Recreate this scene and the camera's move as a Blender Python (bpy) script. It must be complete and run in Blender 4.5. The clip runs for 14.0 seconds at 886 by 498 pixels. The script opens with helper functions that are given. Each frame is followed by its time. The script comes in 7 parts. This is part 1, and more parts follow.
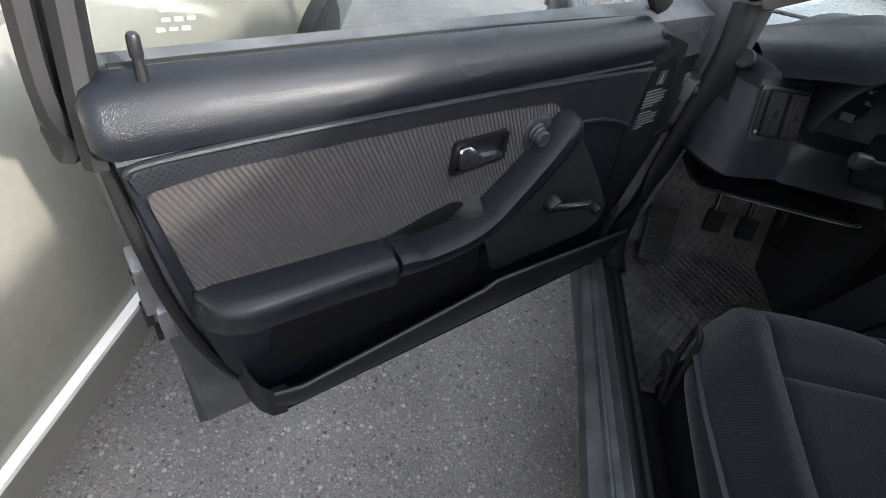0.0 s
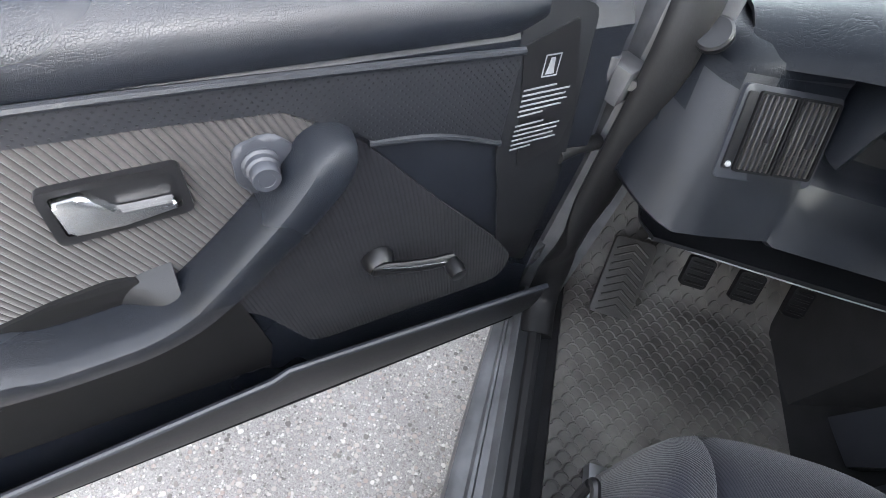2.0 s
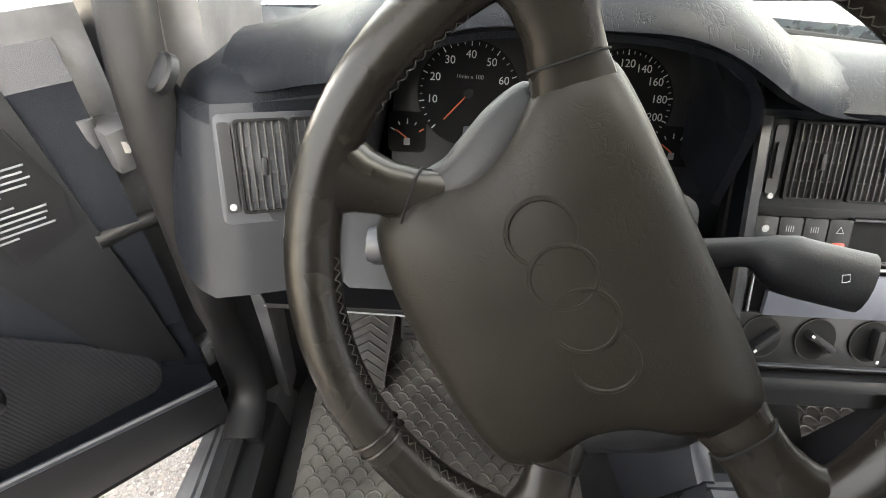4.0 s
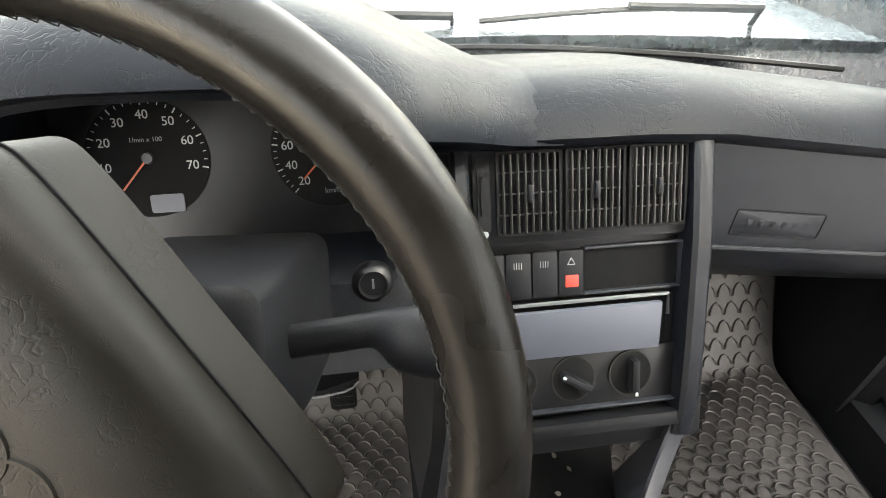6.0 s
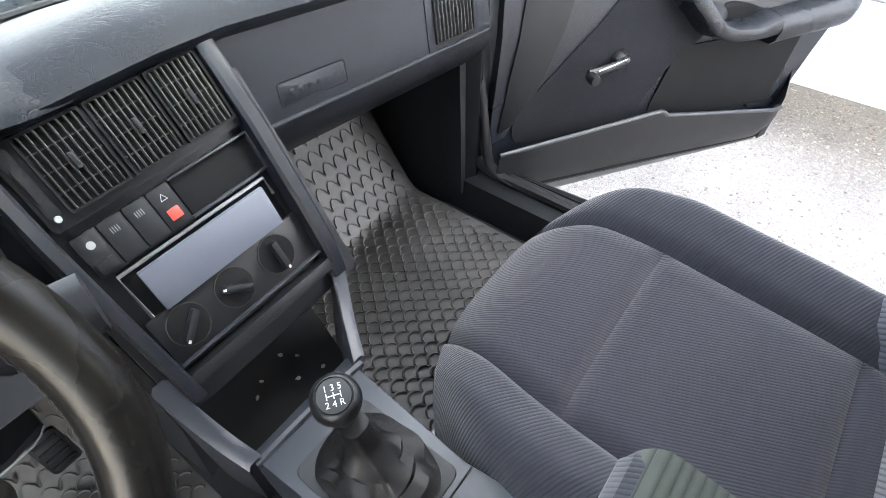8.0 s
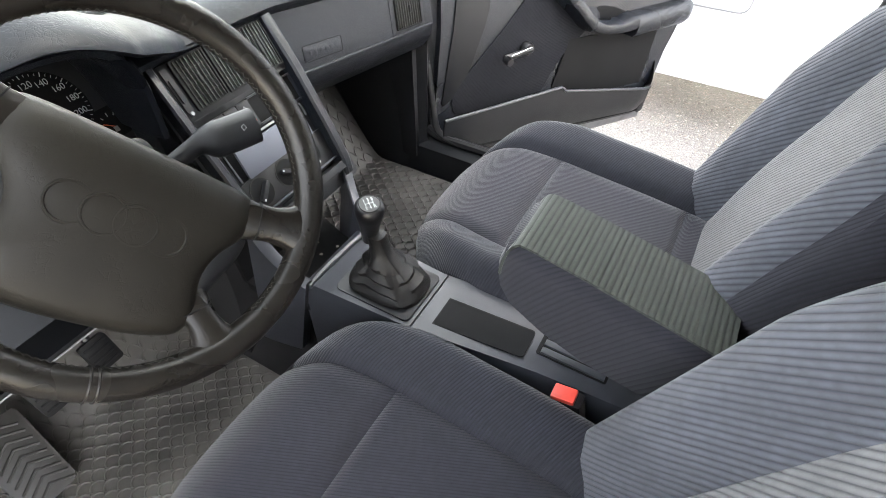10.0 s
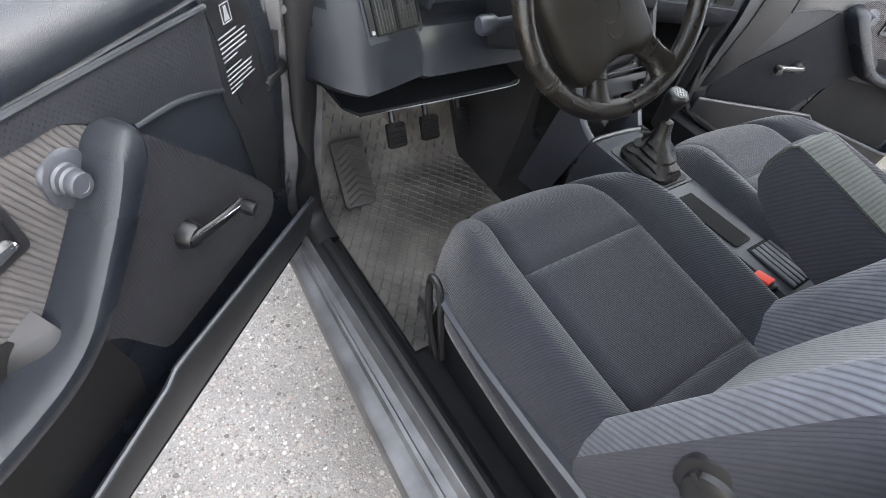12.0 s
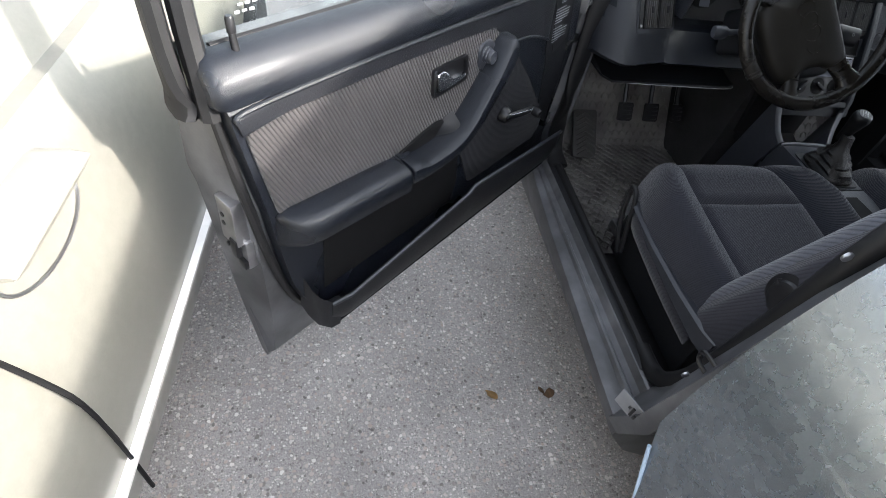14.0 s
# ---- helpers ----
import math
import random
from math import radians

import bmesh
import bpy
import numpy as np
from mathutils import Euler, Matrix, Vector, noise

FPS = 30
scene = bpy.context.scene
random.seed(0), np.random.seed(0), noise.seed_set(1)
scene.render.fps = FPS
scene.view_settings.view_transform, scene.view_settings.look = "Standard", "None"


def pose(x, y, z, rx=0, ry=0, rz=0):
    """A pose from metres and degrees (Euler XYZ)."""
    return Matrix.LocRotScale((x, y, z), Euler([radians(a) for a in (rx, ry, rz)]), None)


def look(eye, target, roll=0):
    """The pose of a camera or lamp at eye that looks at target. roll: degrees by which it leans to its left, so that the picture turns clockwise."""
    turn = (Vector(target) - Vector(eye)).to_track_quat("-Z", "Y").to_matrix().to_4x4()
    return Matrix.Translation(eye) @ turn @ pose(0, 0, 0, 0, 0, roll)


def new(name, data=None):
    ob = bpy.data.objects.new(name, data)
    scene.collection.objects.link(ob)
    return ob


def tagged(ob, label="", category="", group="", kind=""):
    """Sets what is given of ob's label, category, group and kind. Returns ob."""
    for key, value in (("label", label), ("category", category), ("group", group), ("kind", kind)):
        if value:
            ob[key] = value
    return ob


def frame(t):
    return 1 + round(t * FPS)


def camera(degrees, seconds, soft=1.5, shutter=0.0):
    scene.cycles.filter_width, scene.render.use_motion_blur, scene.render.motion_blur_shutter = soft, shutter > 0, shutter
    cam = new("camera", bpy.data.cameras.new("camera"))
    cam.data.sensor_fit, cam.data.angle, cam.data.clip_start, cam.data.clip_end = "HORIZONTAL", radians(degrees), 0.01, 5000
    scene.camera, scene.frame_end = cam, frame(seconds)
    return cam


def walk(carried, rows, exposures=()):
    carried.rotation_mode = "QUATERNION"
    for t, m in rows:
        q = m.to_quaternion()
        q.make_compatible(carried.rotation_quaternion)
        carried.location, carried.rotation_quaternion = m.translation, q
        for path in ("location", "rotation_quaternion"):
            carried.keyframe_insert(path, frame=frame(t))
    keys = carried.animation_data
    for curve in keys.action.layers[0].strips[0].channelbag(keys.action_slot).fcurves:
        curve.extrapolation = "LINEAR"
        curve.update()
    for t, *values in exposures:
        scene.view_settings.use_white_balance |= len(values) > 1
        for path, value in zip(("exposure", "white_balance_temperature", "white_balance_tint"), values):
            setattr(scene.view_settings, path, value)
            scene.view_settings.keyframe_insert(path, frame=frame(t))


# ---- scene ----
# camera
PATH = [
    (0, -1.290, -0.959, 1.279, 41.23, -12.83, 5.79),
    (0.5, -1.219, -0.843, 1.222, 40.64, -12.94, 8.09),
    (1, -1.140, -0.756, 1.190, 39.41, -13.15, 11.27),
    (1.5, -1.014, -0.604, 1.177, 36.23, -10.93, 13.77),
    (2, -0.912, -0.523, 1.167, 35.66, -9.99, 13.39),
    (2.5, -0.766, -0.446, 1.146, 36.40, -8.64, 11.07),
    (2.7, -0.706, -0.424, 1.150, 36.62, -7.28, 9.47),
    (4.8, -0.303, -0.382, 1.125, 50.21, -1.72, -0.89),
    (5, -0.283, -0.359, 1.127, 49.48, -2.85, -2.00),
    (5.5, -0.239, -0.351, 1.136, 49.69, -3.66, -5.98),
    (6, -0.166, -0.334, 1.128, 48.88, -1.27, -8.13),
    (6.5, -0.115, -0.317, 1.087, 49.00, -0.60, -15.65),
    (7, -0.089, -0.352, 1.093, 47.74, -0.05, -26.31),
    (7.5, -0.084, -0.391, 1.120, 43.21, 0.26, -38.72),
    (8, -0.117, -0.455, 1.153, 40.99, 1.17, -52.89),
    (8.2, -0.127, -0.499, 1.161, 40.55, 3.30, -57.03),
    (10.3, -0.578, -0.675, 1.251, 45.00, -0.75, -60.40),
    (10.5, -0.625, -0.701, 1.248, 45.08, -0.76, -57.29),
    (11, -0.753, -0.724, 1.241, 44.43, -3.18, -48.64),
    (11.5, -0.905, -0.727, 1.209, 43.43, -7.41, -40.97),
    (12, -1.063, -0.729, 1.211, 42.09, -10.68, -33.74),
    (12.5, -1.177, -0.819, 1.270, 40.96, -9.75, -23.04),
    (13, -1.285, -0.972, 1.333, 40.49, -8.65, -13.87),
    (13.5, -1.364, -1.077, 1.329, 40.55, -8.86, -11.37),
    (14, -1.451, -1.231, 1.343, 41.53, -9.12, -9.55),
]
cam = camera(80.0, 14.0, soft=0.8)
walk(cam, [(t, pose(x, y, z, a, b, c)) for t, x, y, z, a, b, c in PATH], exposures=[
    (0.0, 2.25, 6200, 10), (1.5, 3.7, 6200, 11), (2.5, 4.52, 6600, 10), (5.0, 4.8, 7700, 10), (6.0, 4.75, 7450, 10), (7.0, 4.65, 7150, 10), (7.5, 4.6, 6750, 10),
    (8.0, 4.95, 6500, 10), (10.5, 4.75, 7000, 10), (11.5, 4.5, 6700, 10), (12.5, 4.35, 6600, 10), (13.5, 3.15, 6350, 10), (14.0, 2.92, 6250, 10)])

# daylight: a hazy sun on the passenger's side, and the sky
SUN_AZ, SUN_EL = 118.0, 30.0      # degrees clockwise from straight ahead, and above the horizon
world = bpy.data.worlds.new("sky")
scene.world = world
world.use_nodes = True
wn = world.node_tree.nodes
sky = wn.new("ShaderNodeTexSky")
sky.sky_type = "NISHITA"
sky.sun_disc = False
sky.sun_elevation = radians(SUN_EL)
sky.sun_rotation = radians(SUN_AZ)
sky.air_density, sky.dust_density = 1.0, 4.0
wn["Background"].inputs["Strength"].default_value = 0.15
haze = wn.new("ShaderNodeHueSaturation")
haze.inputs["Saturation"].default_value = 0.30
world.node_tree.links.new(sky.outputs["Color"], haze.inputs["Color"])
world.node_tree.links.new(haze.outputs["Color"], wn["Background"].inputs["Color"])
sun_data = bpy.data.lights.new("sun", "SUN")
sun_data.energy, sun_data.angle, sun_data.color = 2.0, radians(2.0), (1.0, 0.92, 0.81)
sun = new("sun", sun_data)
sx, sy = math.sin(radians(SUN_AZ)) * math.cos(radians(SUN_EL)), math.cos(radians(SUN_AZ)) * math.cos(radians(SUN_EL))
sun.matrix_world = look((sx * 20, sy * 20, math.sin(radians(SUN_EL)) * 20), (0, 0, 0))

# ---- materials ----
def mat(name, col, rough=0.5, metal=0.0, var=0.18, scale=18.0, bump=0.0, bscale=260.0, cells=False, stain=0.12, spec=0.5, rvar=0.1, coat=0.0):
    """A surface with colour that varies at two scales, uneven gloss and fine relief."""
    m = bpy.data.materials.new(name)
    m.use_nodes = True
    nt = m.node_tree
    b = nt.nodes["Principled BSDF"]
    tc = nt.nodes.new("ShaderNodeTexCoord")
    n1 = nt.nodes.new("ShaderNodeTexNoise")
    n1.inputs["Scale"].default_value, n1.inputs["Detail"].default_value = scale, 6
    n2 = nt.nodes.new("ShaderNodeTexNoise")
    n2.inputs["Scale"].default_value, n2.inputs["Detail"].default_value = scale * 0.17, 3
    for n in (n1, n2):
        nt.links.new(tc.outputs["Object"], n.inputs["Vector"])
    r1 = nt.nodes.new("ShaderNodeMapRange")
    r1.inputs["From Min"].default_value, r1.inputs["From Max"].default_value = 0.3, 0.7
    r1.inputs["To Min"].default_value, r1.inputs["To Max"].default_value = 1 - var, 1 + var
    nt.links.new(n1.outputs["Fac"], r1.inputs["Value"])
    r2 = nt.nodes.new("ShaderNodeMapRange")
    r2.inputs["From Min"].default_value, r2.inputs["From Max"].default_value = 0.35, 0.65
    r2.inputs["To Min"].default_value, r2.inputs["To Max"].default_value = 1 - stain, 1 + stain
    nt.links.new(n2.outputs["Fac"], r2.inputs["Value"])
    mu = nt.nodes.new("ShaderNodeMath")
    mu.operation = "MULTIPLY"
    nt.links.new(r1.outputs[0], mu.inputs[0])
    nt.links.new(r2.outputs[0], mu.inputs[1])
    vm = nt.nodes.new("ShaderNodeVectorMath")
    vm.operation = "SCALE"
    vm.inputs[0].default_value = col
    nt.links.new(mu.outputs[0], vm.inputs["Scale"])
    nt.links.new(vm.outputs[0], b.inputs["Base Color"])
    rr = nt.nodes.new("ShaderNodeMapRange")
    rr.inputs["From Min"].default_value, rr.inputs["From Max"].default_value = 0.3, 0.7
    rr.inputs["To Min"].default_value, rr.inputs["To Max"].default_value = max(rough - rvar, 0.02), min(rough + rvar, 1)
    nt.links.new(n2.outputs["Fac"], rr.inputs["Value"])
    nt.links.new(rr.outputs[0], b.inputs["Roughness"])
    b.inputs["Metallic"].default_value = metal
    b.inputs["Specular IOR Level"].default_value = spec
    b.inputs["Coat Weight"].default_value = coat
    if bump:
        if cells:
            t = nt.nodes.new("ShaderNodeTexVoronoi")
            t.feature = "DISTANCE_TO_EDGE"
            t.inputs["Scale"].default_value = bscale
            nt.links.new(tc.outputs["Object"], t.inputs["Vector"])
            mp = nt.nodes.new("ShaderNodeMapRange")
            mp.inputs["From Max"].default_value = 0.12
            nt.links.new(t.outputs["Distance"], mp.inputs["Value"])
            out = mp.outputs[0]
        else:
            t = nt.nodes.new("ShaderNodeTexNoise")
            t.inputs["Scale"].default_value, t.inputs["Detail"].default_value = bscale, 4
            nt.links.new(tc.outputs["Object"], t.inputs["Vector"])
            out = t.outputs["Fac"]
        bp = nt.nodes.new("ShaderNodeBump")
        bp.inputs["Strength"].default_value, bp.inputs["Distance"].default_value = bump, 0.001
        nt.links.new(out, bp.inputs["Height"])
        nt.links.new(bp.outputs[0], b.inputs["Normal"])
    return m


def creased(name, col, rough=0.44, spec=0.4, deep=0.13):
    """A smooth padded cover with soft random creases and a very fine grain."""
    m = mat(name, col, rough, bump=0.12, bscale=1200, cells=True, var=0.14, spec=spec)
    nt = m.node_tree
    b = nt.nodes["Principled BSDF"]
    tc = nt.nodes["Texture Coordinate"]
    old = b.inputs["Normal"].links[0].from_node
    warp = nt.nodes.new("ShaderNodeTexNoise")
    warp.inputs["Scale"].default_value, warp.inputs["Detail"].default_value = 45, 3
    nt.links.new(tc.outputs["Object"], warp.inputs["Vector"])
    add = nt.nodes.new("ShaderNodeVectorMath")
    add.operation = "MULTIPLY_ADD"
    add.inputs[1].default_value = (0.045, 0.045, 0.045)
    nt.links.new(warp.outputs["Color"], add.inputs[0])
    nt.links.new(tc.outputs["Object"], add.inputs[2])
    cr = nt.nodes.new("ShaderNodeTexVoronoi")
    cr.feature = "DISTANCE_TO_EDGE"
    cr.inputs["Scale"].default_value = 105
    nt.links.new(add.outputs[0], cr.inputs["Vector"])
    mask = nt.nodes.new("ShaderNodeTexNoise")
    mask.inputs["Scale"].default_value, mask.inputs["Detail"].default_value = 26, 2
    nt.links.new(tc.outputs["Object"], mask.inputs["Vector"])
    wide = nt.nodes.new("ShaderNodeMapRange")
    wide.inputs["From Min"].default_value, wide.inputs["From Max"].default_value = 0.42, 0.62
    wide.inputs["To Min"].default_value, wide.inputs["To Max"].default_value = 0.004, 0.12
    nt.links.new(mask.outputs["Fac"], wide.inputs["Value"])
    mr = nt.nodes.new("ShaderNodeMapRange")
    mr.interpolation_type = "SMOOTHSTEP"
    nt.links.new(cr.outputs["Distance"], mr.inputs["Value"])
    nt.links.new(wide.outputs[0], mr.inputs["From Max"])
    bp = nt.nodes.new("ShaderNodeBump")
    bp.inputs["Strength"].default_value, bp.inputs["Distance"].default_value = deep, 0.0010
    nt.links.new(mr.outputs[0], bp.inputs["Height"])
    nt.links.new(old.outputs[0], bp.inputs["Normal"])
    nt.links.new(bp.outputs[0], b.inputs["Normal"])
    return m


def ribbed(name, light, dark, across, pitch, depth=0.0012, sharp=2.5, rough=0.95, bend=0.0, sheen=0.2):
    """Corded cloth: soft ribs square to the direction across, in metres, with shade painted dark into the hollows and a
    fine weave.
    """
    m = mat(name, light, rough, var=0.12, scale=90, stain=0.1, spec=0.2)
    nt = m.node_tree
    b = nt.nodes["Principled BSDF"]
    tc = nt.nodes["Texture Coordinate"]
    wob = nt.nodes.new("ShaderNodeTexNoise")
    wob.inputs["Scale"].default_value = 6
    nt.links.new(tc.outputs["Object"], wob.inputs["Vector"])
    dot = nt.nodes.new("ShaderNodeVectorMath")
    dot.operation = "DOT_PRODUCT"
    a = Vector(across).normalized()
    dot.inputs[1].default_value = a * (math.tau / pitch)
    nt.links.new(tc.outputs["Object"], dot.inputs[0])
    ad = nt.nodes.new("ShaderNodeMath")
    ad.operation = "MULTIPLY_ADD"
    ad.inputs[1].default_value = 2.0 + bend
    nt.links.new(wob.outputs["Fac"], ad.inputs[0])
    nt.links.new(dot.outputs["Value"], ad.inputs[2])
    sn = nt.nodes.new("ShaderNodeMath")
    sn.operation = "SINE"
    nt.links.new(ad.outputs[0], sn.inputs[0])
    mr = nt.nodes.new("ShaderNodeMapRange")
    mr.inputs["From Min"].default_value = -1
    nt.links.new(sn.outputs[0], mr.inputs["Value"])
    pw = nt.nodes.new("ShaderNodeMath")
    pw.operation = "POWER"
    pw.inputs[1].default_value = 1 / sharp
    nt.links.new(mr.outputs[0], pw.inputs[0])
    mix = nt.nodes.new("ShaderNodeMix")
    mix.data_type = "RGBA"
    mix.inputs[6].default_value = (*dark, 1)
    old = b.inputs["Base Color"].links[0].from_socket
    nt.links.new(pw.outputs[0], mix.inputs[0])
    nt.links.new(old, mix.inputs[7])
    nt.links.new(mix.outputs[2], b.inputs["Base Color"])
    weave = nt.nodes.new("ShaderNodeTexNoise")
    weave.inputs["Scale"].default_value, weave.inputs["Detail"].default_value = 900, 3
    nt.links.new(tc.outputs["Object"], weave.inputs["Vector"])
    su = nt.nodes.new("ShaderNodeMath")
    su.operation = "MULTIPLY_ADD"
    su.inputs[1].default_value = 0.25
    nt.links.new(weave.outputs["Fac"], su.inputs[0])
    nt.links.new(pw.outputs[0], su.inputs[2])
    bp = nt.nodes.new("ShaderNodeBump")
    bp.inputs["Strength"].default_value, bp.inputs["Distance"].default_value = 0.9, depth
    nt.links.new(su.outputs[0], bp.inputs["Height"])
    nt.links.new(bp.outputs[0], b.inputs["Normal"])
    b.inputs["Sheen Weight"].default_value = sheen
    b.inputs["Sheen Roughness"].default_value = 0.5
    return m


def dotted(name, col, pitch=0.006, u=(1, 0, 0), v=(0, 0, 1), **kw):
    """Vinyl pricked with rows of small holes."""
    m = mat(name, col, **kw)
    nt = m.node_tree
    b = nt.nodes["Principled BSDF"]
    tc = nt.nodes["Texture Coordinate"]
    waves = []
    for w in (u, v):
        d = nt.nodes.new("ShaderNodeVectorMath")
        d.operation = "DOT_PRODUCT"
        d.inputs[1].default_value = Vector(w).normalized() * (math.pi / pitch)
        nt.links.new(tc.outputs["Object"], d.inputs[0])
        s = nt.nodes.new("ShaderNodeMath")
        s.operation = "SINE"
        nt.links.new(d.outputs["Value"], s.inputs[0])
        waves.append(s)
    p = nt.nodes.new("ShaderNodeMath")
    p.operation = "MULTIPLY"
    nt.links.new(waves[0].outputs[0], p.inputs[0])
    nt.links.new(waves[1].outputs[0], p.inputs[1])
    mr = nt.nodes.new("ShaderNodeMapRange")
    mr.inputs["From Min"].default_value, mr.inputs["From Max"].default_value = 0.60, 0.82
    mr.inputs["To Min"].default_value, mr.inputs["To Max"].default_value = 1, 0
    nt.links.new(p.outputs[0], mr.inputs["Value"])
    hole = nt.nodes.new("ShaderNodeMix")
    hole.data_type = "RGBA"
    hole.inputs[6].default_value = (0.006, 0.006, 0.007, 1)
    old = b.inputs["Base Color"].links[0].from_socket
    nt.links.new(mr.outputs[0], hole.inputs[0])
    nt.links.new(old, hole.inputs[7])
    nt.links.new(hole.outputs[2], b.inputs["Base Color"])
    bp = nt.nodes.new("ShaderNodeBump")
    bp.inputs["Strength"].default_value, bp.inputs["Distance"].default_value = 1.0, 0.0012
    nt.links.new(mr.outputs[0], bp.inputs["Height"])
    nt.links.new(bp.outputs[0], b.inputs["Normal"])
    return m


def asphalt():
    """Worn asphalt: pale and brown chips of stone of two sizes in grey bitumen, with larger patches of dust."""
    m = bpy.data.materials.new("asphalt")
    m.use_nodes = True
    nt = m.node_tree
    b = nt.nodes["Principled BSDF"]
    tc = nt.nodes.new("ShaderNodeTexCoord")

    def node(kind, **values):
        n = nt.nodes.new(kind)
        for k, v in values.items():
            n.inputs[k].default_value = v
        return n

    def chips(scale, keep, colours):
        """Stones of one size: their colours, and how much of each one shows."""
        vo = node("ShaderNodeTexVoronoi", Scale=scale)
        nt.links.new(tc.outputs["Object"], vo.inputs["Vector"])
        sep = nt.nodes.new("ShaderNodeSeparateColor")
        nt.links.new(vo.outputs["Color"], sep.inputs[0])
        ramp = nt.nodes.new("ShaderNodeValToRGB")
        e = ramp.color_ramp.elements
        e[0].color, e[1].color = (*colours[0], 1), (*colours[-1], 1)
        for k, c in enumerate(colours[1:-1]):
            x = e.new((k + 1) / (len(colours) - 1))
            x.color = (*c, 1)
        nt.links.new(sep.outputs[0], ramp.inputs[0])
        size = node("ShaderNodeMapRange", **{"From Min": keep, "From Max": 1.0, "To Min": 0.0, "To Max": 0.62})
        nt.links.new(sep.outputs[1], size.inputs["Value"])
        cut = nt.nodes.new("ShaderNodeMath")
        cut.operation = "SUBTRACT"
        nt.links.new(size.outputs[0], cut.inputs[0])
        nt.links.new(vo.outputs["Distance"], cut.inputs[1])
        soft = node("ShaderNodeMapRange", **{"From Min": -0.06, "From Max": 0.10})
        nt.links.new(cut.outputs[0], soft.inputs["Value"])
        return ramp.outputs[0], soft.outputs[0]

    fine = node("ShaderNodeTexNoise", Scale=420.0, Detail=5.0)
    big = node("ShaderNodeTexNoise", Scale=3.5, Detail=5.0)
    for n in (fine, big):
        nt.links.new(tc.outputs["Object"], n.inputs["Vector"])
    base = node("ShaderNodeMapRange", **{"From Min": 0.3, "From Max": 0.7, "To Min": 0.15, "To Max": 0.33})
    nt.links.new(fine.outputs["Fac"], base.inputs["Value"])
    grey = nt.nodes.new("ShaderNodeCombineColor")
    for k, tone in enumerate((1.04, 0.985, 0.945)):
        warm = node("ShaderNodeMath")
        warm.operation = "MULTIPLY"
        warm.inputs[1].default_value = tone
        nt.links.new(base.outputs[0], warm.inputs[0])
        nt.links.new(warm.outputs[0], grey.inputs[k])
    colour, height = grey.outputs[0], None
    for scale, keep, cols in ((170, 0.0, ((0.13, 0.12, 0.114), (0.31, 0.287, 0.270), (0.48, 0.45, 0.425))), (90, 0.20, ((0.11, 0.101, 0.095), (0.37, 0.335, 0.312), (0.29, 0.237, 0.212), (0.54, 0.51, 0.485)))):
        c, k = chips(scale, keep, cols)
        mx = nt.nodes.new("ShaderNodeMix")
        mx.data_type = "RGBA"
        nt.links.new(k, mx.inputs[0])
        nt.links.new(colour, mx.inputs[6])
        nt.links.new(c, mx.inputs[7])
        colour = mx.outputs[2]
        if height is None:
            height = k
        else:
            ad = nt.nodes.new("ShaderNodeMath")
            ad.operation = "MAXIMUM"
            nt.links.new(height, ad.inputs[0])
            nt.links.new(k, ad.inputs[1])
            height = ad.outputs[0]
    pr = node("ShaderNodeMapRange", **{"From Min": 0.3, "From Max": 0.7, "To Min": 0.88, "To Max": 1.22})
    nt.links.new(big.outputs["Fac"], pr.inputs["Value"])
    sc = nt.nodes.new("ShaderNodeVectorMath")
    sc.operation = "SCALE"
    nt.links.new(colour, sc.inputs[0])
    nt.links.new(pr.outputs[0], sc.inputs["Scale"])
    nt.links.new(sc.outputs[0], b.inputs["Base Color"])
    b.inputs["Roughness"].default_value = 0.85
    h = nt.nodes.new("ShaderNodeMath")
    h.operation = "MULTIPLY_ADD"
    h.inputs[1].default_value = 0.4
    nt.links.new(fine.outputs["Fac"], h.inputs[0])
    nt.links.new(height, h.inputs[2])
    bp = nt.nodes.new("ShaderNodeBump")
    bp.inputs["Strength"].default_value, bp.inputs["Distance"].default_value = 0.85, 0.004
    nt.links.new(h.outputs[0], bp.inputs["Height"])
    nt.links.new(bp.outputs[0], b.inputs["Normal"])
    return m


def glass_mat(name, tint):
    """Thin window glass: mostly clear, with a weak reflection."""
    m = bpy.data.materials.new(name)
    m.use_nodes = True
    nt = m.node_tree
    nt.nodes.remove(nt.nodes["Principled BSDF"])
    tr = nt.nodes.new("ShaderNodeBsdfTransparent")
    tr.inputs[0].default_value = (*tint, 1)
    gl = nt.nodes.new("ShaderNodeBsdfGlossy")
    gl.inputs["Roughness"].default_value = 0.03
    fr = nt.nodes.new("ShaderNodeLayerWeight")
    pw = nt.nodes.new("ShaderNodeMath")
    pw.operation = "POWER"
    pw.inputs[1].default_value = 5.0
    nt.links.new(fr.outputs["Facing"], pw.inputs[0])
    ma = nt.nodes.new("ShaderNodeMath")
    ma.operation = "MULTIPLY_ADD"
    ma.inputs[1].default_value, ma.inputs[2].default_value = 0.5, 0.03
    nt.links.new(pw.outputs[0], ma.inputs[0])
    mx = nt.nodes.new("ShaderNodeMixShader")
    nt.links.new(ma.outputs[0], mx.inputs[0])
    nt.links.new(tr.outputs[0], mx.inputs[1])
    nt.links.new(gl.outputs[0], mx.inputs[2])
    nt.links.new(mx.outputs[0], nt.nodes["Material Output"].inputs[0])
    return m


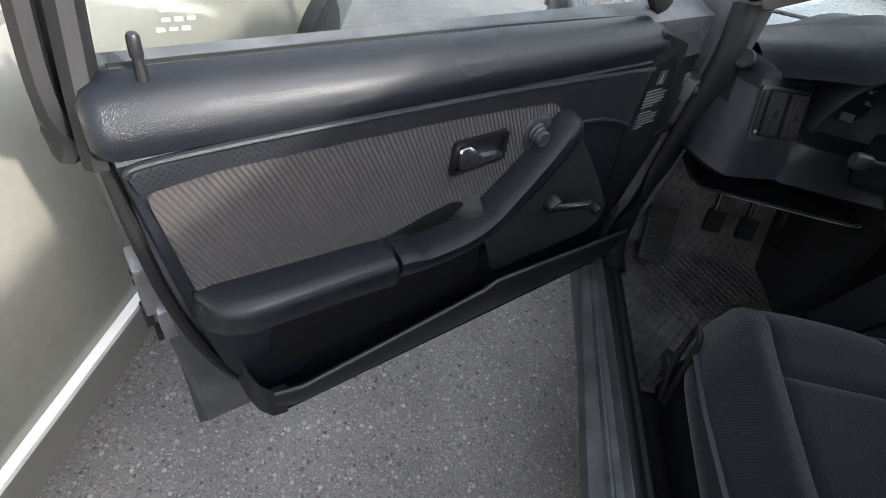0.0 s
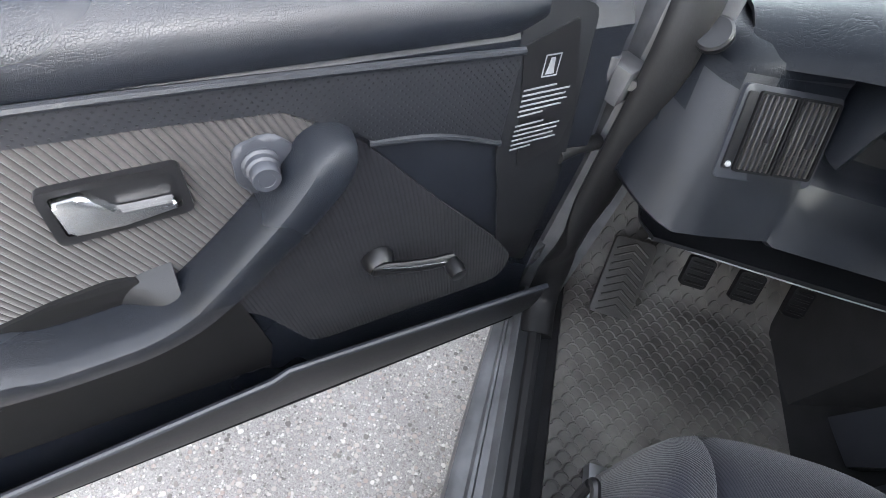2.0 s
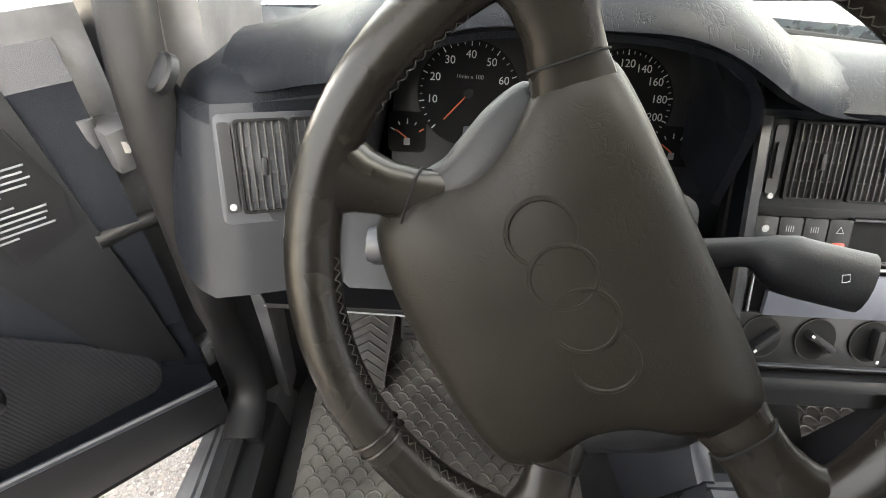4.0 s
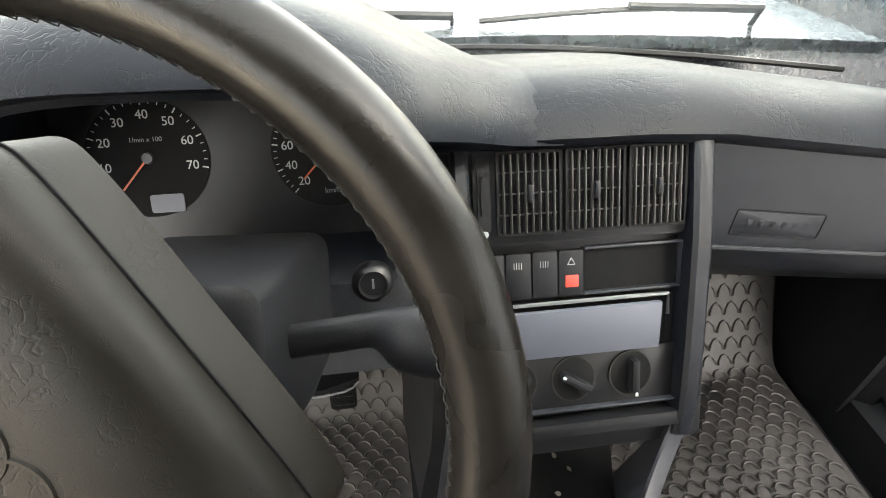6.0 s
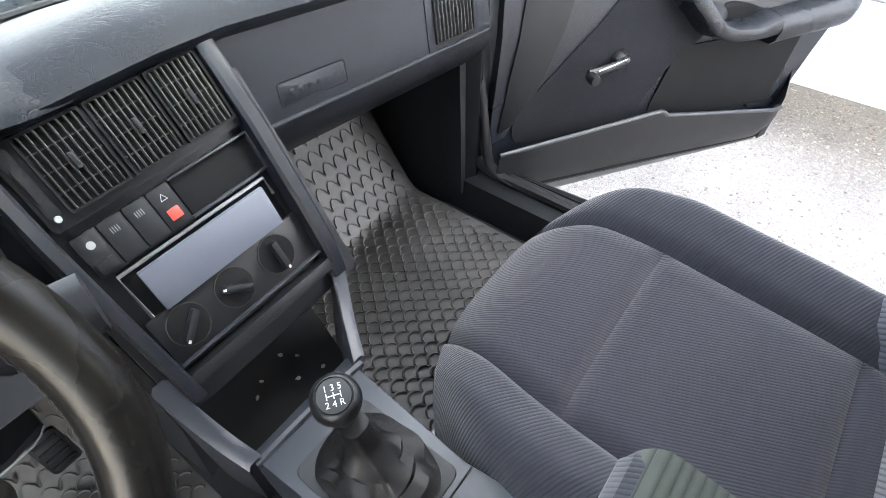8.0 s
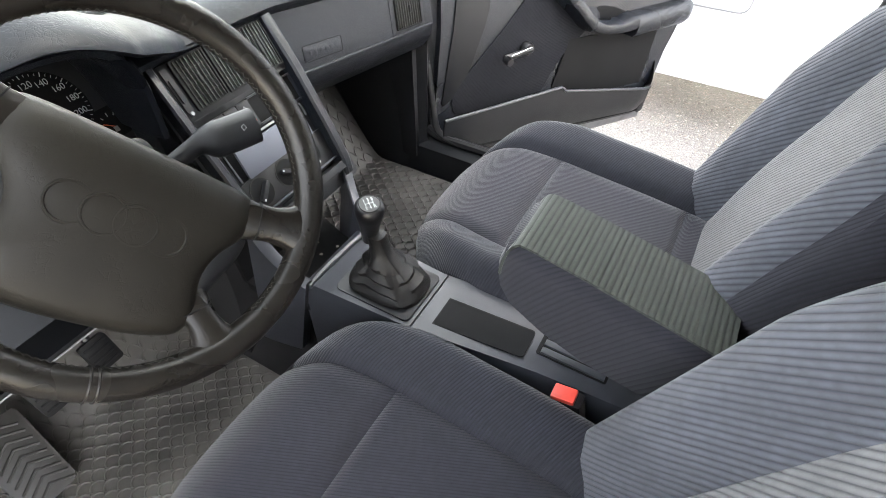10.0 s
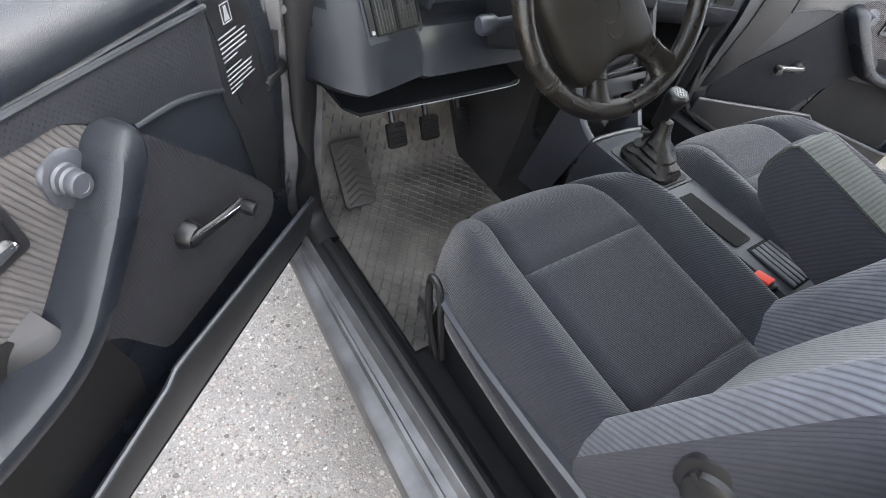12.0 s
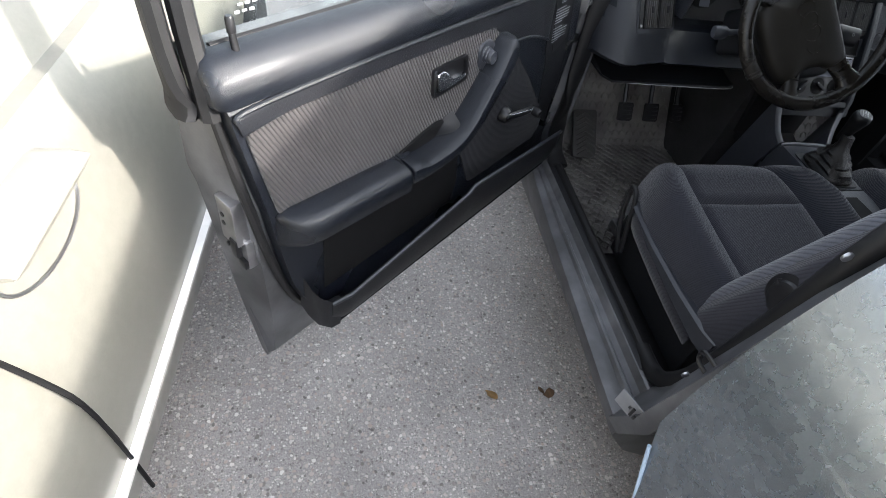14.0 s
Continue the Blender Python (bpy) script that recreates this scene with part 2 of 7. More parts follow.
M_ASPHALT = asphalt()
M_VINYL = mat("charcoal_vinyl", (0.0072, 0.0086, 0.0122), 0.33, bump=0.32, bscale=600, cells=True, var=0.12, spec=0.40)
M_VINYL_SOFT = mat("soft_grained_vinyl", (0.0060, 0.0074, 0.0106), 0.28, bump=0.30, bscale=480, cells=True, var=0.16, spec=0.40, rvar=0.16)
M_DOTS = dotted("pricked_vinyl", (0.0105, 0.0112, 0.0138), rough=0.33, var=0.08, pitch=0.0042, spec=0.45)
M_PLASTIC = mat("dark_plastic", (0.0082, 0.0087, 0.0102), 0.46, bump=0.2, bscale=900, var=0.14, spec=0.28)
M_PLASTIC_BLUE = mat("slate_plastic", (0.024, 0.026, 0.032), 0.40, bump=0.2, bscale=900, var=0.1, spec=0.5)
M_BLACK = mat("black_plastic", (0.006, 0.006, 0.007), 0.38, var=0.1, bump=0.1, bscale=700, spec=0.4)
# near-black: shade painted into hollows, also the black of dials and seams
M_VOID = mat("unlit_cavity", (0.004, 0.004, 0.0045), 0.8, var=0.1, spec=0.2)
M_RUBBER = mat("black_rubber", (0.0075, 0.0075, 0.0082), 0.55, bump=0.2, bscale=300, spec=0.25)
M_MAT = mat("dusty_rubber", (0.140, 0.131, 0.121), 0.65, bump=0.3, bscale=240, var=0.45, scale=9, stain=0.50)
M_CHROME = mat("chrome", (0.78, 0.79, 0.81), 0.24, metal=1.0, var=0.05, rvar=0.05)
M_STEEL = mat("dull_steel", (0.35, 0.35, 0.36), 0.4, metal=1.0, var=0.2)
M_PAINT = mat("dark_grey_blue_paint", (0.20, 0.225, 0.245), 0.27, metal=0.8, var=0.04, scale=300, coat=0.6, stain=0.015, rvar=0.03)
M_PAINT_EDGE = mat("scuffed_sill_paint", (0.080, 0.081, 0.086), 0.42, metal=0.15, var=0.40, scale=16, stain=0.40, bump=0.25, bscale=150)
M_LEATHER = mat("worn_leather", (0.0085, 0.0074, 0.0063), 0.24, bump=0.12, bscale=900, cells=True, var=0.30, scale=30, rvar=0.12, spec=0.24)
M_LEATHER_PAD = creased("creased_airbag_cover", (0.0100, 0.0090, 0.0075), 0.38, 0.14, 0.15)
M_BOOT = mat("gaiter_leather", (0.007, 0.0065, 0.0065), 0.34, bump=0.3, bscale=700, cells=True, spec=0.3)
M_GLASS = glass_mat("window_glass", (0.94, 0.965, 0.955))
M_SCREEN = mat("pale_display_film", (0.085, 0.091, 0.114), 0.45, var=0.03, stain=0.05)
M_WHITE = mat("white_print", (0.5, 0.5, 0.5), 0.6, var=0.03)
M_GREYPRINT = mat("grey_print", (0.26, 0.265, 0.27), 0.6, var=0.03)
M_RED = mat("red_plastic", (0.55, 0.05, 0.035), 0.4, var=0.05)
M_ORANGE = mat("orange_needle", (0.65, 0.12, 0.04), 0.5, var=0.05)
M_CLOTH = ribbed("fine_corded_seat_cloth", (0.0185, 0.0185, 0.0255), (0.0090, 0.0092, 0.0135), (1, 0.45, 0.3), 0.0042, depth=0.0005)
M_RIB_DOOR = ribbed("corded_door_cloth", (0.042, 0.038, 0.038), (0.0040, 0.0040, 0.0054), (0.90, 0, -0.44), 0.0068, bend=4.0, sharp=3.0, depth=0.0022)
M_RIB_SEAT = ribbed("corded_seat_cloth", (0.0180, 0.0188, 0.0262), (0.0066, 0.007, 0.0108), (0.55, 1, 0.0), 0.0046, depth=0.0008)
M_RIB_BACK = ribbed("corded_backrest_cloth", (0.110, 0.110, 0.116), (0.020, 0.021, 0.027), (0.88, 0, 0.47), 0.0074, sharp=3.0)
M_RIB_ARM = ribbed("green_grey_corded_cloth", (0.036, 0.041, 0.034), (0.012, 0.014, 0.012), (0, 1, 0.12), 0.0085)
M_CARPET = mat("black_carpet", (0.012, 0.012, 0.013), 1.0, bump=0.8, bscale=800, var=0.3)
M_BEIGE = mat("pale_grey_headlining", (0.42, 0.40, 0.36), 0.8, bump=0.2, bscale=500, var=0.05)
M_GOLD = mat("champagne_grey_paint", (0.215, 0.208, 0.180), 0.34, metal=0.35, var=0.02, scale=260, coat=0.3, stain=0.04, rvar=0.03)
M_WHITEPAINT = mat("white_car_paint", (0.80, 0.81, 0.83), 0.3, var=0.02, coat=0.4, stain=0.03, rvar=0.03)
M_TRIMWHITE = mat("bright_moulding", (0.82, 0.80, 0.76), 0.3, var=0.05)
M_LEAF = mat("dry_leaf", (0.30, 0.19, 0.08), 0.8, var=0.3, scale=80)
M_LEAFD = mat("dark_dry_leaf", (0.12, 0.07, 0.035), 0.8, var=0.3, scale=80)
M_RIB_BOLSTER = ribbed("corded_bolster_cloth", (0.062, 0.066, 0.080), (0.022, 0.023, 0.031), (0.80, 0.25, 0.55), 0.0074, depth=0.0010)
M_SLAT = mat("dusty_slat_plastic", (0.032, 0.031, 0.029), 0.45, var=0.25)
M_EDGEBLUE = mat("pale_blue_edge", (0.30, 0.38, 0.48), 0.35, var=0.05)
M_DASH = creased("creased_dash_vinyl", (0.0060, 0.0072, 0.0098), 0.38, 0.10, 0.32)
M_FASCIA = mat("slate_fascia_vinyl", (0.0064, 0.0076, 0.0106), 0.34, bump=0.30, bscale=700, cells=True, var=0.12, spec=0.34)
M_SCRAP = mat("pale_dry_scrap", (0.26, 0.235, 0.19), 0.8, var=0.3, scale=80)
M_NOTICE = mat("faded_notice_print", (0.15, 0.155, 0.165), 0.6, var=0.06)
M_STITCH = mat("dull_thread", (0.015, 0.0145, 0.0125), 0.8, var=0.25)
M_MATD = mat("trodden_rubber", (0.036, 0.034, 0.032), 0.55, bump=0.3, bscale=240, var=0.40, scale=9, stain=0.40)
M_RIB_DARK = ribbed("dark_corded_cloth", (0.0078, 0.0082, 0.0112), (0.0040, 0.0042, 0.0058), (0.97, 0, -0.22), 0.0052, depth=0.0006, sheen=0.03)
M_REST = mat("worn_rubber", (0.048, 0.045, 0.041), 0.6, bump=0.3, bscale=240, var=0.35, scale=9, stain=0.4)

# ---- building kit ----
LOCAL = set()      # things whose parts are given in the thing's own axes


def thing(name, label, category, at=(0, 0, 0), m=None, group="", kind=""):
    """A top-level thing: an Empty at its base. With m its parts are given in its own axes."""
    ob = new(name)
    ob.empty_display_size = 0.1
    if m is None:
        ob.location = at
    else:
        ob.matrix_basis = m
        LOCAL.add(ob.name)
    return tagged(ob, label, category, group, kind)


def part(name, bm, material, parent=None, label="", mirror=False, sharp=38.0):
    """Links a bmesh as one mesh object under a thing or a part."""
    if mirror:
        bmesh.ops.scale(bm, vec=(1, -1, 1), verts=bm.verts)
    bmesh.ops.recalc_face_normals(bm, faces=bm.faces)
    limit = radians(sharp)
    for f in bm.faces:
        f.smooth = True
    for e in bm.edges:
        if len(e.link_faces) == 2 and e.calc_face_angle(0) > limit:
            e.smooth = False
    me = bpy.data.meshes.new(name)
    bm.to_mesh(me)
    bm.free()
    for mt in (material if isinstance(material, (list, tuple)) else [material]):
        me.materials.append(mt)
    ob = new(name, me)
    if parent is not None:
        ob.parent = parent
        if parent.type == "EMPTY" and parent.name not in LOCAL:
            ob.matrix_parent_inverse = parent.matrix_basis.inverted()
    if label:
        tagged(ob, label)
    return ob


def box(bm, c, s, bev=0.003, rot=(0, 0, 0), seg=2):
    m = pose(*c, *rot) @ Matrix.Diagonal((*s, 1))
    r = bmesh.ops.create_cube(bm, size=1.0, matrix=m)
    if bev:
        es = list({e for v in r["verts"] for e in v.link_edges})
        bmesh.ops.bevel(bm, geom=es, offset=bev, segments=seg, profile=0.6, affect="EDGES")
    return bm


def prism(bm, pts, depth, frame_m, bev=0.0, seg=2):
    """A slab with the outline pts (a, b) in the plane of frame_m, from 0 to depth along its third axis."""
    lo = [bm.verts.new(frame_m @ Vector((a, b, 0))) for a, b in pts]
    hi = [bm.verts.new(frame_m @ Vector((a, b, depth))) for a, b in pts]
    n = len(pts)
    top = bm.faces.new(hi)
    bm.faces.new(lo[::-1])
    for i in range(n):
        bm.faces.new((lo[i], lo[(i + 1) % n], hi[(i + 1) % n], hi[i]))
    if bev:
        bmesh.ops.bevel(bm, geom=list(top.edges), offset=bev, segments=seg, profile=0.6, affect="EDGES")
    return bm


def loft(bm, rings, closed=True, caps=True, loop=False):
    """Skins a row of rings of points."""
    vs = [[bm.verts.new(p) for p in r] for r in rings]
    n = len(rings[0])
    pairs = list(zip(vs, vs[1:])) + ([(vs[-1], vs[0])] if loop else [])
    for a, b in pairs:
        for i in range(n if closed else n - 1):
            j = (i + 1) % n
            bm.faces.new((a[i], a[j], b[j], b[i]))
    if caps and closed and not loop:
        bm.faces.new(vs[0][::-1])
        bm.faces.new(vs[-1])
    return bm


def smooth_path(pts, n=8):
    """A Catmull-Rom curve through pts."""
    ps = [Vector(p) for p in pts]
    out = []
    for i in range(len(ps) - 1):
        a, b, c, d = ps[max(i - 1, 0)], ps[i], ps[i + 1], ps[min(i + 2, len(ps) - 1)]
        for k in range(n):
            t = k / n
            out.append(0.5 * (2 * b + (c - a) * t + (2 * a - 5 * b + 4 * c - d) * t * t + (3 * b - a - 3 * c + d) * t ** 3))
    return out + [ps[-1]]


def tube(bm, pts, r, sides=10, flat=1.0, up=(0, 0, 1), caps=True):
    """A round or flattened bar along pts; r is a number or one for each point; flat squeezes it along up."""
    ps = [Vector(p) for p in pts]
    rings = []
    for i, p in enumerate(ps):
        t = (ps[min(i + 1, len(ps) - 1)] - ps[max(i - 1, 0)]).normalized()
        side = t.cross(Vector(up))
        side = side.normalized() if side.length > 1e-6 else Vector((1, 0, 0))
        u2 = side.cross(t).normalized()
        ri = r[i] if isinstance(r, (list, tuple)) else r
        rings.append([p + side * ri * math.cos(a) + u2 * ri * flat * math.sin(a) for a in (math.tau * k / sides for k in range(sides))])
    return loft(bm, rings, caps=caps)


def lathe(bm, prof, m, sides=24):
    """Turns the profile (radius, height) about the z axis of m; a radius of 0 closes an end."""
    rings = [[m @ Vector((r * math.cos(a), r * math.sin(a), h)) for a in (math.tau * k / sides for k in range(sides))] for r, h in prof]
    return loft(bm, rings)


def sheet(bm, f, nu, nv, thick=0.0):
    """A grid surface from f(s, t), s and t from 0 to 1, made solid by thick."""
    vs = [[bm.verts.new(f(i / nu, j / nv)) for j in range(nv + 1)] for i in range(nu + 1)]
    fs = [bm.faces.new((vs[i][j], vs[i + 1][j], vs[i + 1][j + 1], vs[i][j + 1])) for i in range(nu) for j in range(nv)]
    if thick:
        bmesh.ops.recalc_face_normals(bm, faces=fs)
        bmesh.ops.solidify(bm, geom=fs, thickness=thick)
    return bm


def mix(a, b, t):
    return a + (b - a) * t


def axes(origin, x, y):
    """A frame with the given first and second axes."""
    x = Vector(x).normalized()
    z = x.cross(Vector(y)).normalized()
    y = z.cross(x)
    m = Matrix((x, y, z)).transposed().to_4x4()
    m.translation = Vector(origin)
    return m


def rounded(pts, r, n=4):
    """The outline pts with its corners rounded by r (a number, or one for each corner)."""
    out = []
    k = len(pts)
    for i, p in enumerate(pts):
        ri = r[i] if isinstance(r, (list, tuple)) else r
        p, a, b = Vector(p), Vector(pts[i - 1]), Vector(pts[(i + 1) % k])
        if ri <= 0:
            out.append(tuple(p))
            continue
        p1, p2 = p + (a - p).normalized() * ri, p + (b - p).normalized() * ri
        for j in range(n + 1):
            t = j / n
            out.append(tuple((1 - t) ** 2 * p1 + 2 * t * (1 - t) * p + t * t * p2))
    return out


def words(name, text, size, m, material, parent, depth=0.0004):
    """Raised lettering in the built-in font, as a mesh under its part."""
    cu = bpy.data.curves.new(name, "FONT")
    cu.body, cu.size, cu.extrude, cu.align_x, cu.align_y = text, size, depth, "CENTER", "CENTER"
    tmp = bpy.data.objects.new(name, cu)
    scene.collection.objects.link(tmp)
    dg = bpy.context.evaluated_depsgraph_get()
    me = bpy.data.meshes.new_from_object(tmp.evaluated_get(dg))
    bpy.data.objects.remove(tmp)
    me.transform(m)
    me.materials.clear()
    me.materials.append(material)
    ob = new(name, me)
    ob.parent = parent
    if parent.type == "EMPTY" and parent.name not in LOCAL:
        ob.matrix_parent_inverse = parent.matrix_basis.inverted()
    return ob

# ---- the ground, a little under the zero of the car's own heights ----
GROUND_Z = -0.08
bm = bmesh.new()
bmesh.ops.create_grid(bm, x_segments=1, y_segments=1, size=400, matrix=Matrix.Translation((0, 0, GROUND_Z)))
tagged(part("ground", bm, M_ASPHALT), "worn grey asphalt with pale stone chips, scattered leaves", "ground", kind="structure")

# ---- the car's body: x to the passenger's side, y ahead, the driver's door hinge near y = 0 ----
SILL_Z, FLOOR_Z = 0.30, 0.215


def sill(s, name, label):
    """A door sill: outer painted step, seam ledge, raised inner rail; s is -1 for the driver's side."""
    bm = bmesh.new()
    prof = [(0.665, 0.09), (0.75, 0.15), (0.842, 0.262), (0.838, 0.292), (0.815, 0.298), (0.79, 0.297), (0.782, 0.305), (0.772, 0.306), (0.765, 0.300), (0.742, 0.302), (0.734, 0.322), (0.728, 0.325), (0.700, 0.318), (0.672, 0.295), (0.662, 0.20), (0.66, 0.10)]
    loft(bm, [[(s * (x if x < 0.742 else 0.742 + (x - 0.742) * k), y, z) for x, z in prof] for y, k in ((0.20, 0.3), (0.0, 0.35), (-0.25, 0.55), (-0.5, 0.68), (-0.74, 0.8), (-0.86, 0.85))])
    return tagged(part(name, bm, M_PAINT_EDGE if s < 0 else M_PLASTIC), label, "sill", kind="structure")


ds = sill(-1, "door_sill_1", "scuffed grey door sill with worn seam, driver's side")
bm = bmesh.new()
loft(bm, [[(-x, y, z) for x, z in ((0.733, 0.3265), (0.722, 0.3300), (0.700, 0.3225), (0.668, 0.300), (0.657, 0.22), (0.664, 0.22), (0.676, 0.292), (0.702, 0.314), (0.724, 0.320))] for y in (0.06, -0.25, -0.5, -0.74)])
part("sill_trim", bm, M_PLASTIC, ds, "black plastic trim on the inner rail")
ps = sill(1, "door_sill_2", "dark plastic-lined door sill below the open passenger door")
for s, o in ((-1, ds), (1, ps)):
    bm = bmesh.new()
    tube(bm, smooth_path([(s * 0.695, 0.13, 0.60), (s * 0.70, 0.12, 0.42), (s * 0.703, 0.06, 0.335), (s * 0.703, -0.1, 0.327), (s * 0.703, -0.6, 0.327), (s * 0.703, -0.72, 0.328), (s * 0.705, -0.780, 0.36), (s * 0.703, -0.827, 0.50), (s * 0.703, -0.848, 0.70), (s * 0.69, -0.860, 0.92), (s * 0.62, -0.88, 1.15)], 5), 0.013, 8)
    part("weather_strip", bm, M_RUBBER, o, "black rubber door seal")
    bm = bmesh.new()
    tube(bm, smooth_path([(s * 0.700, -0.68, 0.320), (s * 0.708, -0.755, 0.335), (s * 0.712, -0.803, 0.385), (s * 0.708, -0.832, 0.50), (s * 0.706, -0.852, 0.70), (s * 0.692, -0.863, 0.92), (s * 0.62, -0.885, 1.15)], 5), 0.021, 10)
    part("pillar_seal", bm, M_RUBBER, o, "broad black rubber seal up the pillar")
    bm = bmesh.new()
    up = [(s * 0.712, 0.070, 0.60), (s * 0.716, 0.085, 0.85), (s * 0.722, 0.130, 0.965)] if s < 0 else [(0.708, 0.085, 0.55), (0.705, 0.12, 0.64)]
    tube(bm, smooth_path([(s * 0.700, -0.02, 0.325), (s * 0.704, 0.045, 0.345), (s * 0.708, 0.066, 0.42)] + up, 5), 0.030 if s < 0 else 0.012, 14, 0.55)
    part("hinge_seal", bm, M_RUBBER, o, "broad black rubber seal up the hinge pillar")

bm = bmesh.new()
sheet(bm, lambda a, b: Vector((mix(-0.67, 0.67, a), mix(-1.6, 0.28, b), FLOOR_Z - 0.01 + 0.10 * math.exp(-((mix(-0.67, 0.67, a) - 0.01) / 0.11) ** 2))), 30, 12, 0.03)
tagged(part("floor_pan", bm, M_CARPET), "black carpeted floor with a centre tunnel", "floor", kind="structure")
bm = bmesh.new()
loft(bm, [[(xl - 0.02, y, 0.20), (xl, y, 0.40), (xl + 0.004, y, zt), (xr - 0.004, y, zt), (xr, y, 0.40), (xr + 0.01, y, 0.20)] for y, xl, xr, zt in ((0.052, -0.112, 0.146, 0.655), (0.20, -0.125, 0.142, 0.67), (0.56, -0.13, 0.142, 0.67))])
tagged(part("tunnel_wall", bm, M_CARPET), "black carpeted tunnel between the footwells", "floor", kind="structure")
bm = bmesh.new()
sheet(bm, lambda a, b: Vector((mix(-0.69, 0.69, a), mix(0.26, 0.56, b), mix(FLOOR_Z - 0.02, 0.675, b))), 8, 6, 0.02)
tagged(part("bulkhead", bm, M_CARPET), "dark carpeted toe board and bulkhead", "bulkhead", kind="structure")


for s in (-1, 1):
    bm = bmesh.new()
    loft(bm, [[(s * x, y, z) for x, z in ((0.645 + k, 0.19), (0.648 + k, 0.45), (0.655 + k, 0.68), (0.70, 0.68), (0.70, 0.19))] for y, k in ((0.078, 0.044), (0.10, 0.030), (0.15, 0.014), (0.22, 0.004), (0.52, 0.0))])
    tagged(part("kick_panel", bm, M_PLASTIC), "dark plastic kick panel beside the footwell", "trim panel", kind="structure")


def side_post(s, name, label):
    """The hinge pillar with the end of the sill: painted sheet metal, two hinges."""
    bm = bmesh.new()
    prof = [(0.66, 0.10), (0.66, 0.30), (0.84, 0.30), (0.85, 0.16), (0.76, 0.115), (0.745, 0.085), (0.705, 0.075), (0.70, 0.10)]
    rings = []
    for z, lean in ((0.26, 0.0), (0.35, 0.0), (0.6, 0.005), (0.85, 0.02), (0.98, 0.05)):
        rings.append([(s * x, y + lean, z) for x, y in prof])
    loft(bm, rings)
    p = tagged(part(name, bm, M_PAINT_EDGE if s < 0 else M_PLASTIC), label, "pillar", kind="structure")
    for z in (0.43, 0.80) if s < 0 else (0.43,):
        bm = bmesh.new()
        box(bm, (s * 0.765, 0.09, z), (0.05, 0.04, 0.05), 0.004, (0, 0, s * 35))
        lathe(bm, [(0.0, 0), (0.009, 0), (0.009, 0.07), (0.0, 0.07)], pose(s * 0.782, 0.075, z - 0.035), 12)
        part("door_hinge", bm, M_PAINT_EDGE, p, "painted door hinge with bolt")
        bm = bmesh.new()
        lathe(bm, [(0.0, 0), (0.008, 0), (0.008, 0.006), (0.0, 0.006)], pose(s * 0.748, 0.075, z + 0.005, 90, 0, 0), 6)
        part("bolt_head", bm, M_STEEL, p)
    if s < 0:
        bm = bmesh.new()
        tube(bm, smooth_path([(-0.745, 0.085, 0.70), (-0.775, 0.06, 0.70), (-0.80, 0.03, 0.70)], 5), 0.011, 10)
        part("cable_gaiter", bm, M_RUBBER, p, "black rubber cable gaiter")
    return p


side_post(-1, "hinge_pillar_1", "grey painted hinge pillar of the driver's door")
side_post(1, "hinge_pillar_2", "dark lined hinge pillar of the passenger door")


def roof_pillar(s, name, label):
    bm = bmesh.new()
    tube(bm, smooth_path([(s * 0.70, 0.22, 0.93), (s * 0.655, 0.02, 1.08), (s * 0.60, -0.25, 1.27), (s * 0.56, -0.42, 1.35)], 5), 0.038, 12, 0.6)
    p = tagged(part(name, bm, M_BEIGE), label, "pillar", kind="structure")
    bm = bmesh.new()
    tube(bm, smooth_path([(s * 0.735, 0.20, 0.94), (s * 0.69, 0.0, 1.09), (s * 0.635, -0.27, 1.285), (s * 0.60, -0.45, 1.365)], 5), 0.018, 10)
    part("door_seal", bm, M_RUBBER, p, "black rubber seal along the windscreen pillar")
    return p


roof_pillar(-1, "windscreen_pillar_1", "windscreen pillar with pale grey lining, driver's side")
roof_pillar(1, "windscreen_pillar_2", "windscreen pillar with pale grey lining, passenger side")


def mid_post(s, name, label):
    """The pillar behind the front door, with its painted flange and a dark inner lining."""
    bm = bmesh.new()
    rings = []
    for z, x0, y0 in ((0.28, 0.83, -0.765), (0.40, 0.835, -0.815), (0.65, 0.83, -0.848), (0.80, 0.815, -0.860), (0.93, 0.775, -0.868), (1.36, 0.60, -0.91)):
        rings.append([(s * (x0 - 0.15), y0 - 0.01, z), (s * (x0 - 0.11), y0, z), (s * (x0 - 0.05), y0 - 0.035, z), (s * x0, y0 - 0.060, z), (s * (x0 - 0.006), y0 - 0.10, z), (s * (x0 - 0.14), y0 - 0.11, z)])
    loft(bm, rings)
    p = tagged(part(name, bm, M_PAINT_EDGE), label, "pillar", kind="structure")
    bm = bmesh.new()
    rings = []
    for z, x0, y0 in ((0.42, 0.675, -0.81), (0.7, 0.67, -0.843), (0.93, 0.635, -0.878), (1.34, 0.455, -0.92)):
        rings.append([(s * (x0 + 0.012), y0, z), (s * (x0 - 0.035), y0 - 0.02, z), (s * (x0 - 0.04), y0 - 0.10, z), (s * (x0 + 0.012), y0 - 0.11, z)])
    loft(bm, rings)
    part("pillar_lining", bm, M_PLASTIC, p, "dark plastic pillar lining")
    return p


bp1 = mid_post(-1, "door_pillar_1", "grey painted pillar behind the driver's door with striker")
bp2 = mid_post(1, "door_pillar_2", "pillar behind the passenger door with dark lining")


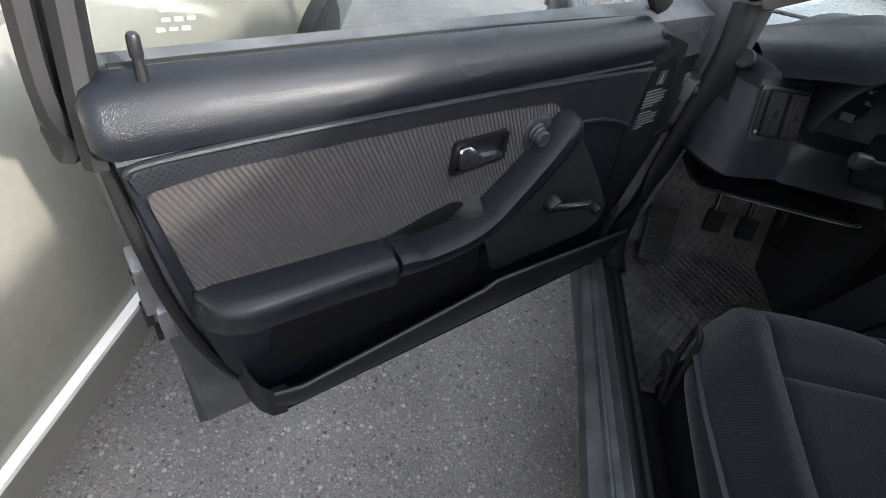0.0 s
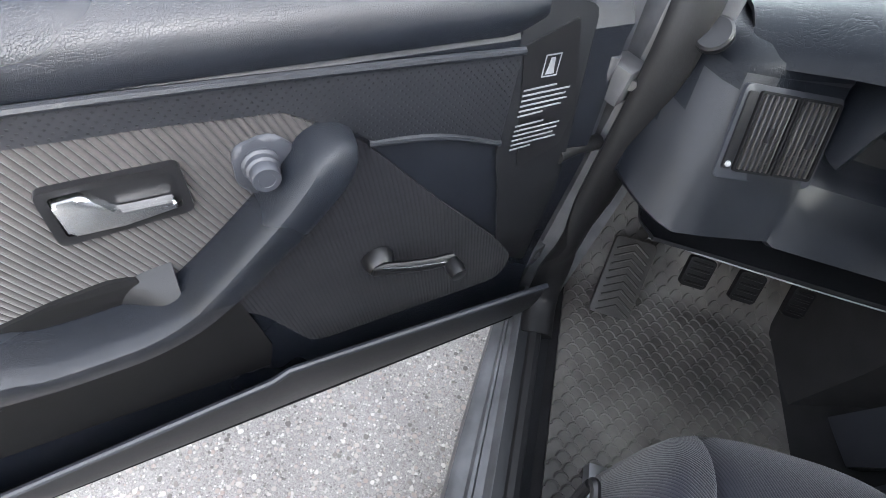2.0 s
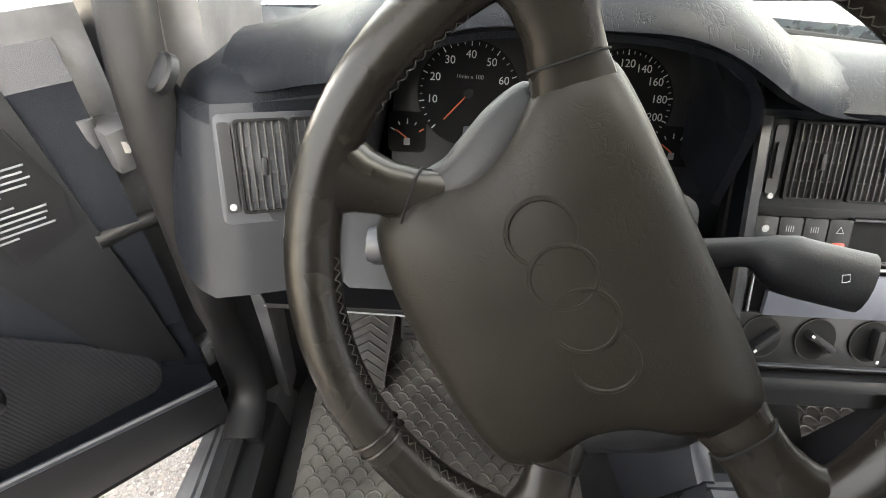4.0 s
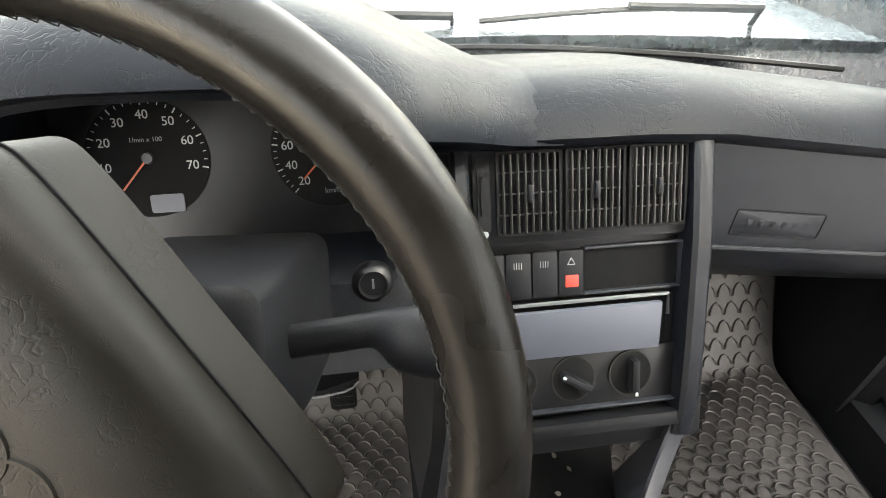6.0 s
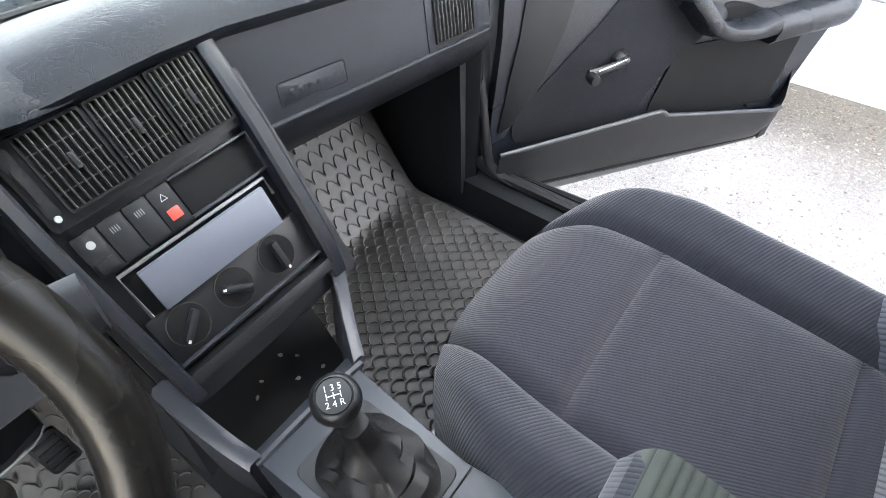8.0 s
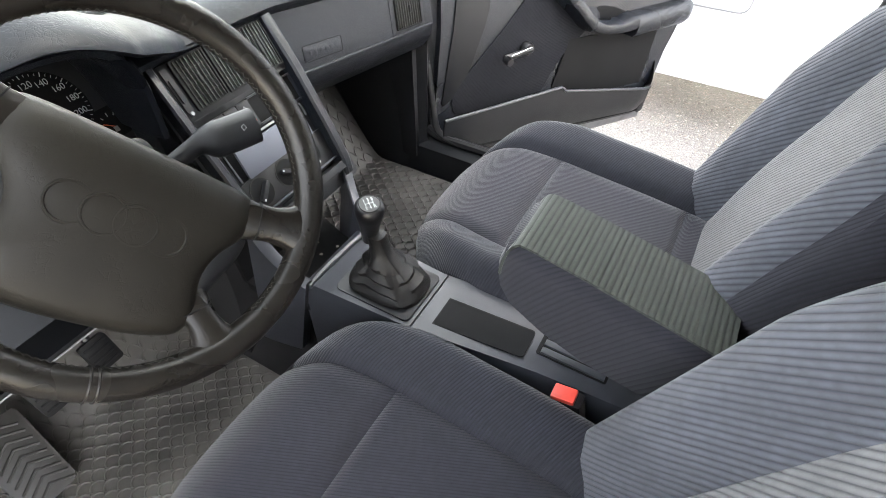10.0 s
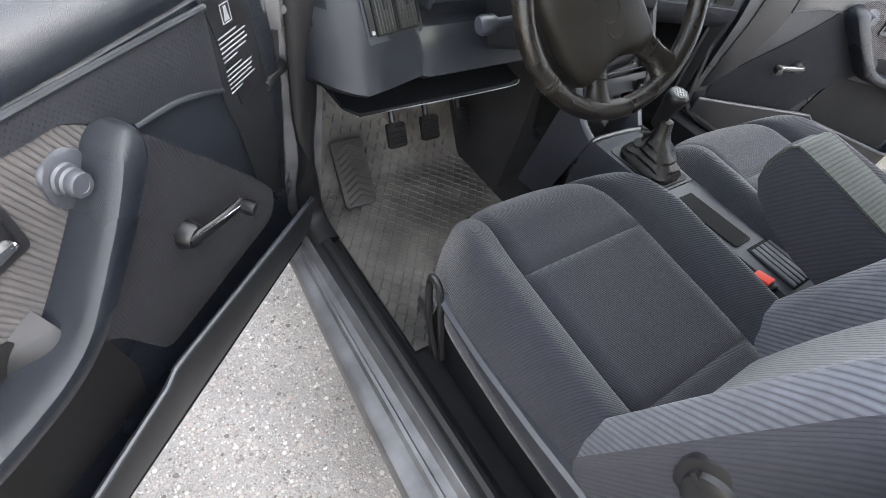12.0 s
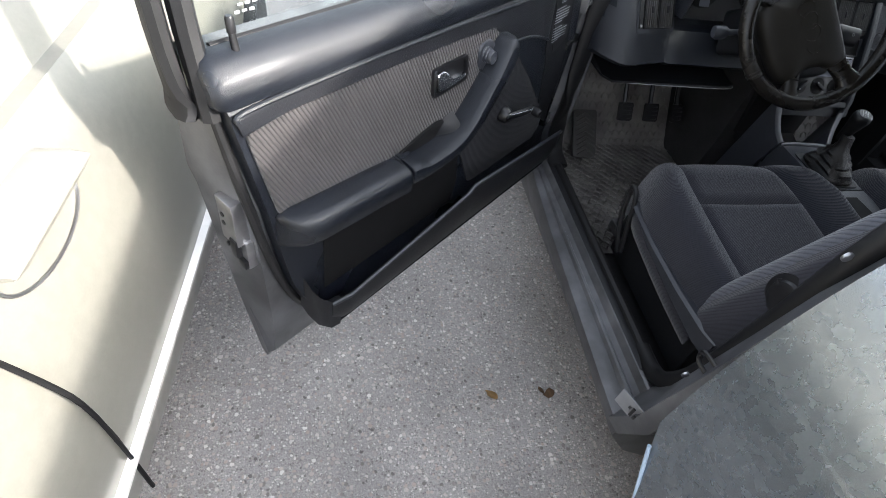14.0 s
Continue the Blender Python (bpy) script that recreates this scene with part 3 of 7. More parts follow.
def rear_side(s, name, label):
    """The closed rear door and wing: curved painted skin from the pillar back."""
    bm = bmesh.new()

    def skin(a, b):
        z = mix(0.12, 0.97, b)
        y = mix(-0.922 - 0.40 * max(0.0, 0.48 - z), -2.4, a)
        x = 0.850 - 0.090 * (max(0.0, z - 0.52) / 0.45) ** 2.4 - 0.02 * max(0.2 - b, 0) / 0.2
        return Vector((s * x, y, z))

    sheet(bm, skin, 16, 14, 0.03)
    p = tagged(part(name, bm, M_PAINT), label, "car side", kind="structure")
    bm = bmesh.new()
    tube(bm, [(s * 0.752, -0.93, 0.975), (s * 0.752, -1.8, 0.985)], 0.010, 8)
    part("window_seal", bm, M_RUBBER, p)
    bm = bmesh.new()
    sheet(bm, lambda a, b: Vector((s * mix(0.745, 0.605, b), mix(-0.93, -1.75, a), mix(0.97, 1.33, b))), 4, 3, 0.004)
    g = part("window_pane", bm, M_GLASS, p, "clear rear side window")
    g.visible_shadow = False
    return p


for s, p in ((-1, bp1), (1, bp2)):
    bm = bmesh.new()
    tube(bm, smooth_path([(s * 0.792, -0.895, 0.585), (s * 0.797, -0.860, 0.588), (s * 0.797, -0.855, 0.612), (s * 0.792, -0.897, 0.615)], 4), 0.0042, 8)
    part("striker", bm, M_BLACK, p, "dark worn door striker")
    for z, y in ((0.50, -0.848), (0.90, -0.886)):
        bm = bmesh.new()
        lathe(bm, [(0, 0), (0.008, 0), (0.008, 0.004), (0.005, 0.006), (0, 0.006)], pose(s * 0.765, y + 0.008, z, 90, 0, 0), 12)
        part("pillar_screw", bm, M_STEEL, p)
bm = bmesh.new()
box(bm, (-0.834, -0.850, 0.385), (0.002, 0.065, 0.05), 0, (0, 0, 22))
lb = part("paint_label", bm, M_NOTICE, bp1, "worn white label with unreadable print")
for k in range(5):
    bm = bmesh.new()
    box(bm, (-0.836 + 0.001 * k, -0.872 + 0.011 * k, 0.385), (0.002, 0.006, 0.012 + 0.016 * (k % 2)), 0, (0, 0, 22))
    part("print_bar", bm, M_BLACK, lb)
bm = bmesh.new()
tube(bm, smooth_path([(-0.842, -1.020, 0.24), (-0.850, -0.985, 0.33), (-0.856, -0.945, 0.43)], 4), 0.004, 8)
part("edge_line", bm, M_EDGEBLUE, bp1, "pale blue line along the door edge")

rs1 = rear_side(-1, "rear_door_1", "closed dark grey-blue rear door with light scratches")
rs2 = rear_side(1, "rear_door_2", "closed dark grey-blue rear door, passenger side")

bm = bmesh.new()
sheet(bm, lambda a, b: Vector((mix(-0.56, 0.56, a), mix(-0.40, -1.75, b), 1.355 + 0.035 * math.sin(math.pi * a) + 0.02 * math.sin(math.pi * b))), 12, 10, 0.03)
tagged(part("roof", bm, M_BEIGE), "pale grey roof lining", "roof", kind="structure")
for s in (-1, 1):
    bm = bmesh.new()
    tube(bm, smooth_path([(s * 0.56, -0.42, 1.35), (s * 0.585, -0.9, 1.365), (s * 0.56, -1.75, 1.33)], 5), 0.035, 8)
    tagged(part("roof_rail", bm, M_PAINT), "painted roof rail over the side windows", "roof rail", kind="structure")
bm = bmesh.new()
sheet(bm, lambda a, b: Vector((mix(-0.66, 0.66, a) * mix(1, 0.84, b), mix(0.46, -0.38, b) - 0.05 * (2 * a - 1) ** 2, mix(0.815, 1.35, b) + 0.0)), 10, 8, 0.005)
ws = tagged(part("windscreen", bm, M_GLASS), "clear windscreen above the dashboard", "windscreen", kind="structure")
ws.visible_shadow = False
# header strip out of view, added to keep the sun off the side vent
bm = bmesh.new()
sheet(bm, lambda a, b: Vector((mix(-0.575, 0.575, a), mix(-0.25, -0.42, b) - 0.045 * (2 * a - 1) ** 2, mix(1.285, 1.375, b))), 10, 4, 0.02)
tagged(part("shading_header", bm, M_BEIGE), "unseen pale grey header added above the windscreen to block sun", "trim panel", kind="structure")
bm = bmesh.new()
sheet(bm, lambda a, b: Vector((mix(-0.74, 0.74, a), mix(0.475, 1.75, b), mix(0.812, 0.72, b ** 1.3) + 0.03 * math.sin(math.pi * a))), 12, 10, 0.02)
tagged(part("bonnet", bm, M_PAINT), "dark grey-blue bonnet ahead of the windscreen", "bonnet", kind="structure")
for s in (-1, 1):
    bm = bmesh.new()
    sheet(bm, lambda a, b: Vector((s * (0.80 + 0.045 * math.sin(math.pi * b * 0.9)), mix(0.32, 1.9, a), mix(0.30, 0.93 - 0.13 * a, b))), 10, 8, 0.02)
    tagged(part("front_wing", bm, M_PAINT), "dark grey-blue front wing", "wing", kind="structure")
bm = bmesh.new()
sheet(bm, lambda a, b: Vector((mix(-0.80, 0.80, a), mix(-1.72, -1.85, b), mix(0.25, 1.34, b))), 6, 6, 0.03)
tagged(part("rear_bulkhead", bm, M_CARPET), "dark trim behind the rear bench", "bulkhead", kind="structure")

bm = bmesh.new()
tube(bm, smooth_path([(-0.60, 0.40, 0.838), (-0.3, 0.440, 0.836), (0.0, 0.448, 0.836), (0.3, 0.440, 0.820), (0.60, 0.40, 0.800)], 6), 0.005, 6)
part("windscreen_seal", bm, M_RUBBER, ws, "black rubber seal at the windscreen's foot")
for x0, x1 in ((-0.55, -0.02), (0.02, 0.52)):
    bm = bmesh.new()
    tube(bm, smooth_path([(x0, 0.52, 0.850), ((x0 + x1) / 2, 0.53, 0.860), (x1, 0.54, 0.850)], 6), 0.005, 6)
    tube(bm, [(x1, 0.55, 0.82), (x1, 0.535, 0.856), ((x0 + x1) / 2, 0.525, 0.868)], 0.006, 6)
    tagged(part("wiper", bm, M_BLACK), "black wiper resting below the windscreen", "wiper", "wipers")

# the rest of the body: roof skin, boot, ends, rear window and wheels
bm = bmesh.new()
sheet(bm, lambda a, b: Vector((mix(-0.60, 0.60, a), mix(-0.36, -1.80, b), 1.392 + 0.035 * math.sin(math.pi * a) + 0.02 * math.sin(math.pi * b) - 0.03 * (2 * a - 1) ** 4)), 14, 12, 0.012)
tagged(part("roof_skin", bm, M_PAINT), "dark grey-blue painted roof", "roof", kind="structure")
bm = bmesh.new()
sheet(bm, lambda a, b: Vector((mix(-0.62, 0.62, a) * mix(0.92, 1.08, b), mix(-1.80, -2.25, b), mix(1.385, 1.0, b) - 0.05 * (2 * a - 1) ** 2)), 8, 6, 0.005)
rw = tagged(part("rear_window", bm, M_GLASS), "sloping rear window", "window", kind="structure")
rw.visible_shadow = False
bm = bmesh.new()
sheet(bm, lambda a, b: Vector((mix(-0.80, 0.80, a), mix(-2.22, -2.85, b), mix(0.985, 0.95, b) - 0.04 * (2 * a - 1) ** 4)), 10, 6, 0.02)
tagged(part("boot_lid", bm, M_PAINT), "dark grey-blue boot lid", "boot lid", kind="structure")
for s in (-1, 1):
    bm = bmesh.new()
    sheet(bm, lambda a, b: Vector((s * (0.845 + 0.012 * math.sin(b * math.pi) - 0.045 * max(b - 0.75, 0) / 0.25 - 0.05 * a ** 4), mix(-2.405, -2.88, a), mix(0.20, 0.96, b))), 8, 10, 0.02)
    tagged(part("rear_wing", bm, M_PAINT), "dark grey-blue rear wing", "wing", kind="structure")
    for y in (-2.15, 1.12):
        bm = bmesh.new()
        lathe(bm, [(0.19, 0.0), (0.285, 0.0), (0.30, 0.03), (0.30, 0.16), (0.28, 0.19), (0.19, 0.19)], pose(s * 0.865, y, GROUND_Z + 0.30, 0, -90 * s, 0), 36)
        wh = tagged(part("car_wheel", bm, M_RUBBER), "black tyre on a silver rim", "wheel", kind="structure")
        bm = bmesh.new()
        lathe(bm, [(0, 0.03), (0.10, 0.035), (0.18, 0.012), (0.192, 0.012), (0.192, 0.18), (0, 0.18)], pose(s * 0.862, y, GROUND_Z + 0.30, 0, -90 * s, 0), 28)
        part("rim", bm, M_STEEL, wh, "silver wheel rim")
for y0, y1, name, lab in ((-2.86, -2.94, "rear_panel", "dark grey-blue rear panel"), (1.80, 1.92, "front_panel", "dark grey-blue front panel")):
    bm = bmesh.new()
    sheet(bm, lambda a, b: Vector((mix(-0.80, 0.80, a), mix(y1, y0, b) - (0.08 if y0 > 0 else -0.08) * (2 * a - 1) ** 4, mix(0.22, 0.94 if y0 < 0 else 0.80, b))), 10, 6, 0.02)
    tagged(part(name, bm, M_PAINT), lab, "car body", kind="structure")

# ---- the front doors ----
def front_door(s, m, label):
    """A front door, open. Own axes: x from the hinge to the rear edge, y to the inside (mirrored for s = -1), z up."""
    flip = s < 0
    d = thing("open_front_door", label, "car door", m=m, group="front doors")

    def P(name, bm, mt, parent=d, lab=""):
        bmesh.ops.bisect_plane(bm, geom=bm.verts[:] + bm.edges[:] + bm.faces[:], plane_co=(0, 0, 0.68), plane_no=(0, 0, 1))
        for v in bm.verts:
            v.co.y -= 0.15 * max(0.0, min(v.co.z, 0.97) - 0.68)
        return part(name, bm, mt, parent, lab, mirror=flip)

    def slab(bm, pts, n0, n1, bev=0.0, seg=2):
        return prism(bm, pts, n1 - n0, Matrix.Translation((0, n0, 0)) @ Matrix(((1, 0, 0, 0), (0, 0, 1, 0), (0, 1, 0, 0), (0, 0, 0, 1))), bev, seg)

    # painted shell
    bm = bmesh.new()
    prof = [(-0.020, 0.935), (-0.075, 0.945), (-0.105, 0.90), (-0.145, 0.72), (-0.150, 0.52), (-0.120, 0.33), (-0.070, 0.190), (-0.050, 0.180), (-0.038, 0.20), (-0.030, 0.34)]
    rings = []
    for u, k in ((-0.03, 0.85), (0.0, 1), (0.5, 1), (0.98, 1), (1.035, 1), (1.05, 0.98)):
        rings.append([(u - (0.03 if z < 0.6 and u > 0.9 else 0), (n if u < 1.04 else min(n, -0.095 + 0.05 * (z < 0.25))) * k, z) for n, z in prof])
    loft(bm, rings)
    shell = P("door_shell", bm, M_PAINT_EDGE, d, "grey painted steel door shell, dusty along its edge")
    bm = bmesh.new()
    tube(bm, smooth_path([(1.040, -0.030, 0.93), (1.030, -0.022, 0.75), (1.010, -0.018, 0.60), (0.975, -0.02, 0.45), (0.93, -0.02, 0.34), (0.87, -0.024, 0.262), (0.8, -0.026, 0.245), (0.0, -0.026, 0.245)], 5), 0.009, 8)
    P("door_seal", bm, M_RUBBER, shell, "black rubber door seal")
    # latch on the rear edge
    bm = bmesh.new()
    box(bm, (1.030, -0.062, 0.645), (0.035, 0.045, 0.10), 0.004)
    box(bm, (1.022, -0.052, 0.565), (0.026, 0.035, 0.07), 0.003)
    lt = P("latch", bm, M_STEEL, shell, "worn metal latch block on the door edge")
    bm = bmesh.new()
    box(bm, (1.045, -0.050, 0.590), (0.012, 0.018, 0.045), 0.003)
    box(bm, (1.038, -0.045, 0.545), (0.010, 0.02, 0.022), 0.003)
    P("latch_claw", bm, M_BLACK, lt)
    for z in (0.66, 0.64, 0.585):
        bm = bmesh.new()
        lathe(bm, [(0.0, 0), (0.005, 0), (0.005, 0.004), (0, 0.004)], pose(1.045, -0.07, z, 0, 90, 0), 8)
        P("latch_screw", bm, M_BLACK, lt)
    # moulded panel
    bm = bmesh.new()
    def rear(z):
        return 1.042 - 0.14 * max(0.0, 0.93 - z) - 0.55 * max(0.0, 0.52 - z) ** 1.6

    prof = [(-0.034, 0.285), (0.020, 0.275), (0.022, 0.33), (0.004, 0.385), (0.0, 0.46), (0.0, 0.62), (0.0, 0.75), (0.0, 0.855), (0.004, 0.875), (-0.030, 0.92)]
    loft(bm, [[(u if u < 0.9 else rear(z) + u - 1.0, n - (0.02 if u > 0.999 else 0), z) for n, z in prof] for u in (0.0, 0.02, 0.5, 0.8, 0.985, 0.996, 1.0)])
    panel = P("door_panel", bm, M_VINYL, d, "charcoal vinyl door panel")
    # padded upper rail
    bm = bmesh.new()
    rings = []
    for u, k in ((0.10, 0.35), (0.13, 0.8), (0.17, 1), (0.5, 1), (0.9, 1), (1.028, 1.0), (1.040, 0.88), (1.047, 0.6)):
        top = 0.949 - 0.022 * max(0.0, 0.6 - u)
        rings.append([(u, n * k - 0.02 * (1 - k), mix(0.905, z, k)) for n, z in ((-0.050, top - 0.004), (-0.036, top), (-0.014, top - 0.004), (0.003, top - 0.017), (0.011, 0.914), (0.012, 0.897), (0.006, 0.882), (-0.010, 0.874), (-0.050, 0.88))])
    loft(bm, rings)
    P("upper_pad", bm, M_VINYL_SOFT, d, "padded vinyl window ledge with worn shine")
    # pricked band below it with its raised beads
    bm = bmesh.new()
    low = [(1.018, 0.838), (0.93, 0.850), (0.70, 0.850), (0.5, 0.846), (0.40, 0.842), (0.345, 0.81), (0.31, 0.786), (0.24, 0.779), (0.155, 0.752)]
    high = [(0.15, 0.862), (0.3, 0.868), (0.5, 0.874), (0.7, 0.876), (0.9, 0.876), (1.01, 0.872), (1.024, 0.862)]
    slab(bm, low + high, 0.0, 0.007, 0.002)
    band = P("pricked_band", bm, M_DOTS, d, "band of pricked vinyl below the ledge")
    bm = bmesh.new()
    tube(bm, smooth_path([(u, 0.008, z + 0.003) for u, z in reversed(high)], 4), 0.0042, 8)
    P("bead", bm, M_VINYL_SOFT, band, "raised vinyl bead")
    bm = bmesh.new()
    tube(bm, smooth_path([(0.32, 0.006, 0.788), (0.24, 0.008, 0.780), (0.155, 0.006, 0.751)], 5), 0.004, 8)
    P("bead", bm, M_VINYL_SOFT, band)
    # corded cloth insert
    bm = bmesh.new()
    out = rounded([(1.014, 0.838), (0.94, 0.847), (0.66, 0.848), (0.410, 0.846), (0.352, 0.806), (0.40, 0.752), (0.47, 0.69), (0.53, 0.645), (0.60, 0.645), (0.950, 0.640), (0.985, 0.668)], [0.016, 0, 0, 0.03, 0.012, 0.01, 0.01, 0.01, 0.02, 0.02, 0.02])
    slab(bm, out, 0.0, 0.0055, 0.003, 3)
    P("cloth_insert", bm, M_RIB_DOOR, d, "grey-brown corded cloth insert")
    bm = bmesh.new()
    slab(bm, rounded([(0.385, 0.79), (0.335, 0.80), (0.11, 0.555), (0.050, 0.475), (0.065, 0.415), (0.39, 0.410), (0.455, 0.54), (0.55, 0.63), (0.45, 0.70)], 0.02), 0.0, 0.0042, 0.003, 3)
    P("lower_panel", bm, M_RIB_DARK, d, "dark corded cloth round the window crank")
    # armrest and diagonal grip
    bm = bmesh.new()
    rings = []
    for u, k, zt in ((0.992, 0.15, 0.664), (0.985, 0.5, 0.672), (0.968, 0.85, 0.676), (0.94, 1.0, 0.674), (0.86, 1.0, 0.668), (0.78, 1.0, 0.663), (0.712, 1.0, 0.656)):
        rings.append([(u, n * k if n > 0 else n, zt + dz) for n, dz in ((-0.004, 0.006), (0.044, 0.007), (0.057, 0.003), (0.064, -0.006), (0.067, -0.022), (0.064, -0.046), (0.052, -0.061), (-0.004, -0.066))])
    loft(bm, rings)
    P("armrest", bm, M_VINYL_SOFT, d, "padded charcoal armrest")
    bm = bmesh.new()
    path = smooth_path([(u, z, 0) for u, z in ((0.710, 0.632), (0.66, 0.626), (0.61, 0.627), (0.560, 0.634), (0.52, 0.650), (0.482, 0.680), (0.442, 0.714), (0.406, 0.746), (0.380, 0.772), (0.366, 0.787))], 3)
    rings = []
    n = len(path)
    for k, p in enumerate(path):
        t = (path[min(k + 1, n - 1)] - path[max(k - 1, 0)]).normalized()
        o = Vector((-t.y, t.x, 0))
        f = k / (n - 1)
        w = 0.033 if f < 0.1 else mix(0.026, 0.034, max(0, f - 0.55) / 0.45)
        h = 0.92 if f < 0.3 else mix(0.92, 0.72, (f - 0.3) / 0.7)
        rings.append([(p.x + o.x * q * w, 0.004 + e * h, p.y + o.y * q * w) for q, e in ((-1.06, 0.0), (-1.04, 0.024), (-1.0, 0.046), (-0.95, 0.058), (-0.85, 0.065), (-0.60, 0.068), (0.0, 0.067), (0.22, 0.063), (0.34, 0.054), (0.50, 0.032), (0.78, 0.0))])
    last, t = path[-1], (path[-1] - path[-2]).normalized()
    for k in range(1, 7):
        w = k / 6 * math.pi / 2
        rings.append([(last.x + (x - last.x) * math.cos(w) + t.x * 0.036 * math.sin(w), 0.004 + (e - 0.004) * (0.35 + 0.65 * math.cos(w)), last.y + (z - last.y) * math.cos(w) + t.y * 0.036 * math.sin(w)) for x, e, z in rings[n - 1]])
    loft(bm, rings)
    P("pull_grip", bm, M_VINYL_SOFT, d, "moulded diagonal pull grip")
    # flat slab whose near-black colour stands for shade behind the grip
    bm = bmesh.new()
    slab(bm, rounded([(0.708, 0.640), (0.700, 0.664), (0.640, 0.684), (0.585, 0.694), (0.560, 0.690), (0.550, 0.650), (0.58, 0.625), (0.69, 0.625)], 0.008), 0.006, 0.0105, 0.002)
    P("grip_shade", bm, M_VOID, d, "flat near-black patch painting the shade behind the pull grip")
    bm = bmesh.new()

    def scoop(a, b):
        k = a * a * (3 - 2 * a)
        return Vector((mix(0.592, 0.528, a), mix(0.0095, 0.046, k) * (1 - 0.95 * b ** 2.5), mix(0.636, mix(0.690, 0.698, a), b)))

    sheet(bm, scoop, 12, 8, 0.005)
    P("grip_scoop", bm, M_PLASTIC, d, "scooped front end of the hollow")
    bm = bmesh.new()
    loft(bm, [[(u, n, z + dz) for n, dz in ((0.008, 0.004), (0.036, 0.002), (0.044, -0.02), (0.008, -0.03))] for u, z in ((0.714, 0.660), (0.69, 0.660), (0.675, 0.655), (0.664, 0.645))])
    P("armrest_end", bm, M_VINYL_SOFT, d)
    # seam on the grip and on the armrest
    bm = bmesh.new()
    tube(bm, [(0.711, n, z) for n, z in ((0.004, 0.663), (0.030, 0.663), (0.051, 0.658), (0.063, 0.647), (0.067, 0.633), (0.063, 0.610), (0.05, 0.597))], 0.0016, 6)
    P("armrest_seam", bm, M_VOID, d)
    # mirror switch pod
    bm = bmesh.new()
    slab(bm, rounded([(0.452, 0.814), (0.415, 0.824), (0.39, 0.80), (0.415, 0.752), (0.452, 0.768)], 0.012), 0.004, 0.010, 0.006, 3)
    pod = P("switch_pod", bm, M_PLASTIC_BLUE, d, "slate plastic pod of the mirror switch")
    bm = bmesh.new()
    lathe(bm, [(0.0, 0), (0.018, 0), (0.018, 0.006), (0.0158, 0.008), (0.0158, 0.013), (0.0138, 0.015), (0.0138, 0.023), (0.0125, 0.025), (0.008, 0.025), (0.0075, 0.0243), (0.0, 0.0243)], pose(0.428, 0.006, 0.793, -90, 0, 0), 28)
    P("mirror_knob", bm, M_PLASTIC_BLUE, pod, "round grey mirror switch")
    # inner handle
    bm = bmesh.new()
    o = rounded([(0.602, 0.752), (0.602, 0.810), (0.494, 0.813), (0.492, 0.760)], 0.008)
    i = rounded([(0.594, 0.760), (0.594, 0.804), (0.501, 0.806), (0.500, 0.767)], 0.006)
    vo0 = [bm.verts.new((u, 0.002, z)) for u, z in o]
    vo = [bm.verts.new((u, 0.0125, z)) for u, z in o]
    vi = [bm.verts.new((u, 0.0120, z)) for u, z in i]
    vb = [bm.verts.new((u, 0.0062, z)) for u, z in i]
    k = len(o)
    for a in range(k):
        b = (a + 1) % k
        for q in ((vo0, vo), (vo, vi), (vi, vb)):
            bm.faces.new((q[0][a], q[0][b], q[1][b], q[1][a]))
    bm.faces.new(vb)
    plate = P("handle_plate", bm, M_BLACK, d, "black surround of the inner door handle")
    bm = bmesh.new()
    lev = [(0.593, 0.800), (0.570, 0.802), (0.560, 0.791), (0.551, 0.779), (0.506, 0.779), (0.504, 0.772), (0.549, 0.765), (0.590, 0.765)]
    slab(bm, rounded(lev, [0.004, 0.006, 0, 0.004, 0.002, 0.002, 0, 0.004]), 0.0075, 0.017, 0.004, 3)
    P("release_lever", bm, M_CHROME, plate, "chrome release lever")
    # window crank
    bm = bmesh.new()
    lathe(bm, [(0, 0), (0.022, 0), (0.020, 0.014), (0.016, 0.020), (0, 0.020)], pose(0.303, 0.006, 0.598, -90, 0, 0), 20)
    path = [(0.316, 0.022, 0.598), (0.28, 0.030, 0.597), (0.24, 0.036, 0.594), (0.206, 0.036, 0.590)]
    tube(bm, smooth_path(path, 4), 0.0105, 10, 0.75, up=(0, 1, 0))
    crank = P("window_crank", bm, M_BLACK, d, "black window crank")
    bm = bmesh.new()
    lathe(bm, [(0, 0), (0.011, 0), (0.013, 0.012), (0.011, 0.026), (0, 0.027)], pose(0.208, 0.038, 0.588, -90, 0, 0), 16)
    P("crank_knob", bm, M_BLACK, crank)
    bm = bmesh.new()
    tube(bm, smooth_path([(0.306, 0.030, 0.608), (0.27, 0.039, 0.606), (0.222, 0.045, 0.600)], 4), 0.0014, 6)
    P("crank_trim", bm, M_CHROME, crank, "thin chrome strip")
    # map pocket: front wall, lip and ends
    bm = bmesh.new()

    def wall(a, b):
        u = mix(0.905, 0.0, a)
        lip = mix(0.452, 0.380, (u - 0.46) / 0.445) if u > 0.46 else mix(0.438, 0.452, u / 0.46) + 0.018 * min(1, (0.46 - u) / 0.02) * u / 0.46
        tuck = 0.012 * max(0, u - 0.86) / 0.045
        return Vector((u, mix(0.040, 0.060, b) - tuck + 0.008 * math.sin(math.pi * b), mix(0.272 + 0.03 * (1 - u), lip, b)))

    sheet(bm, wall, 46, 5, 0.006)
    bin_ = P("map_pocket", bm, M_PLASTIC, d, "dark plastic map pocket along the door's foot")
    bm = bmesh.new()
    lipp = []
    for q in range(40):
        v = wall(q / 39, 1.0)
        lipp.append((v.x, v.y, v.z))
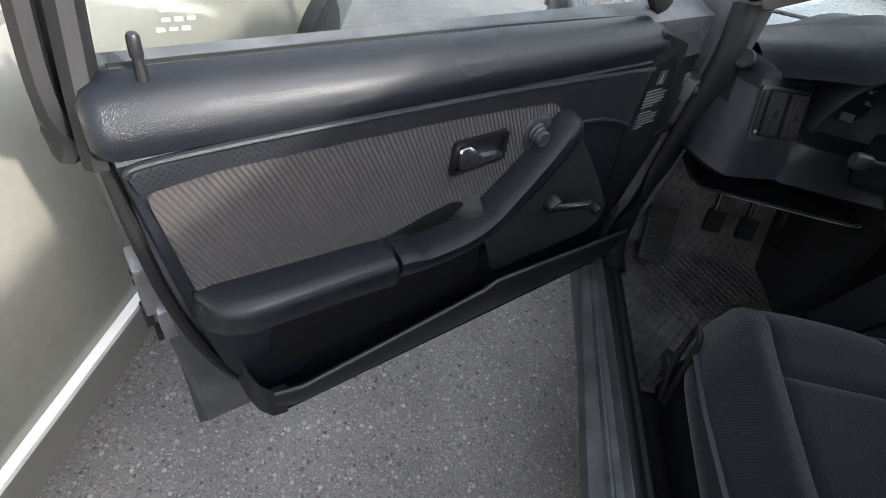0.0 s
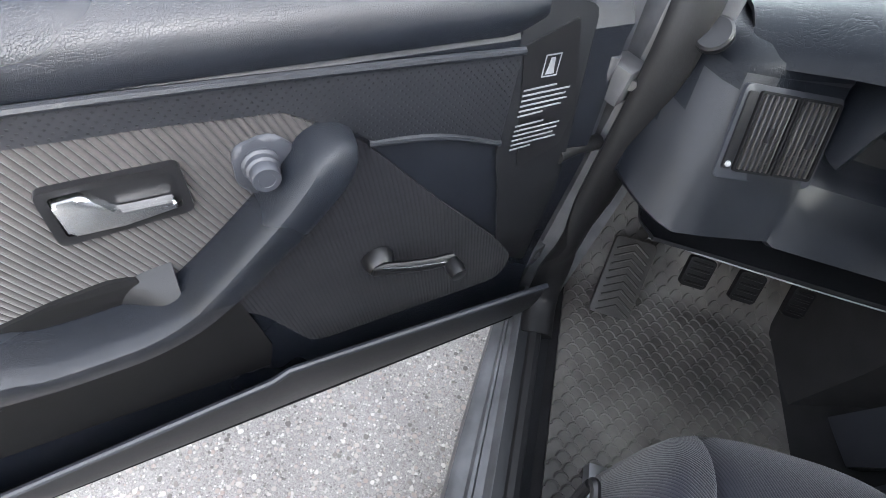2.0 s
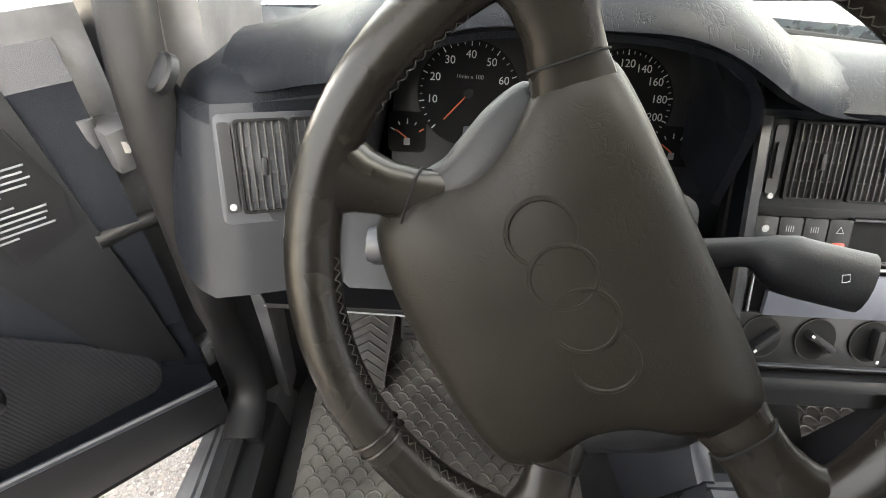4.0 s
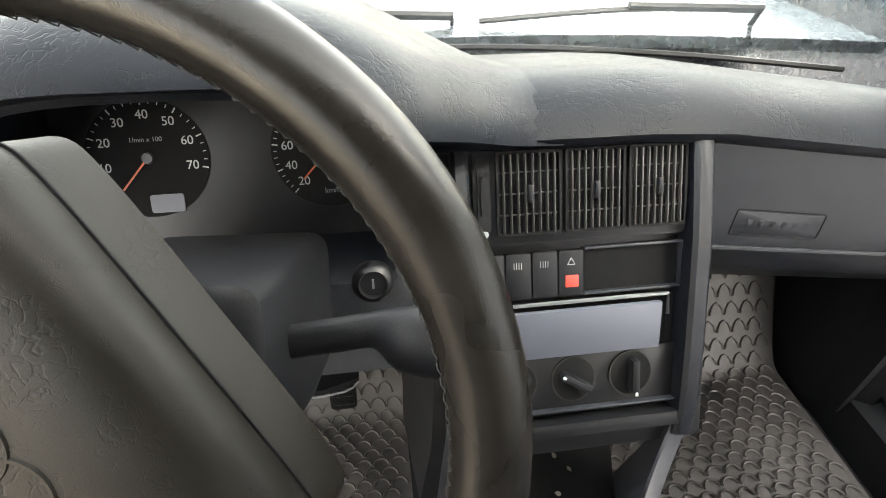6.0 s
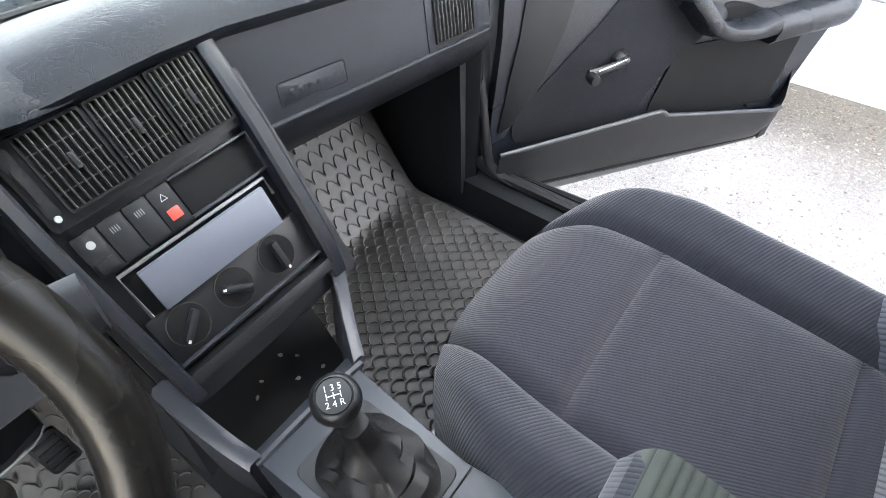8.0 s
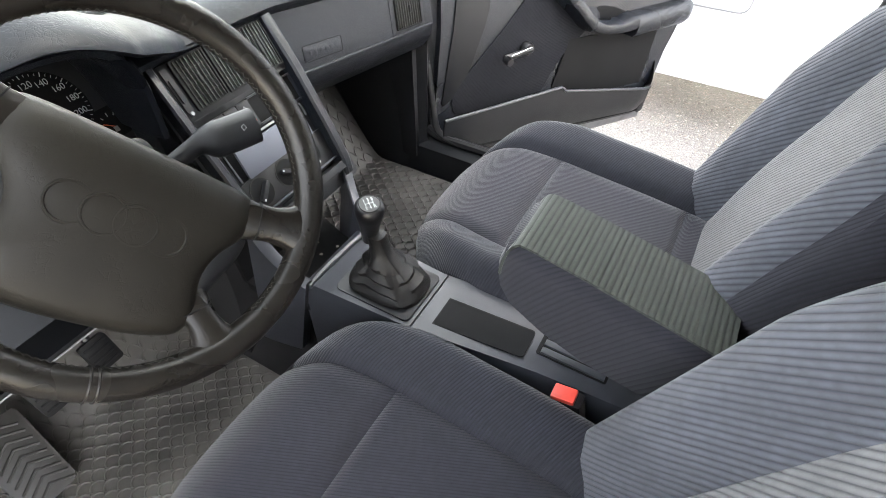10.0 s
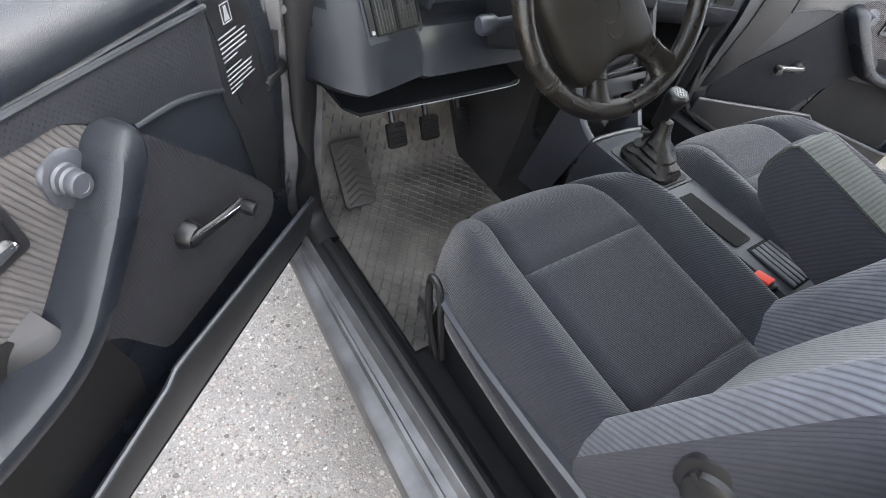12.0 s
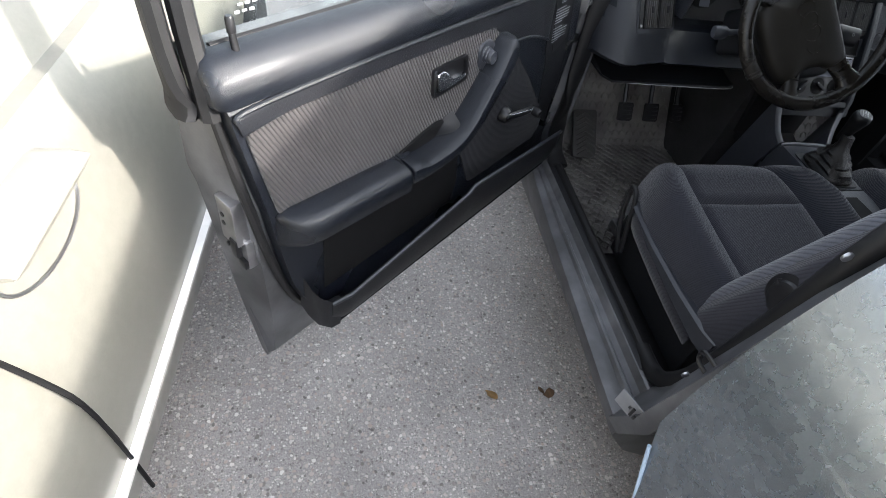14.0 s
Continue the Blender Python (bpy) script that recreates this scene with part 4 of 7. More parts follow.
    tube(bm, lipp, 0.0052, 8)
    P("pocket_lip", bm, M_PLASTIC_BLUE, bin_, "worn lighter lip")
    # pocket floor, its shade painted in near-black
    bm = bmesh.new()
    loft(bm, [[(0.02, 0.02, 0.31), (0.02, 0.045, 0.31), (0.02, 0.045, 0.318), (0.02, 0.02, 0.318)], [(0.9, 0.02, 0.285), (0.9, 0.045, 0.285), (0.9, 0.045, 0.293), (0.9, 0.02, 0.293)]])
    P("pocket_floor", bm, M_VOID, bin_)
    bm = bmesh.new()
    loft(bm, [[(u, n, z0), (u, n, z1), (u + 0.004, n - 0.008, z1), (u + 0.004, n - 0.008, z0)] for u, n, z0, z1 in ((0.880, 0.047, 0.278, 0.384), (0.906, 0.046, 0.285, 0.386), (0.924, 0.034, 0.30, 0.402), (0.936, 0.016, 0.33, 0.430), (0.942, 0.0, 0.36, 0.46))])
    P("pocket_end", bm, M_PLASTIC, bin_)
    # thin near-black sheet standing for the shade inside the pocket
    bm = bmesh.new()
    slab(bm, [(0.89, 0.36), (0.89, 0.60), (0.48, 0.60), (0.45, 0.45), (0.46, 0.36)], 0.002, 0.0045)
    P("pocket_shade", bm, M_VOID, bin_, "near-black sheet painting the shade inside the pocket")
    # lock pin
    bm = bmesh.new()
    lathe(bm, [(0, 0), (0.014, 0), (0.011, 0.004), (0.006, 0.005), (0.0050, 0.030), (0.0065, 0.031), (0.0062, 0.050), (0.0045, 0.053), (0, 0.053)], pose(0.985, -0.020, 0.937, 3, 0, 0), 16)
    P("lock_pin", bm, M_BLACK, d, "black lock pin")
    # hinge-end cover with notice
    bm = bmesh.new()
    slab(bm, rounded([(0.155, 0.93), (0.06, 0.90), (0.03, 0.60), (0.02, 0.45), (0.09, 0.50), (0.155, 0.73)], 0.01), -0.01, 0.004, 0.002)
    cover = P("hinge_cover", bm, M_PLASTIC, d, "dark plastic cover at the hinge end")
    if not flip:
        bm = bmesh.new()
        slab(bm, rounded([(0.150, 0.868), (0.085, 0.892), (0.052, 0.775), (0.060, 0.728), (0.120, 0.705)], 0.006), 0.004, 0.006, 0.0)
        st = P("notice_sticker", bm, M_BLACK, d, "black warning sticker with unreadable small print")
        for j in range(13):
            bm = bmesh.new()
            z = 0.815 - 0.0066 * j
            if j == 6:
                bm.free()
                continue
            w = (0.045, 0.066, 0.062, 0.066, 0.060, 0.035, 0, 0.040, 0.066, 0.064, 0.060, 0.066, 0.03)[j]
            slab(bm, [(0.138, z), (0.138, z + 0.0020), (0.138 - w, z + 0.0034), (0.138 - w, z + 0.0014)], 0.006, 0.0066)
            P("print_bar", bm, M_NOTICE, st)
        bm = bmesh.new()
        for a, b, c, e in ((0.118, 0.842, 0.0012, 0.026), (0.098, 0.842, 0.0012, 0.026), (0.108, 0.8545, 0.021, 0.0012), (0.108, 0.8295, 0.021, 0.0012)):
            box(bm, (a, 0.0063, b), (c, 0.0008, e), 0)
        slab(bm, [(0.114, 0.832), (0.102, 0.832), (0.104, 0.841), (0.105, 0.851), (0.111, 0.851), (0.112, 0.841)], 0.006, 0.0066)
        P("pictogram", bm, M_NOTICE, st, "small framed white pictogram")
    # glass and its frame
    bm = bmesh.new()
    sheet(bm, lambda a, b: Vector((mix(mix(0.09, 0.50, b), mix(1.02, 0.95, b), a), -0.046 - 0.12 * b, mix(0.930, 1.335, b))), 6, 4, 0.004)
    g = P("window_pane", bm, M_GLASS, d, "clear green-edged window glass")
    g.visible_shadow = False
    bm = bmesh.new()
    tube(bm, smooth_path([(0.16, -0.044, 0.931), (0.5, -0.044, 0.941), (1.01, -0.044, 0.945)], 4), 0.006, 8)
    P("glass_seal", bm, M_RUBBER, d)
    if not flip:
        for k in range(7):
            bm = bmesh.new()
            box(bm, (0.955 - 0.012 * (k % 3) - (0.006 if k > 2 else 0), -0.0505, 0.975 + 0.010 * (k // 3)), (0.008, 0.0008, 0.0045 - 0.001 * (k % 2)), 0)
            P("glass_print", bm, M_GREYPRINT, g)
    bm = bmesh.new()
    path = smooth_path([(1.040, -0.030, 0.86), (1.034, -0.044, 0.945), (1.012, -0.10, 1.12), (0.98, -0.15, 1.29), (0.94, -0.165, 1.345), (0.80, -0.17, 1.365), (0.55, -0.165, 1.34), (0.42, -0.145, 1.26), (0.12, -0.045, 0.95)], 6)
    tube(bm, path, 0.017, 8, 1.3)
    fr = P("window_frame", bm, M_RUBBER, d, "black window frame")
    bm = bmesh.new()
    path = smooth_path([(1.064, -0.055, 0.86), (1.062, -0.065, 0.95), (1.040, -0.125, 1.13), (1.006, -0.178, 1.30)], 6)
    tube(bm, path, 0.015, 8, 1.6)
    P("frame_flange", bm, M_RUBBER, fr, "dark outer flange of the window frame")
    return d


DH = Vector((-0.760, 0.058, 0))
front_door(1, axes(DH, (-0.77, -0.638, 0), (0.638, -0.77, 0)), "open driver's door with corded cloth insert and charcoal vinyl")
front_door(-1, axes((0.700, 0.088, -0.045), (0.86, -0.51, -0.075), (0.51, 0.86, 0)), "open passenger door in dark vinyl with map pocket")

# ---- the dashboard ----
dash = thing("dashboard", "charcoal vinyl dashboard with vents and hooded instruments", "dashboard", (0, 0.15, 0.7))
STACK = axes((0.035, 0.084, 0.876), (1, 0, 0), (0, 0.58, 1.0)) @ Matrix.Diagonal((0.89, 0.94, 0.94, 1))      # a across from the middle, b up the slope from the vents' top edge, third axis to the driver
CL = axes((-0.293, 0.148, 0.832), (1, 0, 0), (0, 0.55, 1.0))           # the instruments' face


def dash_ring(x):
    """The dashboard's outline (y, z) at x: side vent, instrument bay, then centre and passenger's side."""
    end = max(0.0, (abs(x) - 0.60) / 0.12)
    drop = -0.035 * end ** 2 - 0.06 * max(0.0, -0.35 - x)
    pts = [(0.47, 0.795), (0.44, 0.825), (0.36, 0.858 + drop), (0.25, 0.894 + drop), (0.180, 0.914 + drop), (0.145, 0.918 + drop), (0.113, 0.914 + drop), (0.086, 0.903 + drop), (0.073, 0.890 + drop)]
    if x < -0.505:
        e = 1.7 * min(1.0, max(0.0, (-0.625 - x) / 0.09)) ** 2
        k = 0.05 * e + 0.27 * max(0.0, x + 0.64)
        pts = pts[:4] + [(0.150 + 0.5 * k, 0.905 + drop), (0.118 + 0.6 * k, 0.909 + drop), (0.095 + 0.8 * k, 0.904 + drop), (0.070 + k, 0.894 + drop), (0.060 + k, 0.881 + drop)]
        pts += [(0.060 + k, 0.866), (0.049 + k, 0.850), (0.020 + k, 0.806), (0.0 + k, 0.776), (-0.006 + k, 0.766), (-0.011 + k, 0.756), (-0.034 + k, 0.712), (-0.044 + k, 0.697), (-0.030 + k, 0.685), (0.45, 0.62)]
    elif x < -0.125:
        pts = [(0.47, 0.795), (0.44, 0.825), (0.36, 0.850 + drop), (0.33, 0.856 + drop), (0.30, 0.858), (0.285, 0.855), (0.275, 0.850), (0.268, 0.845), (0.264, 0.840)]
        pts += [(0.258, 0.835), (0.25, 0.830), (0.20, 0.81), (0.130, 0.768), (0.066, 0.774), (0.036, 0.766), (-0.004, 0.712), (-0.017, 0.697), (-0.003, 0.685), (0.45, 0.62)]
    else:
        pts += [(0.075, 0.882), (0.087, 0.872), (0.080, 0.84), (0.0685, 0.788), (0.062, 0.758), (0.0625, 0.748), (0.069, 0.722), (0.088, 0.693), (0.15, 0.668), (0.45, 0.63)]
    fall = -0.15 * max(0.0, x - 0.15)
    return [(x, y, z + fall * (1.0 if z > 0.64 else 0.3)) for y, z in pts]


bm = bmesh.new()
loft(bm, [dash_ring(x) for x in (-0.715, -0.70, -0.68, -0.66, -0.64, -0.60, -0.58, -0.56, -0.54, -0.525, -0.511, -0.503, -0.45, -0.4, -0.3, -0.2, -0.14, -0.128, -0.120, -0.11, -0.095, -0.08, -0.06, -0.04, -0.02, 0.0, 0.03, 0.1, 0.18, 0.3, 0.45, 0.55, 0.62, 0.65, 0.67, 0.685, 0.70)])
for f in bm.faces:
    f.normal_update()
    f.material_index = 0 if f.normal.z > 0.3 and f.calc_center_median().z > 0.78 and f.calc_center_median().y > 0.062 else 1
body = part("dash_body", bm, [M_DASH, M_FASCIA], dash, "creased soft vinyl dashboard top and faces")
# hood over the instruments
bm = bmesh.new()
rings = []
N = 28
for y, inset, dz in ((0.47, 0.10, -0.170), (0.42, 0.065, -0.105), (0.34, 0.03, -0.050), (0.22, 0.012, -0.012), (0.10, 0.0, 0.0), (0.02, 0.0, 0.0), (-0.006, 0.003, -0.003), (-0.016, 0.009, -0.010), (-0.012, 0.016, -0.018), (0.02, 0.020, -0.022), (0.20, 0.020, -0.024)):
    ring = []
    for k in range(N + 1):
        a = math.pi * k / N
        c, s_ = math.cos(a), math.sin(a)
        w, h = 0.194 - inset, 0.191 + dz * 0.9
        ring.append((-0.306 - w * math.copysign(abs(c) ** 0.72, c), y + 0.012 + 0.035 * (1 - s_), 0.800 + h * abs(s_) ** 0.55))
    rings.append(ring)
loft(bm, rings, closed=False)
part("instrument_hood", bm, M_FASCIA, dash, "arched vinyl hood over the instruments")
bm = bmesh.new()


def hood_top(a, b):
    """The soft swelling of the dashboard's top over the instruments, with its rolled front edge."""
    x = mix(-0.640, 0.01, a)
    d = abs(x + 0.315)
    g = math.cos(math.pi / 2 * min(1.0, max(0.0, (d - 0.06) / 0.26))) ** 2
    low = -0.06 * max(0.0, -0.35 - x) - 0.035 * max(0.0, (abs(x) - 0.60) / 0.12) ** 2
    yl = mix(0.082 if x < -0.33 else 0.071, -0.012, min(1.0, g * 1.8))
    y, z, k = ((0.47, 0.797, 0.0), (0.42, 0.836, 0.40), (0.33, 0.869, 0.72), (0.24, 0.899, 0.92), (yl + 0.110, 0.918, 1.0), (yl + 0.076, 0.922, 1.0), (yl + 0.048, 0.919, 1.0), (yl + 0.024, 0.910, 1.0), (yl + 0.008, 0.898, 1.0), (yl + 0.003, 0.888, 1.0), (yl + 0.02, 0.880, 1.0))[round(b * 10)]
    return Vector((x, y, z + low * (y < 0.43) + 0.098 * g * k - 0.005 * k * (1 - min(1.0, 4 * g))))


sheet(bm, hood_top, 60, 10, 0.006)
part("hood_cover", bm, M_DASH, dash, "soft vinyl swelling over the instruments", sharp=60)
# the instruments
bm = bmesh.new()
prism(bm, rounded([(-0.175, -0.085), (0.185, -0.085), (0.185, 0.105), (-0.175, 0.105)], 0.02), 0.004, CL)
panel_i = part("instrument_panel", bm, M_BLACK, dash, "black instrument face with white figures")


def gauge(a, b, r, marks, first, last, needle, name, red=True):
    bm = bmesh.new()
    lathe(bm, [(0, 0), (r, 0), (r, 0.0012), (0, 0.0012)], CL @ pose(a, b, 0.004), 40)
    g = part(name, bm, M_VOID, dash, "round black dial with white figures")
    n = len(marks)
    for i, t in enumerate(marks):
        w = radians(mix(first, last, i / (n - 1)))
        if t:
            words("figure", t, r * 0.21, CL @ pose(a + r * 0.72 * math.cos(w), b + r * 0.72 * math.sin(w), 0.0056), M_WHITE, g, 0.0002)
    total = (n - 1) * 4
    for i in range(total + 1):
        w = radians(mix(first, last, i / total))
        bm = bmesh.new()
        box(bm, (0, 0, 0), (r * (0.10 if i % 4 == 0 else 0.055), 0.0007 if i % 4 else 0.0012, 0.0004), 0)
        bmesh.ops.transform(bm, matrix=CL @ pose(a, b, 0.0055) @ pose(0, 0, 0, 0, 0, math.degrees(w)) @ pose(r * 0.93, 0, 0), verts=bm.verts)
        part("tick", bm, M_WHITE, g)
    bm = bmesh.new()
    w = radians(needle)
    box(bm, (r * 0.33, 0, 0), (r * 0.72, 0.0016, 0.001), 0)
    bmesh.ops.transform(bm, matrix=CL @ pose(a, b, 0.0075) @ pose(0, 0, 0, 0, 0, needle), verts=bm.verts)
    part("needle", bm, M_ORANGE, g, "orange needle")
    bm = bmesh.new()
    lathe(bm, [(0, 0), (0.006, 0), (0.005, 0.004), (0, 0.004)], CL @ pose(a, b, 0.005), 16)
    part("needle_hub", bm, M_BLACK, g)
    return g


speedo = gauge(0.085, 0.015, 0.058, ["20", "40", "60", "80", "100", "120", "140", "160", "180", "200", "220"], 228, -48, 226, "speedometer")
words("caption", "km/h", 0.008, CL @ pose(0.085, -0.027, 0.0056), M_GREYPRINT, speedo, 0.0002)
words("caption", "km", 0.0065, CL @ pose(0.085, 0.033, 0.0056), M_GREYPRINT, speedo, 0.0002)
bm = bmesh.new()
box(bm, (0, 0, 0), (0.034, 0.008, 0.0006), 0)
bmesh.ops.transform(bm, matrix=CL @ pose(0.085, 0.021, 0.0056), verts=bm.verts)
part("odometer", bm, M_BLACK, speedo, "dark odometer window")
rev = gauge(-0.090, 0.015, 0.058, ["", "10", "20", "30", "40", "50", "60", "70"], 225, -12, 228, "rev_counter")
words("caption", "1/min x 100", 0.0065, CL @ pose(-0.090, 0.033, 0.0056), M_GREYPRINT, rev, 0.0002)
bm = bmesh.new()
prism(bm, rounded([(-0.016, -0.009), (0.016, -0.009), (0.016, 0.009), (-0.016, 0.009)], 0.003), 0.0012, CL @ pose(-0.078, -0.030, 0.0052))
part("clock_window", bm, M_SCREEN, rev, "pale blank clock window")
for a, b, name in ((0.150, -0.032, "fuel_gauge"), (-0.158, -0.032, "temperature_gauge")):
    bm = bmesh.new()
    prism(bm, rounded([(-0.022, -0.022), (0.022, -0.022), (0.022, 0.024), (-0.022, 0.024)], 0.008), 0.0008, CL @ pose(a, b, 0.004))
    g = part(name, bm, M_VOID, dash, "small black gauge with fine marks")
    for k in range(5):
        bm = bmesh.new()
        box(bm, (0.019, 0, 0), (0.006 if k % 2 == 0 else 0.004, 0.0012, 0.0004), 0)
        bmesh.ops.transform(bm, matrix=CL @ pose(a, b - 0.006, 0.0052, 0, 0, 150 - 30 * k), verts=bm.verts)
        part("tick", bm, M_WHITE if k < 4 else M_ORANGE, g)
    bm = bmesh.new()
    box(bm, (0.008, 0, 0), (0.016, 0.0014, 0.0008), 0)
    bmesh.ops.transform(bm, matrix=CL @ pose(a, b - 0.006, 0.0060, 0, 0, 145), verts=bm.verts)
    part("needle", bm, M_ORANGE, g, "orange needle")
    bm = bmesh.new()
    box(bm, (a, b - 0.010, 0.0054), (0.007, 0.008, 0.0004), 0)
    bmesh.ops.transform(bm, matrix=CL, verts=bm.verts)
    part("gauge_symbol", bm, M_GREYPRINT, g, "small white pump symbol")
bm = bmesh.new()
prism(bm, rounded([(-0.18, -0.095), (0.19, -0.095), (0.19, -0.087), (-0.18, -0.087)], 0.003), 0.014, CL)
part("instrument_sill", bm, M_PLASTIC_BLUE, dash, "thin slate edge below the instruments")


def vent(m, w, h, slats, name="air_vent", cross=3):
    """A face vent: frame, upright slats, cross slats behind and a thumb tab, in the frame m from its lower left corner."""
    bm = bmesh.new()
    o = rounded([(0, 0), (w, 0), (w, h), (0, h)], 0.004, 2)
    i = rounded([(0.003, 0.003), (w - 0.003, 0.003), (w - 0.003, h - 0.003), (0.003, h - 0.003)], 0.003, 2)
    vo, vf = [bm.verts.new(m @ Vector((a, b, 0))) for a, b in o], [bm.verts.new(m @ Vector((a, b, 0.006))) for a, b in o]
    vi, vb = [bm.verts.new(m @ Vector((a, b, 0.006))) for a, b in i], [bm.verts.new(m @ Vector((a, b, 0.0006))) for a, b in i]
    k = len(o)
    for a in range(k):
        b = (a + 1) % k
        for q in ((vo, vf), (vf, vi), (vi, vb)):
            bm.faces.new((q[0][a], q[0][b], q[1][b], q[1][a]))
    bm.faces.new(vb)
    # shallow box; its near-black colour paints the shade between the slats
    v = part(name, bm, M_VOID, dash, "black slatted air vent")
    for j in range(cross):
        bm = bmesh.new()
        box(bm, (w / 2, h * (j + 1) / (cross + 1), 0.0026), (w - 0.008, 0.0016, 0.002), 0)
        bmesh.ops.transform(bm, matrix=m, verts=bm.verts)
        part("cross_slat", bm, M_SLAT, v)
    for j in range(slats):
        bm = bmesh.new()
        box(bm, (w * (j + 1) / (slats + 1), h / 2, 0.0046), (0.0017, h - 0.006, 0.005), 0.0004, seg=1)
        bmesh.ops.transform(bm, matrix=m, verts=bm.verts)
        part("slat", bm, M_SLAT, v)
    bm = bmesh.new()
    box(bm, (w / 2, h * 0.5, 0.009), (0.006, 0.018, 0.006), 0.002)
    bmesh.ops.transform(bm, matrix=m, verts=bm.verts)
    part("vent_tab", bm, M_PLASTIC, v, "small thumb tab")
    return v


def bezel(name, pts, depth, m, material=M_PLASTIC, lab="", bev=0.002):
    bm = bmesh.new()
    prism(bm, pts, depth, m, bev)
    return part(name, bm, material, dash, lab)


# centre stack
bezel("stack_frame", rounded([(-0.150, -0.35), (0.160, -0.35), (0.165, 0.03), (-0.150, 0.03)], 0.01), 0.012, STACK @ pose(0, 0, -0.030), M_PLASTIC, "dark plastic centre stack")
for sgn, x0, w in ((-1, -0.137, 0.018), (1, 0.134, 0.024)):
    bm = bmesh.new()
    rings = []
    for b, dx, up in ((0.03, 0.0, -0.008), (0.0, 0.0, 0.010), (-0.10, 0.0, 0.014), (-0.22, -0.004 * sgn, 0.014), (-0.30, -0.008 * sgn, 0.012), (-0.335, -0.010 * sgn, 0.002)):
        rings.append([STACK @ Vector((x0 + dx + q * w, b, e)) for q, e in ((-0.5, -0.02), (-0.5, up - 0.004), (-0.3, up), (0.3, up), (0.5, up - 0.004), (0.5, -0.02))])
    loft(bm, rings)
    part("stack_cheek", bm, M_FASCIA, dash, "vinyl cheek beside the centre stack")
bezel("vent_panel", rounded([(-0.122, -0.098), (0.122, -0.098), (0.122, 0.004), (-0.122, 0.004)], 0.006), 0.010, STACK @ pose(0, 0, -0.014), M_PLASTIC, "dark plastic surround of the centre vents")
for a in (-0.098, -0.022, 0.050):
    vent(STACK @ pose(a, -0.088, -0.0035), 0.068 if a > -0.09 else 0.072, 0.086, 8)
bm = bmesh.new()
prism(bm, rounded([(-0.118, -0.083), (-0.104, -0.083), (-0.104, -0.008), (-0.118, -0.008)], 0.004), 0.003, STACK @ pose(0, 0, -0.004))
sl = part("vent_slider", bm, M_BLACK, dash, "black slider slot")
bm = bmesh.new()
lathe(bm, [(0, 0), (0.0038, 0), (0.0032, 0.002), (0, 0.002)], STACK @ pose(-0.111, -0.085, -0.001), 14)
part("white_dot", bm, M_GREYPRINT, sl, "small white dot")
bm = bmesh.new()
prism(bm, rounded([(-0.115, -0.066), (-0.107, -0.066), (-0.107, -0.026), (-0.115, -0.026)], 0.003), 0.004, STACK @ pose(0, 0, -0.001))
part("slider_knob", bm, M_PLASTIC, sl)
# switch row
for k in range(4):
    a = -0.118 + 0.0305 * k
    sw = bezel("rocker_switch", rounded([(a, -0.158), (a + 0.0285, -0.158), (a + 0.0285, -0.109), (a, -0.109)], 0.002), 0.009, STACK @ pose(0, 0, -0.016), M_PLASTIC, "square dark rocker switch", 0.0015)
    bm = bmesh.new()
    if k == 3:
        prism(bm, rounded([(a + 0.007, -0.149), (a + 0.022, -0.149), (a + 0.022, -0.136), (a + 0.007, -0.136)], 0.001), 0.002, STACK @ pose(0, 0, -0.0075), 0.0008)
        part("hazard_button", bm, M_RED, sw, "red hazard button")
        bm = bmesh.new()
        for i in range(3):
            w0, w1 = math.tau * i / 3 + math.pi / 2, math.tau * (i + 1) / 3 + math.pi / 2
            tube(bm, [STACK @ Vector((a + 0.014 + 0.005 * math.cos(w), -0.122 + 0.005 * math.sin(w), -0.0068)) for w in (w0, w1)], 0.0004, 5)
        part("switch_symbol", bm, M_GREYPRINT, sw, "white triangle symbol")
    else:
        if k == 0:
            lathe(bm, [(0.0036, 0), (0.0046, 0), (0.0046, 0.0004), (0.0036, 0.0004)], STACK @ pose(a + 0.014, -0.123, -0.0072), 16)
        else:
            for q in range(4):
                box(bm, (0, 0, 0), (0.0008, 0.007, 0.0004), 0)
                bmesh.ops.transform(bm, matrix=STACK @ pose(a + 0.009 + 0.0028 * q, -0.122, -0.0070), verts=bm.verts[-8:])
        part("switch_symbol", bm, M_GREYPRINT, sw, "small grey symbol")
bm = bmesh.new()
box(bm, (-0.104, -0.148, -0.005), (0.020, 0.013, 0.006), 0.001)
bmesh.ops.transform(bm, matrix=STACK, verts=bm.verts)
part("light_slider", bm, M_BLACK, dash)
# compartment drawn as a flat slab, shade painted in near-black
bezel("blank_panel", rounded([(0.006, -0.158), (0.120, -0.158), (0.120, -0.109), (0.006, -0.109)], 0.002), 0.003, STACK @ pose(0, 0, -0.018), M_VOID, "flat near-black sheet painting the shade of an empty compartment")
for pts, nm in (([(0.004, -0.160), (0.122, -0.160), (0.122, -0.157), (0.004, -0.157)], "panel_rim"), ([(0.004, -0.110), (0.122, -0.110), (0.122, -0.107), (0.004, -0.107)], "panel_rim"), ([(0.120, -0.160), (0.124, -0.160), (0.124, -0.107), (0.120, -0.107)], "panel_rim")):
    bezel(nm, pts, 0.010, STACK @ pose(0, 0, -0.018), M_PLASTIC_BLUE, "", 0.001)
